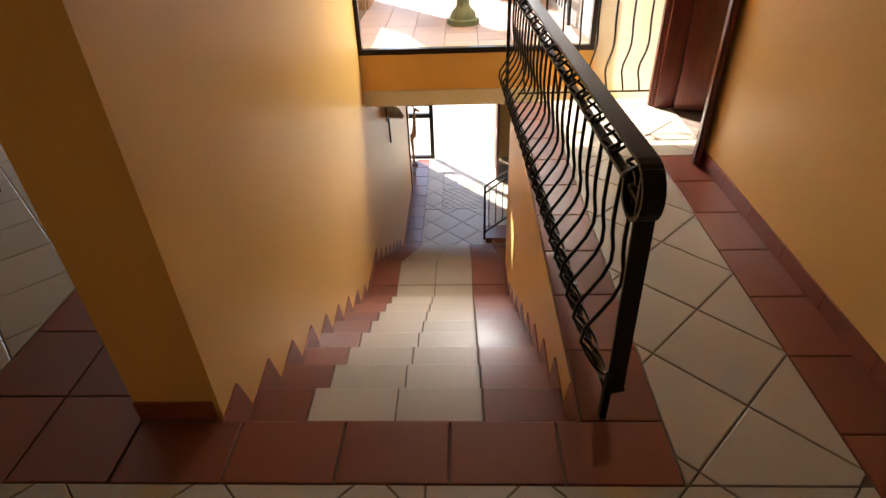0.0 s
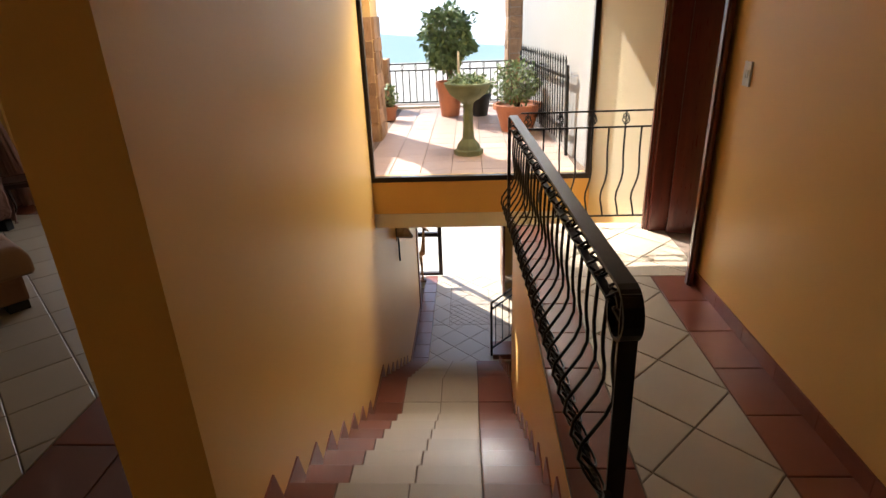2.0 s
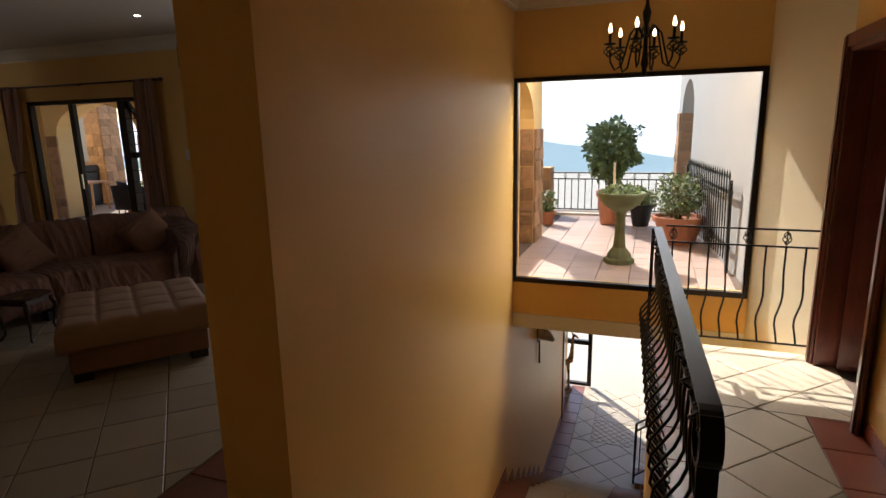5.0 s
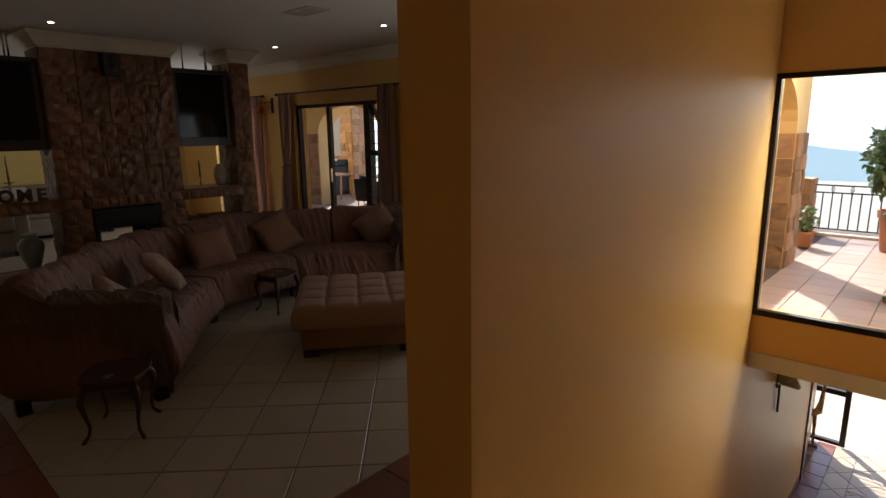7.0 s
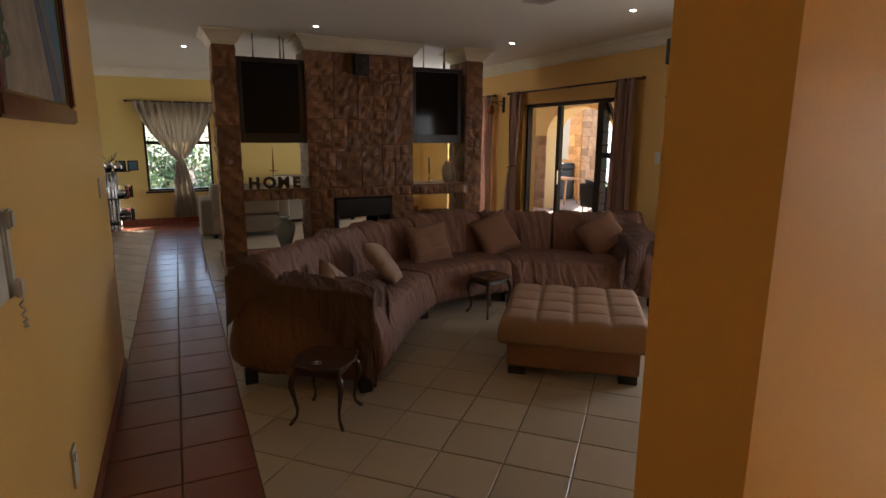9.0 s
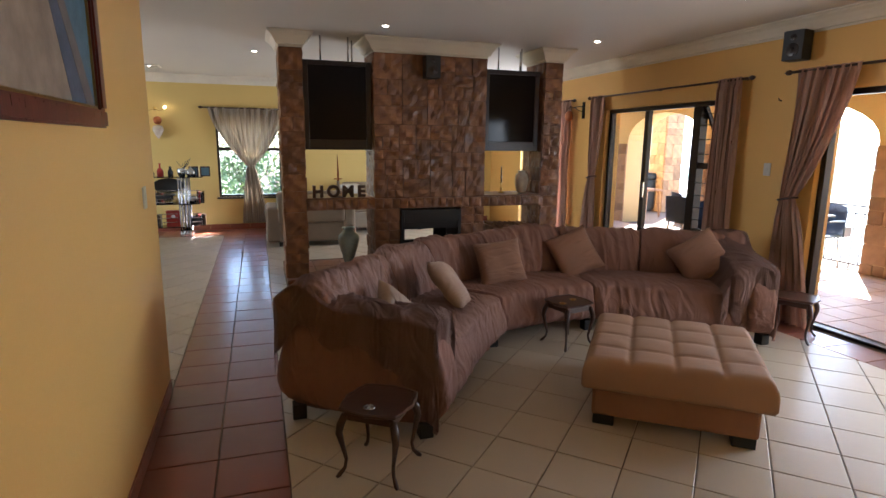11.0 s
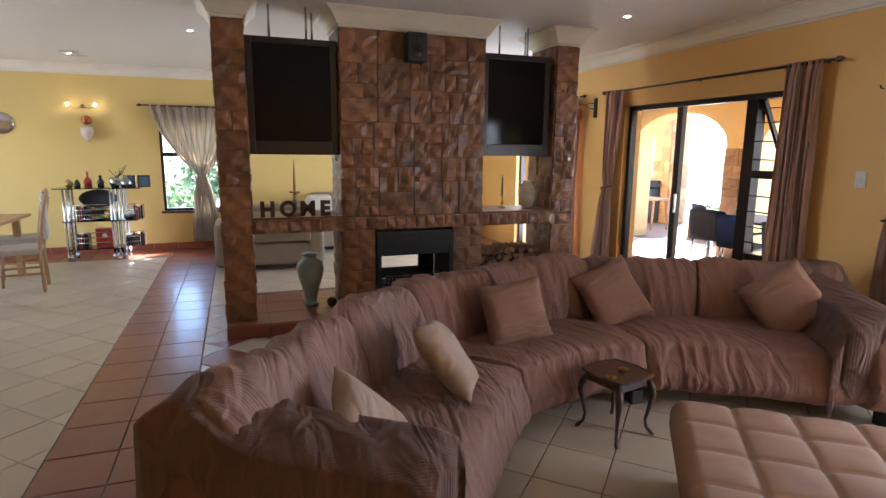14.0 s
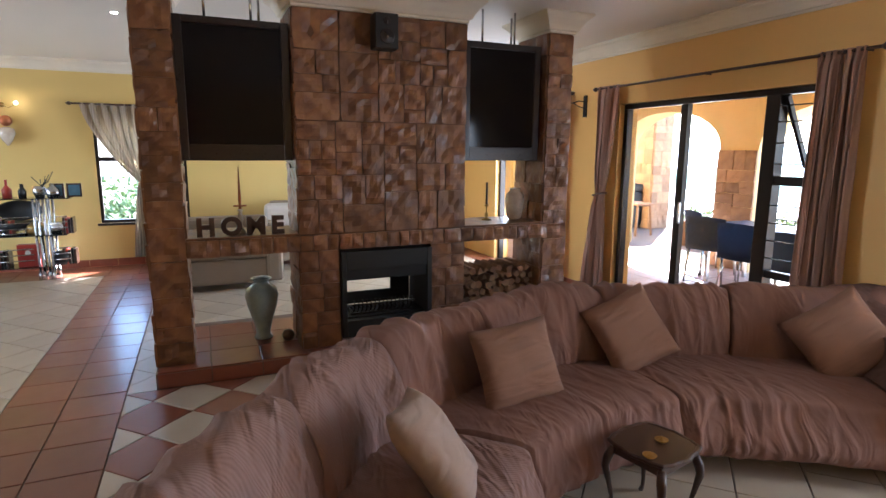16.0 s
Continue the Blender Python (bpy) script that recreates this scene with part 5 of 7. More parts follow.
side_table((-3.19, 1.29, 0), -36, "small dark carved side table with cabriole legs beside the sofa arm")
side_table((-4.51, 3.13, 0), 12, "small dark carved side table in front of the sofa", 0.34, 0.37)
side_table((-4.10, 5.08, 0), 30, "small dark carved side table by the open patio door")
for x, y, name, lab in ((-3.10, 1.22, "trinket_dish", "small silver trinket on the carved side table"), (-4.42, 3.02, "brass_trinket", "small brass ornament on the carved side table"), (-4.50, 3.16, "brass_trinket", "flat brass ornament on the carved side table")):
    t = thing(name, (x, y, 0.368), lab, "ornament")
    bm = bmesh.new()
    lathe(bm, [(0.012, 0), (0.022, 0.004), (0.03, 0.012), (0.026, 0.012), (0.012, 0.006), (0.002, 0.02)], 14)
    part("dish", bm, "steel" if "trinket_dish" == name else "brass", t, smooth=True)


# ---- stone fireplace that divides the room ----
def split(x, y, w, h, lo, hi, rnd, out):
    """Cuts a rectangle at random into stones between lo and hi across."""
    if (w <= hi and h <= hi and rnd.random() < 0.75 and max(w, h) / min(w, h) < 2.1) or (w < 2 * lo and h < 2 * lo):
        out.append((x, y, w, h))
        return
    if (w > h * rnd.uniform(0.8, 1.3) and w >= 2 * lo) or h < 2 * lo:
        k = rnd.uniform(max(lo / w, 0.35), 1 - max(lo / w, 0.35))
        split(x, y, w * k, h, lo, hi, rnd, out)
        split(x + w * k, y, w * (1 - k), h, lo, hi, rnd, out)
    else:
        k = rnd.uniform(max(lo / h, 0.35), 1 - max(lo / h, 0.35))
        split(x, y, w, h * k, lo, hi, rnd, out)
        split(x, y + h * k, w, h * (1 - k), lo, hi, rnd, out)


def stone_face(parent, o, u, v, n, w, h, rnd, lo=0.085, hi=0.22, proud=0.022, mat="stone", gap=0.004, rough=0.010, name="stone"):
    """Rough stones over a rectangle from o, w along u and h along v, standing out along n."""
    o, u, v, n = Vector(o), Vector(u), Vector(v), Vector(n)
    cells = []
    split(0, 0, w, h, lo, hi, rnd, cells)
    for cx, cy, cw, ch in cells:
        K = 6
        bm = bmesh.new()
        mid = o + u * (cx + cw / 2) + v * (cy + ch / 2)
        seed = rnd.uniform(0, 99)
        tall = proud * rnd.uniform(0.75, 1.2)
        tilt = rnd.uniform(-1, 1), rnd.uniform(-1, 1)
        jit = [rnd.uniform(-0.001, 0.0015) for _ in range(4)]
        grid = []
        for i in range(K):
            row = []
            for j in range(K):
                a, b = i / (K - 1) * 2 - 1, j / (K - 1) * 2 - 1
                e = max(abs(a), abs(b))
                c = rnd.uniform(0.95, 1.0) if abs(a) > 0.9 and abs(b) > 0.9 else 1.0
                gx = (cw / 2 - gap / 2 - jit[0 if a < 0 else 1]) * a * c
                gy = (ch / 2 - gap / 2 - jit[2 if b < 0 else 3]) * b * c
                z = tall * (0.90 if e > 0.9 else 1.0) + (0.5 if e > 0.9 else 1.0) * rough * 1.6 * noise.noise(Vector((gx * 13 + seed, gy * 13, seed)))
                z += 0.004 * (tilt[0] * a + tilt[1] * b)
                row.append(bm.verts.new(u * gx + v * gy + n * z))
            grid.append(row)
        for i in range(K - 1):
            for j in range(K - 1):
                bm.faces.new((grid[i][j], grid[i + 1][j], grid[i + 1][j + 1], grid[i][j + 1]))
        rim = [grid[i][0] for i in range(K - 1)] + [grid[K - 1][j] for j in range(K - 1)] + [grid[i][K - 1] for i in range(K - 1, 0, -1)] + [grid[0][j] for j in range(K - 1, 0, -1)]
        low = [bm.verts.new(p.co - n * (n.dot(p.co)) - n * 0.002) for p in rim]
        for i in range(len(rim)):
            j = (i + 1) % len(rim)
            bm.faces.new((rim[j], rim[i], low[i], low[j]))
        bmesh.ops.recalc_face_normals(bm, faces=bm.faces)
        ob = part(name, bm, mat, parent)
        ob.location = mid


fp = thing("fireplace", (0, 0, 0), "freestanding brown stone fireplace with a tiled hearth and open niches", "fireplace")
FX, FB, FT = -6.98, -7.46, 2.585
boxes("hearth_base", "grout", [(-8.00, 1.03, 0, HEARTH_X + 0.0, 4.46, 0.103)], fp)
core = [("pier", 1.04, 1.265, 0.105, FT), ("pier", 4.135, 4.37, 0.105, FT), ("chimney_breast", 2.035, 3.365, 1.03, FT), ("pier", 2.035, 2.325, 0.105, 0.869), ("pier", 3.075, 3.365, 0.105, 0.869)]
for name, a, b, z0, z1 in core:
    boxes(name, "stone_core", [(FB, a, z0, FX, b, z1)], fp)
boxes("mantel", "stone_core", [(FB - 0.02, 1.2651, 0.87, FX + 0.01, 4.1349, 0.985)], fp)
boxes("lintel", "stone_core", [(FB, 2.035, 0.986, FX, 3.365, 1.029)], fp)
rnd = random.Random(11)
YU, ZU, XN = (0, 1, 0), (0, 0, 1), (1, 0, 0)
stone_face(fp, (FX, 2.03, 0.99), YU, ZU, XN, 1.34, FT - 0.99, rnd, 0.09, 0.33, 0.016, gap=0.006, rough=0.017)
stone_face(fp, (FX, 1.04, 0.105), YU, ZU, XN, 0.23, FT - 0.105, rnd, 0.11, 0.28, 0.018, gap=0.005, rough=0.018)
stone_face(fp, (FX, 4.13, 0.105), YU, ZU, XN, 0.245, FT - 0.105, rnd, 0.10, 0.26, 0.018, gap=0.005, rough=0.018)
stone_face(fp, (FX + 0.01, 1.27, 0.865), YU, ZU, XN, 2.86, 0.12, rnd, 0.07, 0.17, 0.018, rough=0.014)
stone_face(fp, (FX, 2.03, 0.105), YU, ZU, XN, 0.295, 0.76, rnd, 0.09, 0.2, 0.015)
stone_face(fp, (FX, 3.075, 0.105), YU, ZU, XN, 0.295, 0.76, rnd, 0.09, 0.2, 0.015)
# side faces of the piers and of the breast
for y, n, z0, h in ((1.04, -1, 0.105, FT - 0.105), (1.265, 1, 0.105, 0.76), (1.265, 1, 0.99, FT - 0.99), (2.035, -1, 0.105, 0.76), (2.035, -1, 0.99, FT - 0.99), (3.365, 1, 0.105, 0.76), (3.365, 1, 0.99, FT - 0.99), (4.135, -1, 0.105, 0.76), (4.135, -1, 0.99, FT - 0.99), (4.37, 1, 0.105, FT - 0.105)):
    stone_face(fp, (FX, y, z0), (-1, 0, 0), ZU, (0, n, 0), FX - FB, h, rnd, 0.12, 0.3, 0.013, rough=0.012)
for y0, y1 in ((1.27, 2.03), (3.37, 4.13)):
    boxes("shelf_slab", "stone", [(FB - 0.01, y0, 0.986, FX + 0.02, y1, 1.002)], fp, bevel=0.004)
# hearth tiles
for y in range(10):
    a = 1.04 + y * 0.341
    for x0, x1 in ((-6.852, -7.19), (-7.19, -7.53), (-7.53, -7.87)):
        lay([(x1 + 0.003, a + 0.003), (x0 - 0.003, a + 0.003), (x0 - 0.003, a + 0.338), (x1 + 0.003, a + 0.338)], 0.113, "terra", fp)
    boxes("riser_tile", "terra", [(HEARTH_X + 0.001, a + 0.003, 0.002, HEARTH_X + 0.009, a + 0.338, 0.103)], fp, bevel=0.002, segs=1)
# firebox
boxes("firebox_frame", "black", [(FX - 0.40, 2.33, 0.17, FX + 0.045, 2.37, 0.845), (FX - 0.40, 3.03, 0.17, FX + 0.045, 3.07, 0.845), (FX - 0.40, 2.371, 0.62, FX + 0.03, 3.029, 0.70), (FX - 0.40, 2.371, 0.701, FX + 0.045, 3.029, 0.845), (FX - 0.40, 2.371, 0.17, FX + 0.045, 3.029, 0.30)], fp, bevel=0.004, label="black steel firebox surround")
boxes("fire_back", "black", [(FX - 0.42, 2.371, 0.316, FX - 0.40, 3.029, 0.42), (FX - 0.42, 2.86, 0.421, FX - 0.40, 3.029, 0.619)], fp)
boxes("fire_shelf", "black", [(FX - 0.38, 2.371, 0.301, FX - 0.02, 3.029, 0.315)], fp)
grate = thing("fire_grate", (FX - 0.13, 2.68, 0.315), "black iron fire grate with curved bars", "fire grate")
for k in range(15):
    bm = bmesh.new()
    y = -0.24 + k * 0.034
    tube(bm, [(-0.14, y, 0.02), (0.06, y, 0.02), (0.10, y, 0.05), (0.11, y, 0.13)], 0.006, 6)
    part("bar", bm, "iron", grate, smooth=True)
boxes("rail", "iron", [(0.10, -0.26, 0.085, 0.12, 0.26, 0.10), (-0.14, -0.26, 0.0, -0.12, 0.26, 0.014), (0.04, -0.26, 0.0, 0.06, 0.26, 0.014)], grate)
# plaster capitals under the ceiling
def capital(x0, y0, x1, y1):
    bm = bmesh.new()
    prof = [(0, FT), (0.012, FT), (0.012, FT + 0.018), (0.03, FT + 0.024), (0.045, FT + 0.055), (0.08, FT + 0.105), (0.105, FT + 0.125), (0.12, FT + 0.14), (0.12, CEIL - 0.001)]
    rings = []
    for o, z in prof:
        rings.append([bm.verts.new(p) for p in ((x0 - o, y0 - o, z), (x1 + o, y0 - o, z), (x1 + o, y1 + o, z), (x0 - o, y1 + o, z))])
    for a, b in zip(rings, rings[1:]):
        for k in range(4):
            bm.faces.new((a[k], a[(k + 1) % 4], b[(k + 1) % 4], b[k]))
    bm.faces.new(rings[0][::-1])
    bm.faces.new(rings[-1])
    return part("capital", bm, "cornice", fp, "moulded cream plaster capital")


capital(FB, 1.04, FX + 0.02, 1.265)
capital(FB, 2.035, FX + 0.02, 3.365)
capital(FB, 4.135, FX + 0.02, 4.37)

# televisions hung in the niches
for y0, y1 in ((1.275, 2.015), (3.385, 4.10)):
    tv = thing("hanging_television", (FX - 0.06, (y0 + y1) / 2, 2.0), "dark boxed television hung on steel rods in the stone niche", "television", "hanging televisions")
    w = (y1 - y0) / 2
    boxes("case", "tvcase", [(-0.32, -w, -0.47, -0.03, w, 0.48)], tv, bevel=0.006)
    boxes("bezel", "tvcase", [(-0.029, -w, -0.47, 0.0, -w + 0.055, 0.48), (-0.029, w - 0.055, -0.47, 0.0, w, 0.48), (-0.029, -w + 0.0551, 0.43, 0.0, w - 0.0551, 0.48), (-0.029, -w + 0.0551, -0.47, 0.0, w - 0.0551, -0.36)], tv, bevel=0.004)
    boxes("screen", "screen", [(-0.028, -w + 0.056, -0.359, -0.008, w - 0.056, 0.429)], tv, label="dark glossy screen")
    for dy, dx in ((-0.17, -0.06), (0.13, -0.06), (0.20, -0.24)):
        bm = bmesh.new()
        tube(bm, [(dx, dy, 0.48), (dx, dy, CEIL - 2.0)], 0.009, 8)
        part("hanging_rod", bm, "steel", tv, smooth=True)

# on the mantel and hearth
def letter_mesh(ch):
    cu = bpy.data.curves.new("letter_" + ch, "FONT")
    cu.body, cu.size, cu.extrude, cu.bevel_depth, cu.align_x, cu.offset = ch, 0.17, 0.02, 0.003, "CENTER", 0.006
    return cu


for ch, y in zip("HOME", (1.40, 1.57, 1.735, 1.885)):
    t = thing("mantel_letter", (FX - 0.05, y, 1.003), "dark wooden capital letter standing on the stone mantel", "decorative letter", "mantel letters", rz=90)
    ob = new("letter_face", letter_mesh(ch))
    me = bpy.data.meshes.new_from_object(ob)
    bpy.data.objects.remove(ob)
    me.materials.clear()
    me.materials.append(M["wood_dark"])
    low = min(v.co.y for v in me.vertices)
    me.transform(Matrix.Rotation(math.pi / 2, 4, "X") @ Matrix.Translation((0, -low, 0)))
    ob = new("letter_body", me)
    ob.parent = t

sword = thing("ornamental_dagger", (FX - 0.16, 1.64, 1.003), "ornamental dagger upright on a pale turned stand", "ornament")
bm = bmesh.new()
lathe(bm, [(0.05, 0), (0.055, 0.01), (0.02, 0.03), (0.012, 0.07), (0.022, 0.10), (0.012, 0.15), (0.02, 0.17), (0.004, 0.18)], 16)
part("stand", bm, "porcelain", sword, smooth=True)
bm = bmesh.new()
bar(bm, (0, -0.045, 0.20), (0, 0.045, 0.20), 0.012, 0.012)
tube(bm, [(0, 0, 0.16), (0, 0, 0.21), (0, 0, 0.25), (0, 0, 0.48)], [0.012, 0.009, 0.012, 0.002], 8)
part("blade", bm, "copper", sword, smooth=True)


def vase(at, prof, mat, label, name="vase", n=28):
    t = thing(name, at, label, "vase")
    bm = bmesh.new()
    lathe(bm, prof, n)
    part("body", bm, mat, t, smooth=True)
    return t


vase((-7.36, 1.78, 0.113), [(0.062, 0), (0.075, 0.012), (0.060, 0.03), (0.058, 0.06), (0.075, 0.15), (0.112, 0.27), (0.128, 0.35), (0.118, 0.405), (0.075, 0.44), (0.058, 0.46), (0.060, 0.475), (0.082, 0.492), (0.078, 0.497), (0.05, 0.48), (0.045, 0.40)], "celadon", "tall pale celadon baluster vase standing on the tiled hearth")
vase((-7.22, 3.99, 1.003), [(0.045, 0), (0.065, 0.02), (0.085, 0.10), (0.088, 0.17), (0.075, 0.23), (0.045, 0.255), (0.048, 0.275), (0.055, 0.28), (0.04, 0.27)], "porcelain", "cream porcelain vase with painted birds on the stone mantel")
for y in (1.975, 2.09):
    t = thing("wooden_ball", (-7.22, y - 0.02, 0.113), "dark carved wooden ball resting on the hearth", "ornament", "wooden balls")
    bm = bmesh.new()
    bmesh.ops.create_uvsphere(bm, u_segments=20, v_segments=12, radius=0.048)
    for v in bm.verts:
        v.co *= 1 + 0.04 * noise.noise(v.co * 60)
    bmesh.ops.translate(bm, verts=bm.verts, vec=(0, 0, 0.047))
    part("ball", bm, "wood_dark", t, smooth=True)
t = thing("candle_holder", (-7.25, 3.72, 1.003), "slim brass candle holder with a dark candle on the mantel", "candle holder")
bm = bmesh.new()
lathe(bm, [(0.045, 0), (0.045, 0.008), (0.008, 0.02), (0.02, 0.05), (0.006, 0.07), (0.006, 0.12), (0.024, 0.13), (0.022, 0.14)], 14)
part("base", bm, "brass", t, smooth=True)
bm = bmesh.new()
lathe(bm, [(0.010, 0.14), (0.009, 0.33), (0.002, 0.335)], 10)
part("candle", bm, "wood_dark", t, smooth=True)

# firewood
pile = tagged(new("firewood_stack"), "split logs stacked in the open niche beside the firebox", "firewood")
pile.matrix_world = pose(-7.2, 3.75, 0.113)
rnd = random.Random(5)
for row in range(8):
    for col in range(11):
        y = -0.34 + col * 0.066 + (row % 2) * 0.033 + rnd.uniform(-0.008, 0.008)
        z = 0.035 + row * 0.062 + rnd.uniform(-0.008, 0.008)
        if y > 0.35:
            continue
        bm = bmesh.new()
        k = rnd.choice((3, 4, 5, 5))
        r = rnd.uniform(0.03, 0.042)
        x1 = rnd.uniform(0.10, 0.17)
        a0 = rnd.uniform(0, 6)
        pts = [(r * rnd.uniform(0.8, 1.1) * math.cos(a0 + 2 * math.pi * i / k), r * rnd.uniform(0.8, 1.1) * math.sin(a0 + 2 * math.pi * i / k)) for i in range(k)]
        a = [bm.verts.new((x1, y + p, z + q)) for p, q in pts]
        b = [bm.verts.new((-0.2, y + p, z + q)) for p, q in pts]
        bm.faces.new(a)
        bm.faces.new(b[::-1])
        for i in range(k):
            bm.faces.new((a[i], b[i], b[(i + 1) % k], a[(i + 1) % k]))
        bmesh.ops.recalc_face_normals(bm, faces=bm.faces)
        part("log", bm, "log", pile)

# copper pan lantern on its wall bracket
t = thing("wall_bracket_lantern", (-8.20, DOOR_Y, 2.12), "small copper lantern hanging from a black scrolled wall bracket", "wall lantern")
boxes("wall_plate", "iron", [(-0.03, -0.015, -0.12, 0.03, 0, 0.12)], t, bevel=0.003)
bm = bmesh.new()
tube(bm, [(0, -0.01, 0.05), (-0.05, -0.06, 0.06), (-0.12, -0.10, 0.04), (-0.18, -0.13, 0.06), (-0.20, -0.14, 0.03)], 0.006, 6)
tube(bm, [(0, -0.01, -0.02), (-0.06, -0.05, 0.0), (-0.11, -0.09, 0.04)], 0.005, 6)
part("scroll_arm", bm, "iron", t, smooth=True)
bm = bmesh.new()
lathe(bm, [(0.03, -0.15), (0.055, -0.13), (0.062, -0.08), (0.055, -0.03), (0.03, -0.005), (0.01, 0.0)], 16, (-0.19, -0.135, 0.0))
part("lantern_body", bm, "copper", t, smooth=True)

# ---- beyond the fireplace ----
def plain_sofa(at, rz, w, label):
    t = thing("two_seat_sofa", at, label, "sofa", rz=rz)
    boxes("base", "beige_sofa", [(-w / 2, -0.42, 0.07, w / 2, 0.42, 0.36)], t, bevel=0.03)
    for s in (-1, 1):
        boxes("arm", "beige_sofa", [(s * w / 2 - 0.11, -0.44, 0.072, s * w / 2 + 0.11, 0.42, 0.62)], t, bevel=0.06, segs=3)
        boxes("seat_cushion", "beige_sofa", [(min(0, s * (w / 2 - 0.12)) + 0.005, -0.22, 0.361, max(0, s * (w / 2 - 0.12)) - 0.005, 0.44, 0.48)], t, bevel=0.04, segs=3)
    boxes("back", "beige_sofa", [(-w / 2 + 0.05, -0.46, 0.361, w / 2 - 0.05, -0.225, 0.86)], t, bevel=0.07, segs=3)
    for x in (-1, 1):
        for y in (-1, 1):
            boxes("foot", "black", [(x * (w / 2 - 0.1) - 0.03, y * 0.36 - 0.03, 0, x * (w / 2 - 0.1) + 0.03, y * 0.36 + 0.03, 0.07)], t)
    return t


plain_sofa((-10.0, 1.55, 0), 90, 1.15, "beige upholstered sofa with its back to the fireplace")
plain_sofa((-11.2, 3.0, 0), -90, 1.5, "beige upholstered sofa against the far yellow wall")
t = thing("scatter_cushion", (-11.25, 2.4, 0.49), "white scatter cushion on the beige sofa", "cushion")
boxes("cover", "fabric_white", [(-0.1, -0.2, 0, 0.1, 0.2, 0.36)], t, bevel=0.08, segs=3)


def dining_chair(at, rz):
    t = thing("dining_chair", at, "pale wooden dining chair with an ivory upholstered back", "dining chair", "chairs round the dining table", rz)
    for x in (-0.2, 0.2):
        bm = bmesh.new()
        tube(bm, [(x, -0.20, 0), (x, -0.19, 0.45), (x * 0.95, -0.24, 0.8), (x * 0.85, -0.29, 1.02)], [0.018, 0.02, 0.018, 0.015], 8)
        part("back_post", bm, "wood_pale", t, smooth=True)
        bm = bmesh.new()
        tube(bm, [(x, 0.22, 0), (x, 0.21, 0.44)], [0.015, 0.02], 8)
        part("leg", bm, "wood_pale", t, smooth=True)
        boxes("stretcher", "wood_pale", [(x - 0.01, -0.19, 0.2, x + 0.01, 0.21, 0.225)], t)
    bm = bmesh.new()
    tube(bm, [(-0.17, -0.29, 1.02), (0, -0.30, 1.055), (0.17, -0.29, 1.02)], 0.018, 8)
    part("crest_rail", bm, "wood_pale", t, smooth=True)
    bm = bmesh.new()
    vs = box(bm, -0.13, -0.27, 0.56, 0.13, -0.23, 1.0)
    bmesh.ops.bevel(bm, geom=bm.edges[:], offset=0.015, segments=2, affect="EDGES")
    part("backrest", bm, "fabric_white", t, "ivory padded backrest")
    boxes("seat", "fabric_white", [(-0.22, -0.2, 0.42, 0.22, 0.24, 0.49)], t, bevel=0.025, segs=3, label="ivory padded seat")
    return t


base_chair = dining_chair((-9.32, -1.10, 0), 190)
copy_thing(base_chair, pose(-8.4, -1.35, 0, 0, 0, 120))
copy_thing(base_chair, pose(-10.2, -1.35, 0, 0, 0, 200))
t = thing("dining_table", (-9.4, -1.75, 0), "glass-topped dining table on a pale wooden pedestal", "dining table")
boxes("tabletop", "wood_pale", [(-0.9, -0.5, 0.72, 0.9, 0.5, 0.755)], t, bevel=0.01)
for x in (-0.75, 0.75):
    for y in (-0.38, 0.38):
        boxes("leg", "wood_pale", [(x - 0.035, y - 0.035, 0, x + 0.035, y + 0.035, 0.72)], t, bevel=0.006)

# chrome stand with glass shelves
st = thing("shelf_stand", (-11.12, -0.62, 0), "three-tier chrome and smoked-glass shelf stand crowded with ornaments", "shelf stand")
for y in (-0.42, 0.14, 0.24):
    for x in (-0.14, 0.14):
        for o in (-0.022, 0.022):
            bm = bmesh.new()
            lathe(bm, [(0.02, 0), (0.02, 0.1), (0.014, 0.101), (0.014, 0.99), (0.018, 1.0)], 12, (x, y + o, 0))
            part("post", bm, "steel", st, smooth=True)
for z, y0, y1 in ((0.16, -0.44, 0.26), (0.55, -0.48, 0.44), (1.0, -0.56, 0.50)):
    boxes("glass_shelf", "glass_dark", [(-0.18, y0, z, 0.18, y1, z + 0.012)], st, bevel=0.003)
for z in (0.25, 0.32, 0.39, 0.64, 0.71, 0.78):
    for y0, y1 in ((-0.38, 0.08), (0.28, 0.46)):
        bm = bmesh.new()
        tube(bm, [(0.16, y0, z), (0.17, y1, z + 0.01)], 0.007, 6)
        part("rack_bar", bm, "steel", st, smooth=True)


def on(name, at, prof, mat, label, category, rz=0):
    t = thing(name, at, label, category, rz=rz)
    bm = bmesh.new()
    lathe(bm, prof, 18)
    part("body", bm, mat, t, smooth=True)
    return t


SX = -11.12
on("bottle", (SX, -0.78, 1.013), [(0.05, 0), (0.052, 0.10), (0.03, 0.13), (0.014, 0.15), (0.014, 0.21), (0.018, 0.22)], "red", "squat red liquor bottle on the top glass shelf", "bottle")
on("brass_bowl", (SX + 0.05, -1.0, 1.013), [(0.03, 0), (0.05, 0.03), (0.055, 0.06), (0.04, 0.09), (0.01, 0.12)], "brass", "small lidded brass bowl on the top glass shelf", "ornament")
on("vase_small", (SX, -0.45, 1.013), [(0.045, 0), (0.07, 0.05), (0.075, 0.10), (0.06, 0.14)], "steel", "round silver pot on the top glass shelf", "ornament")
wire = thing("wire_ornament", (SX, -0.42, 1.15), "tangled dark wire ornament above the silver pot", "ornament")
rnd = random.Random(8)
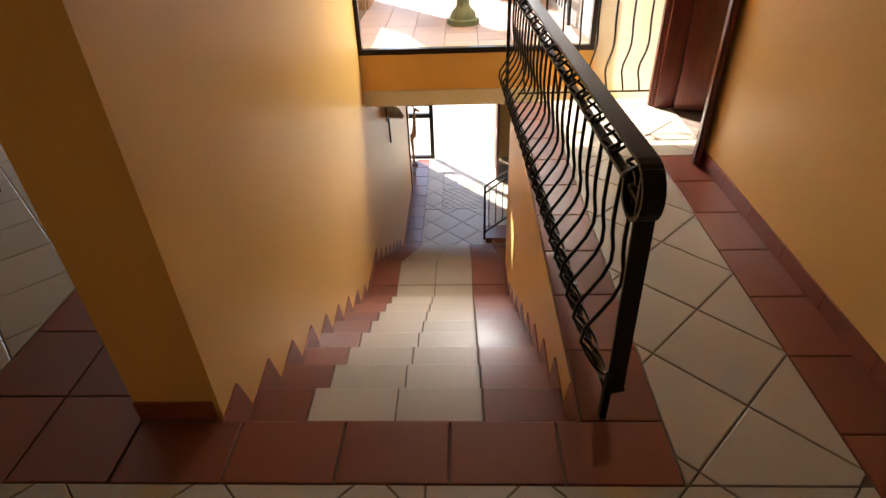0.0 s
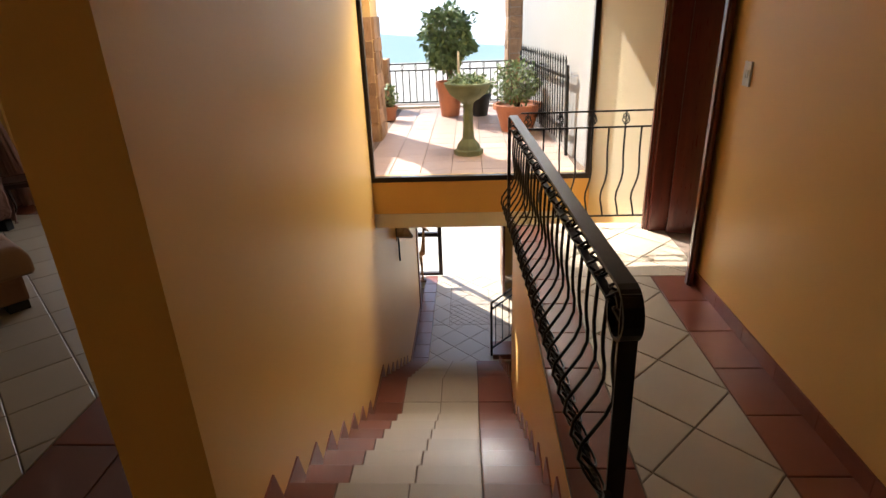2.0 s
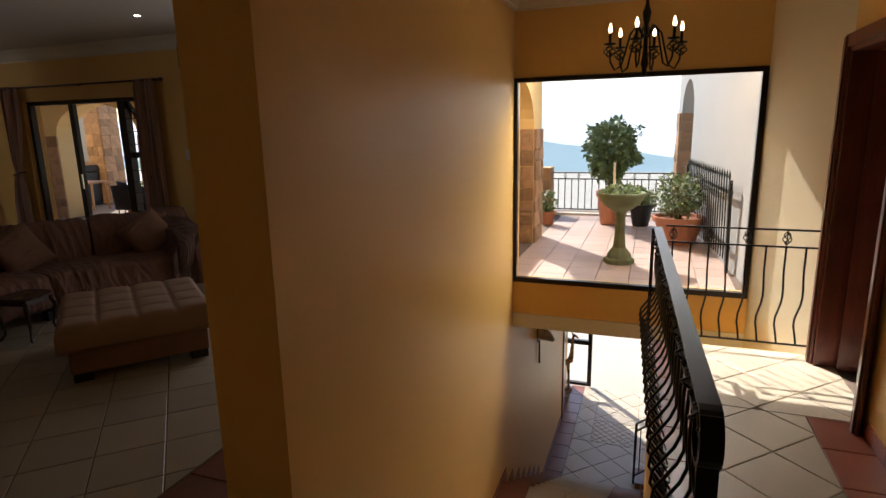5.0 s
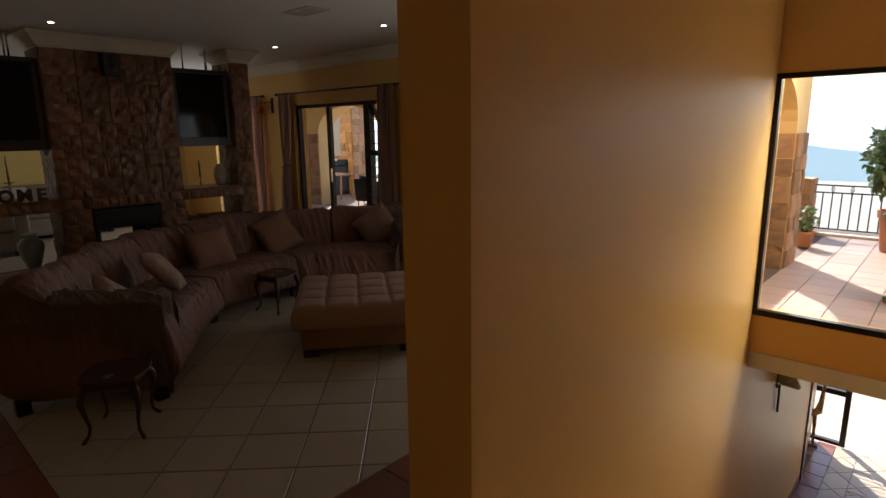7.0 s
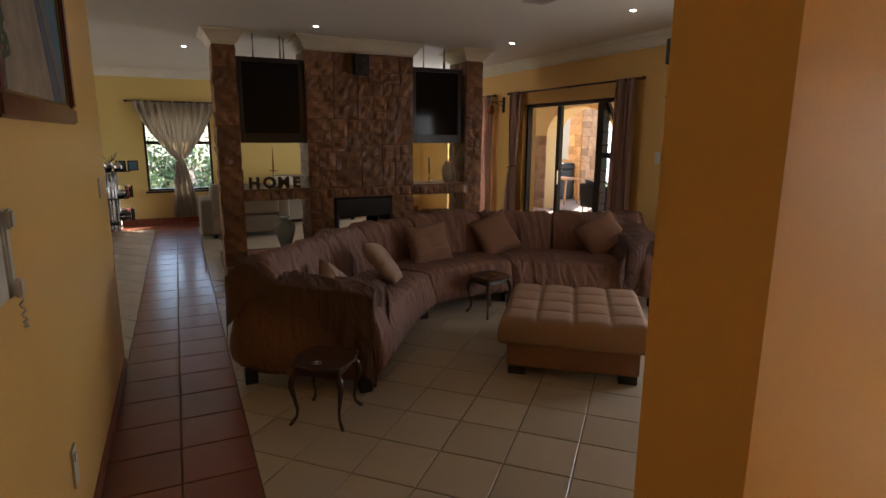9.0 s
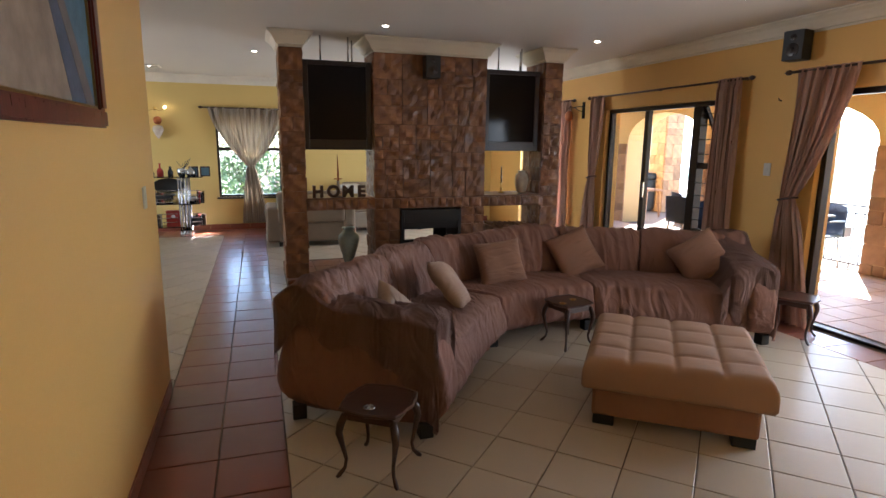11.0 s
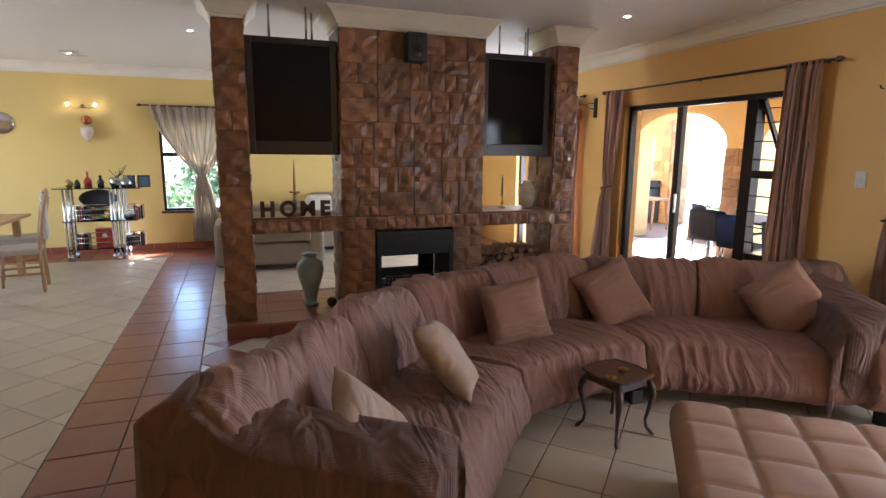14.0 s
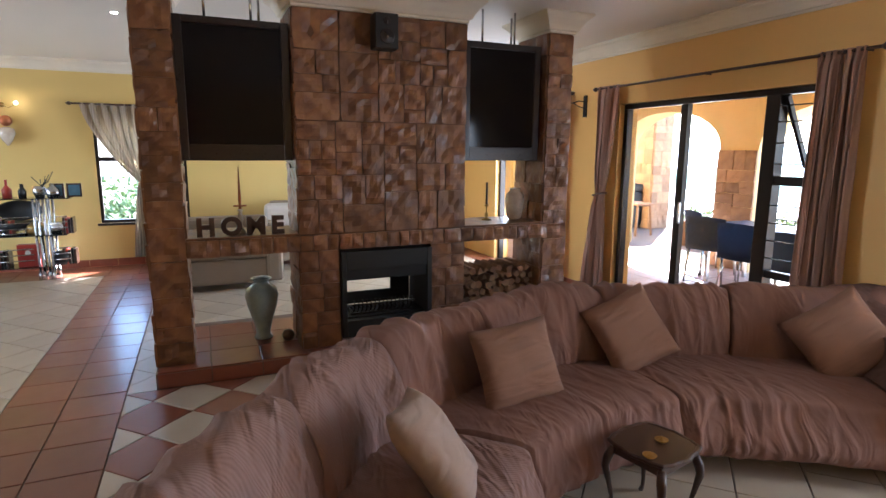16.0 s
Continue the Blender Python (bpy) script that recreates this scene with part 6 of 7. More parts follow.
for k in range(7):
    a = rnd.uniform(0, 6.28)
    bm = bmesh.new()
    tube(bm, [(0, 0, 0), (0.05 * math.cos(a), 0.07 * math.sin(a), 0.05), (0.06 * math.cos(a + 1), 0.12 * math.sin(a), rnd.uniform(0.06, 0.18))], 0.005, 5)
    part("wire", bm, "black", wire, smooth=True)
on("pewter_tray", (SX, -0.75, 0.563), [(0.15, 0), (0.19, 0.03), (0.18, 0.035), (0.12, 0.012)], "steel", "wide pewter bowl on the middle glass shelf", "bowl")
on("dark_platter", (SX - 0.06, -0.72, 0.80), [(0.06, 0), (0.2, 0.04), (0.22, 0.10), (0.19, 0.10), (0.03, 0.03)], "black", "large dark serving bowl on the shelf stand", "bowl").location.z = 0.61
for y, rz in ((-0.26, 78), (-0.08, 100)):
    t = thing("photo_frame", (SX + 0.03, y, 1.013), "dark photo frame standing on the top glass shelf", "photo frame", "photo frames", rz)
    boxes("frame", "wood_dark", [(-0.08, -0.01, 0, 0.08, 0.01, 0.17)], t, bevel=0.004)
    boxes("photo", PAINT["sea"], [(-0.06, -0.014, 0.02, 0.06, -0.0101, 0.15)], t)
on("glass_jar", (SX + 0.03, -0.62, 1.013), [(0.04, 0), (0.045, 0.08), (0.03, 0.11), (0.02, 0.12), (0.02, 0.17)], "glass_dark", "dark glass decanter on the top glass shelf", "bottle")
on("kettle", (SX + 0.05, -0.30, 1.013), [(0.06, 0), (0.08, 0.05), (0.075, 0.10), (0.03, 0.14), (0.012, 0.17)], "steel", "polished metal kettle on the top glass shelf", "kettle")
on("salt_pot", (SX + 0.05, -0.90, 1.013), [(0.035, 0), (0.04, 0.05), (0.025, 0.09), (0.006, 0.12)], "black", "small dark lidded pot on the top glass shelf", "ornament")
on("glass_bowl", (SX + 0.06, -0.30, 0.563), [(0.05, 0), (0.09, 0.05), (0.10, 0.12), (0.095, 0.12), (0.04, 0.02)], "steel", "deep metal bowl on the middle glass shelf", "bowl")
on("casserole", (SX + 0.03, -0.52, 0.563), [(0.09, 0), (0.11, 0.04), (0.11, 0.12), (0.05, 0.15), (0.01, 0.17)], "brass", "lidded brass pot on the middle glass shelf", "pot")
on("low_pot", (SX + 0.03, -0.28, 0.173), [(0.08, 0), (0.10, 0.05), (0.10, 0.15), (0.04, 0.17)], "black", "black lidded pot on the lowest glass shelf", "pot")
# large dark oval platter leaning under the top shelf
platter = thing("oval_platter", (SX + 0.02, -0.66, 0.76), "large black oval platter propped on the shelf stand", "platter")
bm = bmesh.new()
lathe(bm, [(0.02, 0.012), (0.17, 0.010), (0.20, 0.03), (0.235, 0.045), (0.24, 0.04), (0.19, 0.0), (0.02, 0.0)], 30)
bmesh.ops.scale(bm, verts=bm.verts, vec=(0.52, 1.0, 1.0))
bmesh.ops.rotate(bm, verts=bm.verts, cent=(0, 0, 0), matrix=Matrix.Rotation(math.radians(82), 3, "Y"))
bmesh.ops.translate(bm, verts=bm.verts, vec=(0, 0, 0.10))
part("dish", bm, "black", platter, smooth=True)
t = thing("gift_box", (SX + 0.03, -0.62, 0.173), "red box with a pale round emblem on the lowest shelf", "box")
boxes("carton", "red", [(-0.06, -0.11, 0, 0.06, 0.11, 0.27)], t, bevel=0.004)
bm = bmesh.new()
lathe(bm, [(0.03, 0), (0.03, 0.002)], 18)
bmesh.ops.rotate(bm, verts=bm.verts, cent=(0, 0, 0), matrix=Matrix.Rotation(math.pi / 2, 3, "Y"))
bmesh.ops.translate(bm, verts=bm.verts, vec=(0.0605, 0, 0.17))
part("emblem", bm, "white", t)
for y, z, n in ((-0.25, 0.173, 5), (-0.95, 0.173, 5), (-0.92, 0.563, 6), (-0.22, 0.563, 4)):
    for k in range(n):
        t = thing("book", (SX, y + k * 0.03, z), "thin dark bound book or magazine standing on the shelf", "book", "books on the stand")
        boxes("cover", ("wood_dark", "red", "tvcase", "glass_dark")[k % 4], [(-0.08, -0.012, 0, 0.09, 0.012, 0.20 - 0.012 * (k % 3))], t, bevel=0.002, segs=1)

# far wall lights and ornaments
wl_ = thing("wall_light", (FAR_X, -0.87, 2.15), "three-armed brass wall light with two lit bulbs", "wall light")
bm = bmesh.new()
lathe(bm, [(0.03, 0), (0.03, 0.02)], 12)
bmesh.ops.rotate(bm, verts=bm.verts, cent=(0, 0, 0), matrix=Matrix.Rotation(math.pi / 2, 3, "Y"))
part("wall_rose", bm, "brass", wl_, smooth=True)
for dy in (-0.17, 0.17):
    bm = bmesh.new()
    tube(bm, [(0.02, 0, 0), (0.08, dy * 0.5, -0.04), (0.10, dy, 0.0)], 0.005, 6)
    part("arm", bm, "brass", wl_, smooth=True)
    bm = bmesh.new()
    bmesh.ops.create_uvsphere(bm, u_segments=12, v_segments=8, radius=0.022, matrix=Matrix.Translation((0.10, dy, 0.02)))
    part("bulb", bm, "bulb", wl_, "warm glowing bulb", smooth=True)
t = thing("wall_ornament", (FAR_X, -0.83, 1.86), "wire ball over a pale hanging lantern on the far wall", "wall ornament")
bm = bmesh.new()
bmesh.ops.create_uvsphere(bm, u_segments=14, v_segments=10, radius=0.07, matrix=Matrix.Translation((0.08, 0, 0.09)))
part("wire_ball", bm, "copper", t, smooth=True)
bm = bmesh.new()
lathe(bm, [(0.01, -0.17), (0.06, -0.10), (0.09, -0.02), (0.08, 0.04), (0.03, 0.06)], 16, (0.09, 0, -0.05))
part("pale_shade", bm, "porcelain", t, smooth=True)
t = thing("wall_clock", (FAR_X, -1.88, 1.89), "round silvery wall clock", "wall clock")
bm = bmesh.new()
lathe(bm, [(0.15, 0), (0.15, 0.02), (0.12, 0.03), (0.02, 0.035)], 26)
bmesh.ops.rotate(bm, verts=bm.verts, cent=(0, 0, 0), matrix=Matrix.Rotation(math.pi / 2, 3, "Y"))
part("dial", bm, "steel", t, smooth=True)

# ---- stair well ornaments ----
t = thing("mounted_skull", (WELL_L, 6.40, -0.78), "small bleached antelope skull mounted on the yellow stair wall", "wall ornament")
bm = bmesh.new()
tube(bm, [(0.0, 0, 0.02), (0.05, 0, 0.04), (0.12, 0, 0.02), (0.19, 0, -0.03)], [0.05, 0.075, 0.06, 0.02], 12)
part("skull", bm, "skull", t, smooth=True)
bm = bmesh.new()
bar(bm, (0.02, 0, -0.04), (0.02, 0.02, -0.34), 0.02, 0.012)
part("strap", bm, "black", t)
boxes("wall_block", "wood_dark", [(0, -0.06, -0.06, 0.012, 0.06, 0.12)], t, bevel=0.003)

g = thing("giraffe_figure", (-0.93, 9.62, LOW), "tall carved wooden giraffe figure on a dark base", "giraffe figure", rz=20)
bm = bmesh.new()
for x, y in ((-0.05, 0.03), (-0.05, -0.03), (0.06, 0.03), (0.06, -0.03)):
    tube(bm, [(x, y, 0.02), (x * 0.9, y, 0.25), (x * 0.7, y * 0.7, 0.5)], [0.012, 0.014, 0.028], 8)
tube(bm, [(-0.09, 0, 0.50), (0.0, 0, 0.52), (0.08, 0, 0.56), (0.10, 0, 0.70), (0.115, 0, 0.95), (0.12, 0, 1.02)], [0.03, 0.055, 0.055, 0.035, 0.022, 0.02], 10)
tube(bm, [(0.11, 0, 1.03), (0.16, 0, 1.01), (0.21, 0, 0.97)], [0.03, 0.026, 0.012], 8)
tube(bm, [(0.10, 0.015, 1.04), (0.095, 0.02, 1.10)], 0.006, 6)
tube(bm, [(0.10, -0.015, 1.04), (0.095, -0.02, 1.10)], 0.006, 6)
box(bm, -0.1, -0.07, 0, 0.11, 0.07, 0.025)
me = part("figure", bm, "giraffe", g, smooth=True)

# ---- terrace ----
def leaves(bm, centre, radii, count, size, rnd, droop=0.3, hollow=0.35):
    cx, cy, cz = centre
    for _ in range(count):
        a, b = rnd.uniform(0, 2 * math.pi), math.acos(rnd.uniform(-1, 1))
        k = hollow + (1 - hollow) * rnd.random() ** 0.5
        d = Vector((math.sin(b) * math.cos(a), math.sin(b) * math.sin(a), math.cos(b)))
        k *= 0.82 + 0.45 * noise.noise(d * 2.3 + Vector(centre))
        p = Vector((cx + radii[0] * k * d.x, cy + radii[1] * k * d.y, cz + radii[2] * k * d.z))
        s = size * rnd.uniform(0.6, 1.3)
        t = (d + Vector((rnd.uniform(-1, 1), rnd.uniform(-1, 1), rnd.uniform(-1, 0.6) - droop))).normalized()
        side = t.cross(Vector((rnd.uniform(-1, 1), rnd.uniform(-1, 1), rnd.uniform(-1, 1)))).normalized() * s * 0.30
        v = [bm.verts.new(q) for q in (p, p + t * s * 0.45 + side, p + t * s, p + t * s * 0.45 - side)]
        bm.faces.new(v)


def potted(name, at, pot_r, pot_h, pot_mat, label, crown, radii, count, size, leaf, seed, trunk=True, pot_name="pot"):
    t = thing(name, at, label, "potted plant")
    rnd = random.Random(seed)
    bm = bmesh.new()
    lathe(bm, [(pot_r * 0.62, 0), (pot_r * 0.68, 0.01), (pot_r * 0.92, pot_h * 0.82), (pot_r * 1.03, pot_h * 0.83), (pot_r * 1.04, pot_h), (pot_r * 0.92, pot_h), (pot_r * 0.88, pot_h * 0.88), (0.01, pot_h * 0.88)], 26)
    part(pot_name, bm, pot_mat, t, smooth=False)
    bm = bmesh.new()
    n = 5 if trunk else 9
    for k in range(n):
        a = 2 * math.pi * k / n + rnd.random()
        r = radii[0] * 0.6
        tube(bm, [(0.02 * math.cos(a), 0.02 * math.sin(a), pot_h * 0.86), (0.05 * math.cos(a + 1), 0.05 * math.sin(a + 1), pot_h + (crown[2] - pot_h) * 0.4), (crown[0] + r * math.cos(a), crown[1] + r * math.sin(a), crown[2] + rnd.uniform(-0.2, 0.5) * radii[2])], [0.014, 0.010, 0.004], 6)
    part("stems", bm, "bark", t, smooth=True)
    bm = bmesh.new()
    leaves(bm, crown, radii, count, size, rnd)
    part("foliage", bm, leaf, t, kind="stuff")
    return t


TZ = 0.188
potted("ficus_tree", (-0.24, 8.80, TZ + 0.009), 0.2, 0.50, "pot", "leafy weeping fig in a tall terracotta pot on the terrace", (0.0, 0, 1.10), (0.41, 0.38, 0.50), 3600, 0.075, "leaf", 1)
potted("shrub_in_pot", (0.20, 8.75, TZ + 0.009), 0.17, 0.32, "black", "low green plant in a black plastic pot on the terrace", (0, 0, 0.42), (0.24, 0.24, 0.14), 500, 0.06, "leaf_pale", 2, False)
potted("flowering_shrub", (0.66, 7.55, TZ + 0.009), 0.30, 0.34, "pot", "pale flowering shrub in a wide terracotta bowl on the terrace", (0, 0, 0.60), (0.34, 0.32, 0.30), 1300, 0.05, "leaf_pale", 3, False)
potted("corner_plant", (-1.12, 8.55, TZ + 0.009), 0.12, 0.2, "pot", "small plant in a terracotta pot beside the terrace pier", (0, 0, 0.33), (0.13, 0.13, 0.2), 380, 0.05, "leaf_pale", 6, False)
potted("patio_plant", (-2.75, 7.6, 0.0), 0.26, 0.5, "pot", "tall leafy plant in a terracotta pot on the patio", (0, 0, 1.0), (0.4, 0.4, 0.6), 1500, 0.07, "leaf", 7)
potted("patio_plant", (-4.9, 7.75, 0.0), 0.2, 0.4, "pot", "slender leafy plant in a terracotta pot beside the patio table", (0, 0, 0.95), (0.26, 0.26, 0.5), 900, 0.07, "leaf", 9)

bath = thing("bird_bath", (0.035, 6.32, TZ + 0.009), "mossy cast-stone bird bath planted with trailing greens on the terrace", "bird bath")
bm = bmesh.new()
lathe(bm, [(0.16, 0), (0.16, 0.05), (0.13, 0.06), (0.12, 0.10), (0.10, 0.13), (0.065, 0.17), (0.055, 0.30), (0.05, 0.48), (0.058, 0.54), (0.09, 0.57)], 8)
part("pedestal", bm, "bath", bath)
bm = bmesh.new()
lathe(bm, [(0.07, 0.56), (0.12, 0.585), (0.19, 0.64), (0.235, 0.72), (0.25, 0.755), (0.235, 0.76), (0.18, 0.68), (0.01, 0.65)], 30)
part("bowl", bm, "bath", bath, smooth=True)
bm = bmesh.new()
leaves(bm, (0, 0, 0.76), (0.24, 0.24, 0.09), 700, 0.045, random.Random(12), 0.6, 0.2)
part("greens", bm, "leaf_pale", bath, kind="stuff")
cn = thing("white_marker", (-0.06, 6.56, TZ + 0.76), "thin white plastic marker standing in the bird bath", "plant marker")
boxes("strip", "white", [(-0.012, -0.003, 0, 0.012, 0.003, 0.30)], cn)
cn.parent = None


def simple_rail(name, a, b, z, h, step, label, knots=True):
    a, b = Vector(a), Vector(b)
    t = thing(name, (a.x, a.y, z), label, "railing")
    d = b - a
    d = Vector((d.x, d.y, 0))
    for nm, zz in (("top_rail", h), ("middle_rail", h - 0.10), ("bottom_rail", 0.06)):
        bm = bmesh.new()
        bar(bm, (0, 0, zz), (d.x, d.y, zz), 0.018, 0.018)
        part(nm, bm, "iron", t)
    n = int(d.length / step)
    for k in range(n + 1):
        p = d * (k / n)
        bm = bmesh.new()
        tube(bm, [(p.x, p.y, -0.005 if k in (0, n) or k % 8 == 0 else 0.06), (p.x, p.y, h - 0.1)], 0.0085, 5)
        part("bar", bm, "iron", t)
        if knots and k % 2 == 0:
            bm = bmesh.new()
            basket(bm, (p.x, p.y, h - 0.05), 0.08, 0.022, 0.0035)
            part("basket_knot", bm, "iron", t, smooth=True)
    return t


simple_rail("terrace_railing", (-1.24, 9.61), (0.72, 9.61), 0.231, 0.66, 0.105, "black wrought-iron railing with basket knots along the terrace edge")
simple_rail("patio_railing", (-8.0, 8.4), (-2.9, 8.4), 0.0, 0.85, 0.12, "black wrought-iron railing under the patio arches", False)

fence = thing("spiked_fence", (1.05, 6.18, TZ + 0.02), "black spiked steel fence panel standing before the terrace wall", "fence")
for k in range(22):
    y = k * 0.108
    bm = bmesh.new()
    tube(bm, [(0, y, 0.10), (0, y, 0.90), (0, y, 0.93), (0, y, 1.0)], [0.008, 0.008, 0.014, 0.001], 4)
    part("paling", bm, "black", fence)
for z in (0.22, 0.76):
    boxes("rail", "alu", [(0.009, -0.03, z, 0.035, 2.32, z + 0.03)], fence)
fence.rotation_euler = (0, radians(-1.5), math.atan(0.109))
for y in (-0.05, 2.34):
    boxes("post", "black", [(-0.012, y - 0.015, -0.01, 0.018, y + 0.015, 0.9)], fence)

# patio furniture
def patio_chair(at, rz, mat="bluegrey", label="blue-grey woven plastic patio chair with steel legs"):
    t = thing("patio_chair", at, label, "patio chair", "chairs round the patio table", rz)
    boxes("seat", mat, [(-0.23, -0.22, 0.42, 0.23, 0.24, 0.45)], t, bevel=0.012)
    bm = bmesh.new()
    n = 8
    rows = []
    for i in range(n + 1):
        u = i / n * 2 - 1
        rows.append([bm.verts.new((0.24 * u, -0.22 - 0.05 * (1 - u * u) - 0.06 * j / 4, 0.43 + (0.42 - 0.02 * u * u) * j / 4)) for j in range(5)])
    for i in range(n):
        for j in range(4):
            bm.faces.new((rows[i][j], rows[i + 1][j], rows[i + 1][j + 1], rows[i][j + 1]))
    bmesh.ops.solidify(bm, geom=bm.faces[:], thickness=0.015)
    part("backrest", bm, mat, t, smooth=True)
    for s in (-1, 1):
        bm = bmesh.new()
        tube(bm, [(s * 0.24, -0.24, 0.64), (s * 0.27, 0.0, 0.65), (s * 0.25, 0.20, 0.62), (s * 0.23, 0.22, 0.44)], 0.015, 8)
        part("armrest", bm, mat, t, smooth=True)
        for y in (-0.19, 0.21):
            bm = bmesh.new()
            tube(bm, [(s * 0.20, y, 0.43), (s * 0.23, y * 1.15, 0.0)], 0.011, 8)
            part("leg", bm, "steel", t, smooth=True)
    return t


pc = patio_chair((-7.88, 7.25, 0), 20)
for x, y, r in ((-8.35, 7.75, -20), (-7.2, 7.05, 10), (-6.4, 6.9, 0), (-6.3, 8.0, 180), (-7.3, 8.02, 175)):
    copy_thing(pc, pose(x, y, 0, 0, 0, r))
t = thing("patio_table", (-7.0, 7.55, 0), "dark rectangular patio table with steel legs", "patio table")
boxes("tabletop", "bluegrey", [(-1.0, -0.42, 0.71, 1.0, 0.42, 0.74)], t, bevel=0.01)
for x in (-0.9, 0.9):
    for y in (-0.34, 0.34):
        boxes("leg", "steel", [(x - 0.02, y - 0.02, 0, x + 0.02, y + 0.02, 0.71)], t)
wc = patio_chair((-3.75, 6.75, 0), 200, "white", "white plastic patio chair with grey legs near the open door")
t = thing("round_patio_table", (-3.6, 7.35, 0), "small white round patio table", "patio table")
bm = bmesh.new()
lathe(bm, [(0.25, 0), (0.22, 0.02), (0.03, 0.04), (0.03, 0.70), (0.44, 0.71), (0.45, 0.74), (0.02, 0.742)], 30)
part("table_body", bm, "white", t)
t = thing("wooden_bench", (-11.75, 9.3, 0), "small light wooden table with splayed legs by the patio wall", "garden table")
boxes("tabletop", "wood_light", [(-0.5, -0.22, 0.60, 0.5, 0.22, 0.64)], t, bevel=0.006)
for x in (-0.42, 0.42):
    for y in (-0.15, 0.15):
        bm = bmesh.new()
        bar(bm, (x, y, 0.6), (x * 1.08, y * 1.3, 0), 0.04, 0.04)
        part("leg", bm, "wood_light", t)
t = thing("barbecue", (-12.6, 9.9, 0), "black lidded kettle barbecue by the stone garden wall", "barbecue")
boxes("cabinet", "black", [(-0.3, -0.25, 0.05, 0.3, 0.25, 0.78)], t, bevel=0.03)
boxes("lid", "black", [(-0.31, -0.26, 0.781, 0.31, 0.26, 0.95)], t, bevel=0.05, segs=3)
for x in (-0.25, 0.25):
    boxes("foot", "black", [(x - 0.03, -0.2, 0, x + 0.03, 0.2, 0.05)], t)

# ---- outdoor stonework ----
rnd = random.Random(21)
cl = tagged(new("stone_cladding"), kind="structure")
O = "stone_out"
stone_face(cl, (-1.06, 7.12, TZ), YU, ZU, XN, 0.50, 1.43, rnd, 0.13, 0.3, 0.03, O)
stone_face(cl, (-1.5, 7.12, TZ), (1, 0, 0), ZU, (0, -1, 0), 0.44, 1.43, rnd, 0.13, 0.3, 0.03, O)
stone_face(cl, (-1.25, 9.45, TZ), YU, ZU, XN, 0.3, 0.8, rnd, 0.12, 0.3, 0.025, O)
stone_face(cl, (-1.55, 9.45, TZ), (1, 0, 0), ZU, (0, -1, 0), 0.3, 0.8, rnd, 0.12, 0.3, 0.025, O)
ce = tagged(new("stone_cladding"), kind="structure")
stone_face(ce, (1.09, 9.9, TZ), (1, 0, 0), ZU, (0, -1, 0), 0.4, 1.62, rnd, 0.13, 0.3, 0.025, O)
stone_face(ce, (1.09, 9.91, TZ), YU, ZU, (-1, 0, 0), 0.28, 1.62, rnd, 0.13, 0.3, 0.03, O)
ce.matrix_world = SKEW
for x, w in ((-8.72, 0.62), (-5.75, 0.55), (-11.5, 0.65)):
    stone_face(cl, (x, 8.2, 0), (1, 0, 0), ZU, (0, -1, 0), w, 1.65, rnd, 0.14, 0.34, 0.03, O)
stone_face(cl, (-8.72, 8.2, 0), (0, 1, 0), ZU, (-1, 0, 0), 0.42, 1.65, rnd, 0.14, 0.3, 0.02, O)
struct("garden_pier", "stone_core", [(-12.62, 10.2, -0.01, -12.12, 10.7, 2.62)])
for o, u, n in (((-12.62, 10.2, 0), (1, 0, 0), (0, -1, 0)), ((-12.12, 10.2, 0), (0, 1, 0), (1, 0, 0))):
    stone_face(cl, o, u, ZU, n, 0.5, 2.6, rnd, 0.14, 0.36, 0.03, O)
struct("garden_wall_low", "stone_core", [(-17, 10.85, -0.01, -12.6, 11.1, 0.975)])
stone_face(cl, (-16, 10.85, 0), (1, 0, 0), ZU, (0, -1, 0), 3.4, 0.98, rnd, 0.16, 0.4, 0.03, O)
struct("planter", "stone_core", [(-10.4, 9.2, -0.2, -8.2, 9.5, 0.42)])
bm = bmesh.new()
for k in range(9):
    leaves(bm, (-10.2 + k * 0.24, 9.36, 0.52), (0.2, 0.16, 0.16), 150, 0.06, rnd, 0.1)
part("planter_shrubs", bm, "leaf_pale", None, kind="stuff")

# ---- distance ----
def hills(name, y, height, base, seed, half=260, mat="hill"):
    bm = bmesh.new()
    n = 120
    lo, hi = [], []
    for i in range(n + 1):
        x = -half + 2 * half * i / n
        h = height * (0.62 + 0.5 * noise.noise(Vector((x / half * 2.4 + seed, 0, 0))) + 0.10 * noise.noise(Vector((x / half * 11, seed, 0))))
        lo.append(bm.verts.new((x, y - height * 2.0, base)))
        hi.append(bm.verts.new((x, y, base + max(h, 1))))
    for i in range(n):
        bm.faces.new((lo[i], lo[i + 1], hi[i + 1], hi[i]))
    return part(name, bm, mat, None, kind="structure", smooth=True)


# hill colours have the air's haze painted in, palest on the far range
M["hill_near"] = material("haze_tinted_green_hillside", (0.17, 0.25, 0.20), 1.0, second=(0.10, 0.19, 0.12), scale=0.08, mix=1.0)
M["grass"] = material("sunlit_hill_grass", (0.13, 0.20, 0.06), 1.0, second=(0.20, 0.24, 0.09), scale=0.4, mix=1.0)
M["haze_tint_far"] = material("far_blue_haze_tinted_hills", (0.66, 0.72, 0.75), 1.0, second=(0.62, 0.69, 0.73), scale=0.01, mix=1.0)
hills("backdrop_hills_near", 95, 19.2, -18, 1.3, 220, "hill_near")
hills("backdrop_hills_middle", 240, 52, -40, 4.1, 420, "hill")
hills("backdrop_hills_far", 600, 165, -90, 8.8, 1100, "haze_tint_far")
struct("backdrop_slope", "grass", [(-120, 17, -3.4, 120, 60, -3.0)])
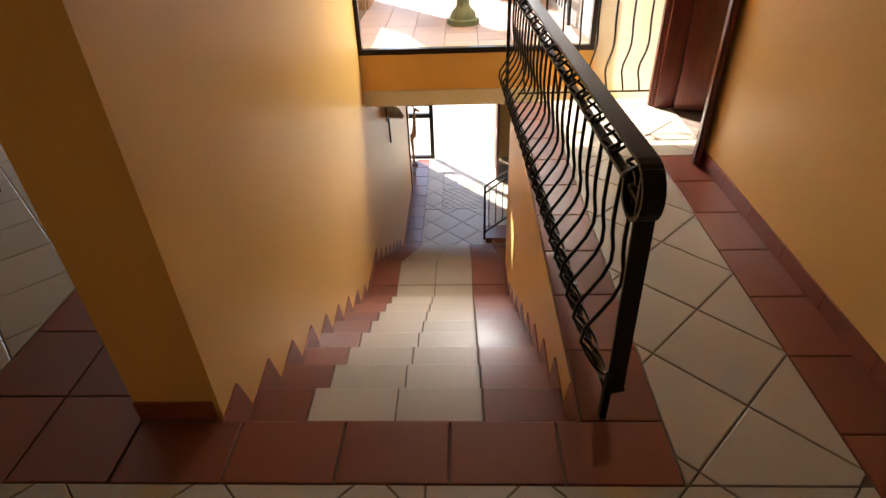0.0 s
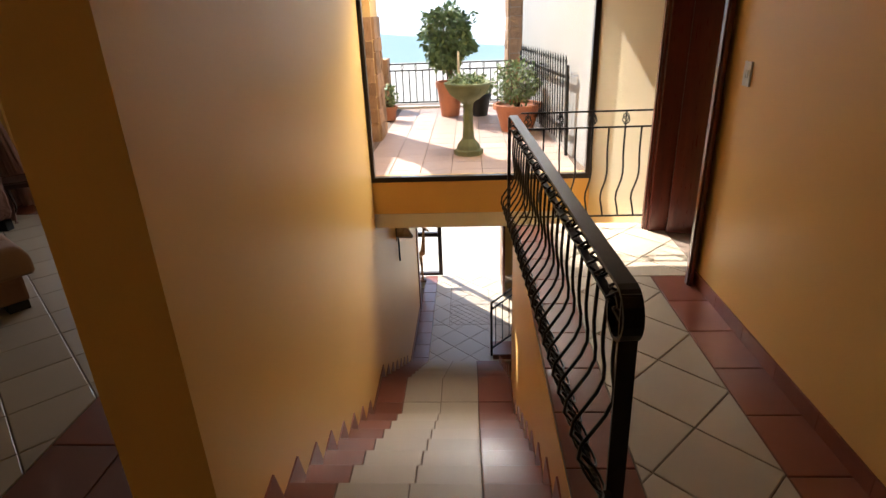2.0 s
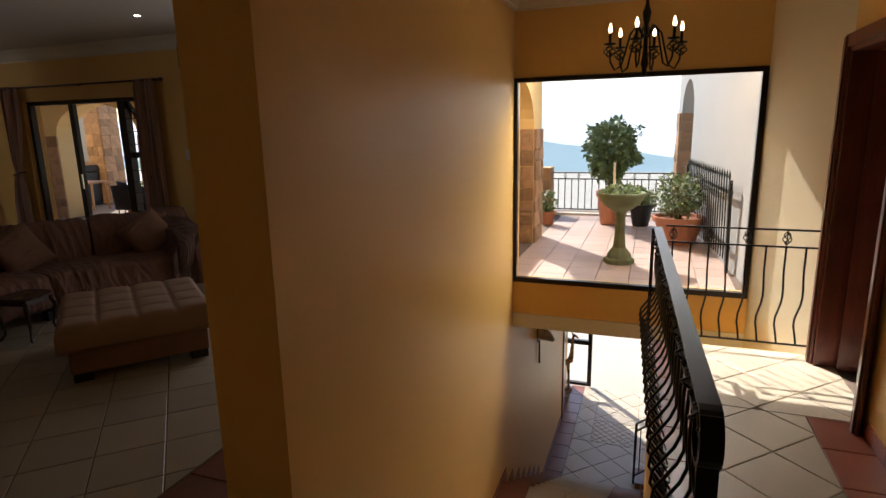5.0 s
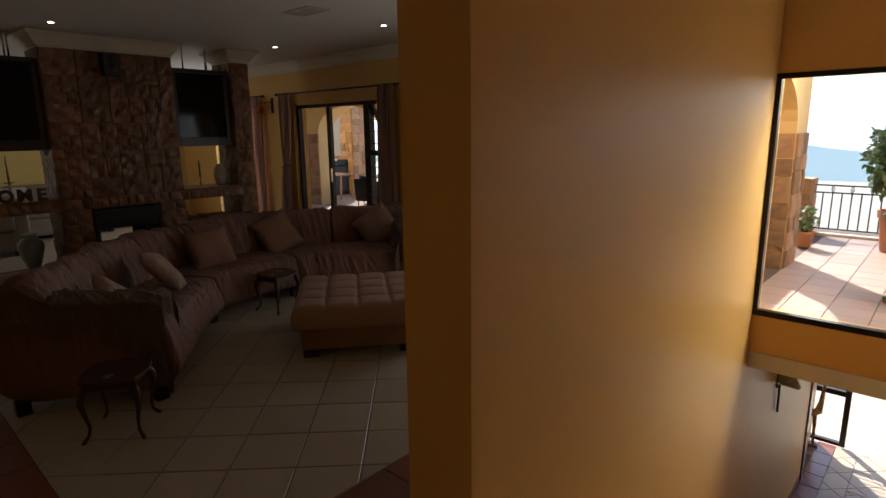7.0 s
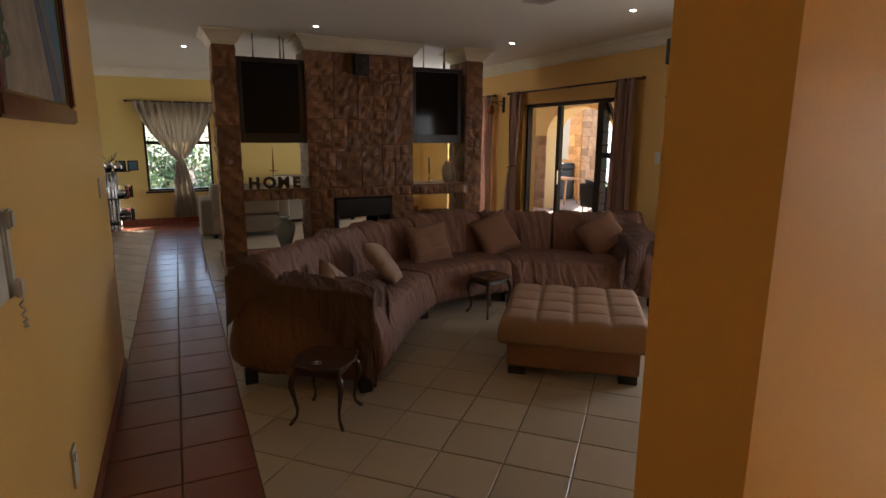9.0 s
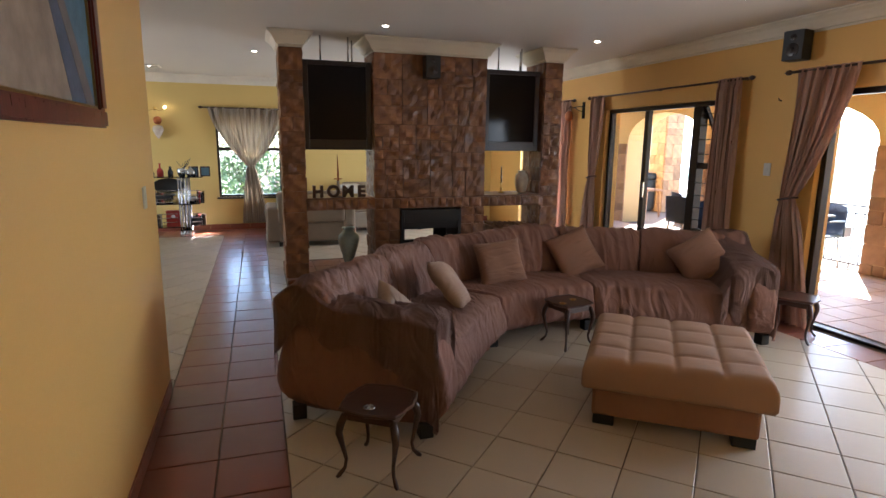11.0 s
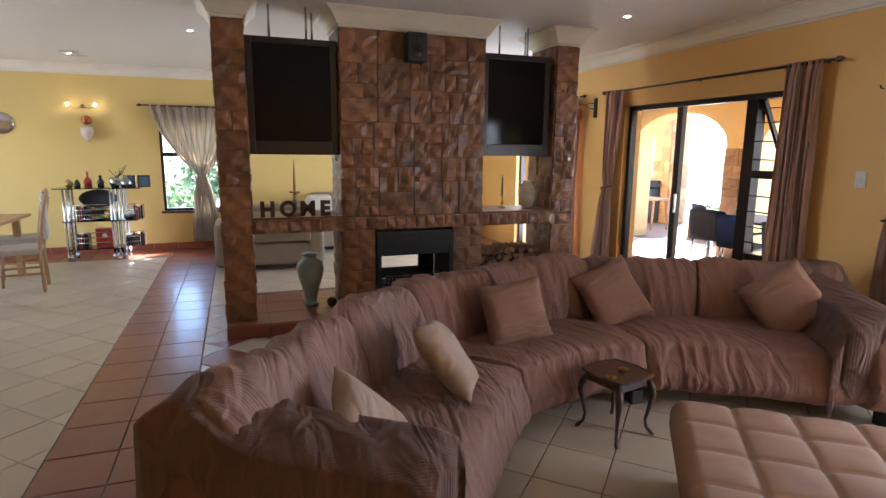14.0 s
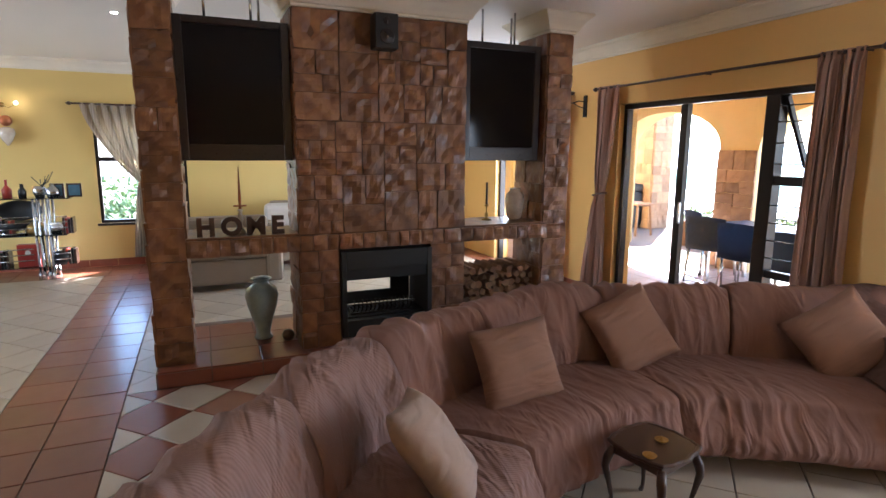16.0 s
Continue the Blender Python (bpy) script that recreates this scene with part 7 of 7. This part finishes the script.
bpy.data.objects["backdrop_slope"].rotation_euler = (radians(-1.0), 0, 0)
tree_rnd = random.Random(33)
for i, (x, y, s) in enumerate(((-22, -1.5, 2.6), (-24, 2.5, 3.0), (-27, 0.5, 3.4), (-20.5, 1.6, 1.6))):
    t = thing("garden_tree", (x, y, LOW - 0.25), "leafy green garden tree outside the casement window", "tree", "garden trees")
    bm = bmesh.new()
    tube(bm, [(0, 0, 0), (0.1, 0, s * 0.5), (0.0, 0.1, s * 1.1)], [0.2, 0.14, 0.06], 8)
    for k in range(6):
        a = k * 1.05
        tube(bm, [(0.08, 0, s * 0.6), (0.5 * s * 0.5 * math.cos(a), 0.5 * s * 0.5 * math.sin(a), s * 1.1)], [0.08, 0.02], 6)
    part("trunk", bm, "bark", t, smooth=True)
    bm = bmesh.new()
    for k in range(7):
        c = (tree_rnd.uniform(-0.5, 0.5) * s * 0.7, tree_rnd.uniform(-0.5, 0.5) * s * 0.7, s * tree_rnd.uniform(0.8, 1.4))
        leaves(bm, c, (0.4 * s, 0.4 * s, 0.33 * s), 420, 0.20, tree_rnd)
    part("crown", bm, "leaf_pale", t, kind="stuff")
house = thing("neighbour_house", (-26, 3.8, LOW - 0.25), "distant house with a low red tiled roof", "house")
boxes("wall", "wall_white", [(-3, -3.4, 0, 3, 3.4, 2.4)], house)
bm = bmesh.new()
v = [bm.verts.new(p) for p in ((-3.4, -3.8, 2.35), (3.4, -3.8, 2.35), (3.4, 3.8, 2.35), (-3.4, 3.8, 2.35), (0, -2.6, 3.6), (0, 2.6, 3.6))]
for f in ((0, 1, 4), (1, 2, 5, 4), (2, 3, 5), (3, 0, 4, 5), (3, 2, 1, 0)):
    bm.faces.new([v[i] for i in f])
part("roof", bm, "terra_out", house)

# ---- floor tiles, last ----
FLOOR = bpy.data.objects["floor"]
LOWF = bpy.data.objects["floor_lower"]
A1, A2 = (0.98, 2.14), (-2.82, 2.46)
straight(-1.087, 1.345, 0.675, 1.578, 5, 1, 0.0, FLOOR)
straight(0.405, 1.578, 0.675, 4.56, 1, 9, 0.0, FLOOR)
straight(1.222, -0.2, COR_R, 3.60, 1, 11, 0.0, FLOOR)
straight(-1.75, 1.345, -1.09, 5.12, 2, 11, 0.0, FLOOR)
straight(-10.98, 0.17, -0.1, 0.85, 32, 2, 0.0, FLOOR)
straight(-11.69, -2.6, -10.98, 5.12, 2, 22, 0.0, FLOOR)
straight(-11.69, 5.12, -1.1, 5.456, 31, 1, 0.0, FLOOR)
diagonal(0.675, 1.345, 1.222, 3.60, A1, 0.353, 0.0, FLOOR)
diagonal(0.675, 3.60, COR_R + 0.1, 4.60, A1, 0.353, 0.0, FLOOR)
diagonal(-0.1, 0.0, 1.222, 1.345, A1, 0.353, 0.0, FLOOR)
diagonal(-1.75, 0.85, -0.1, 1.345, A1, 0.353, 0.0, FLOOR)
zone = lambda x, y: x < -5.75 and y < 3.6
diagonal(-6.84, 0.85, -1.75, 5.12, A2, 0.34, 0.0, FLOOR, chequer=zone)
diagonal(-10.98, 0.85, -8.0, 5.12, A2, 0.34, 0.0, FLOOR)
diagonal(-8.0, 0.85, -6.84, 1.03, A2, 0.34, 0.0, FLOOR)
diagonal(-8.0, 4.47, -6.84, 5.12, A2, 0.34, 0.0, FLOOR)
diagonal(-10.98, -2.6, -4.47, 0.17, A2, 0.34, 0.0, FLOOR)
for k in range(1, 9):
    tread(HEAD + (k - 1) * TREAD, HEAD + k * TREAD, -k * RISER, STAIRS)
    boxes("riser_tile", "terra", [(WELL_L + 0.005, HEAD + (k - 1) * TREAD + 0.001, -k * RISER + 0.002, WELL_R - 0.005, HEAD + (k - 1) * TREAD + 0.007, -(k - 1) * RISER - 0.010)], STAIRS, kind="structure")
tread(LAND0, LAND1, LANDZ, STAIRS, rows=2)
for k in range(1, 8):
    tread(LAND1 + (k - 1) * TREAD, LAND1 + k * TREAD, LANDZ - k * RISER, STAIRS)
straight(WELL_L + 0.01, 6.76, -0.60, 9.84, 1, 9, LOW, LOWF)
D0 = (0.0, 8.35)
diagonal(-0.60, 6.76, 0.95, 8.02, (D0[0], D0[1] - 0.34 * math.sqrt(0.5) * 1.0), 0.34, LOW, LOWF)
diagonal(-0.60, 8.02, -0.33, 9.84, (D0[0], D0[1] - 0.34 * math.sqrt(0.5)), 0.34, LOW, LOWF)
diagonal(0.33, 8.02, 0.95, 9.84, (D0[0], D0[1] - 0.34 * math.sqrt(0.5)), 0.34, LOW, LOWF)
diagonal(-0.33, 8.02, 0.33, 8.68, D0, 0.0933, LOW, LOWF, mat="cream")
diagonal(-0.33, 8.68, 0.33, 9.84, (D0[0], D0[1] - 0.34 * math.sqrt(0.5)), 0.34, LOW, LOWF)
straight(-1.05, WIN_Y + 0.27, 1.08, 9.55, 7, 14, TZ + 0.009, terrace, "terra_out")
straight(-14.4, DOOR_Y + 0.26, -2.65, 8.19, 35, 8, 0.0, bpy.data.objects["patio"], "terra_out")
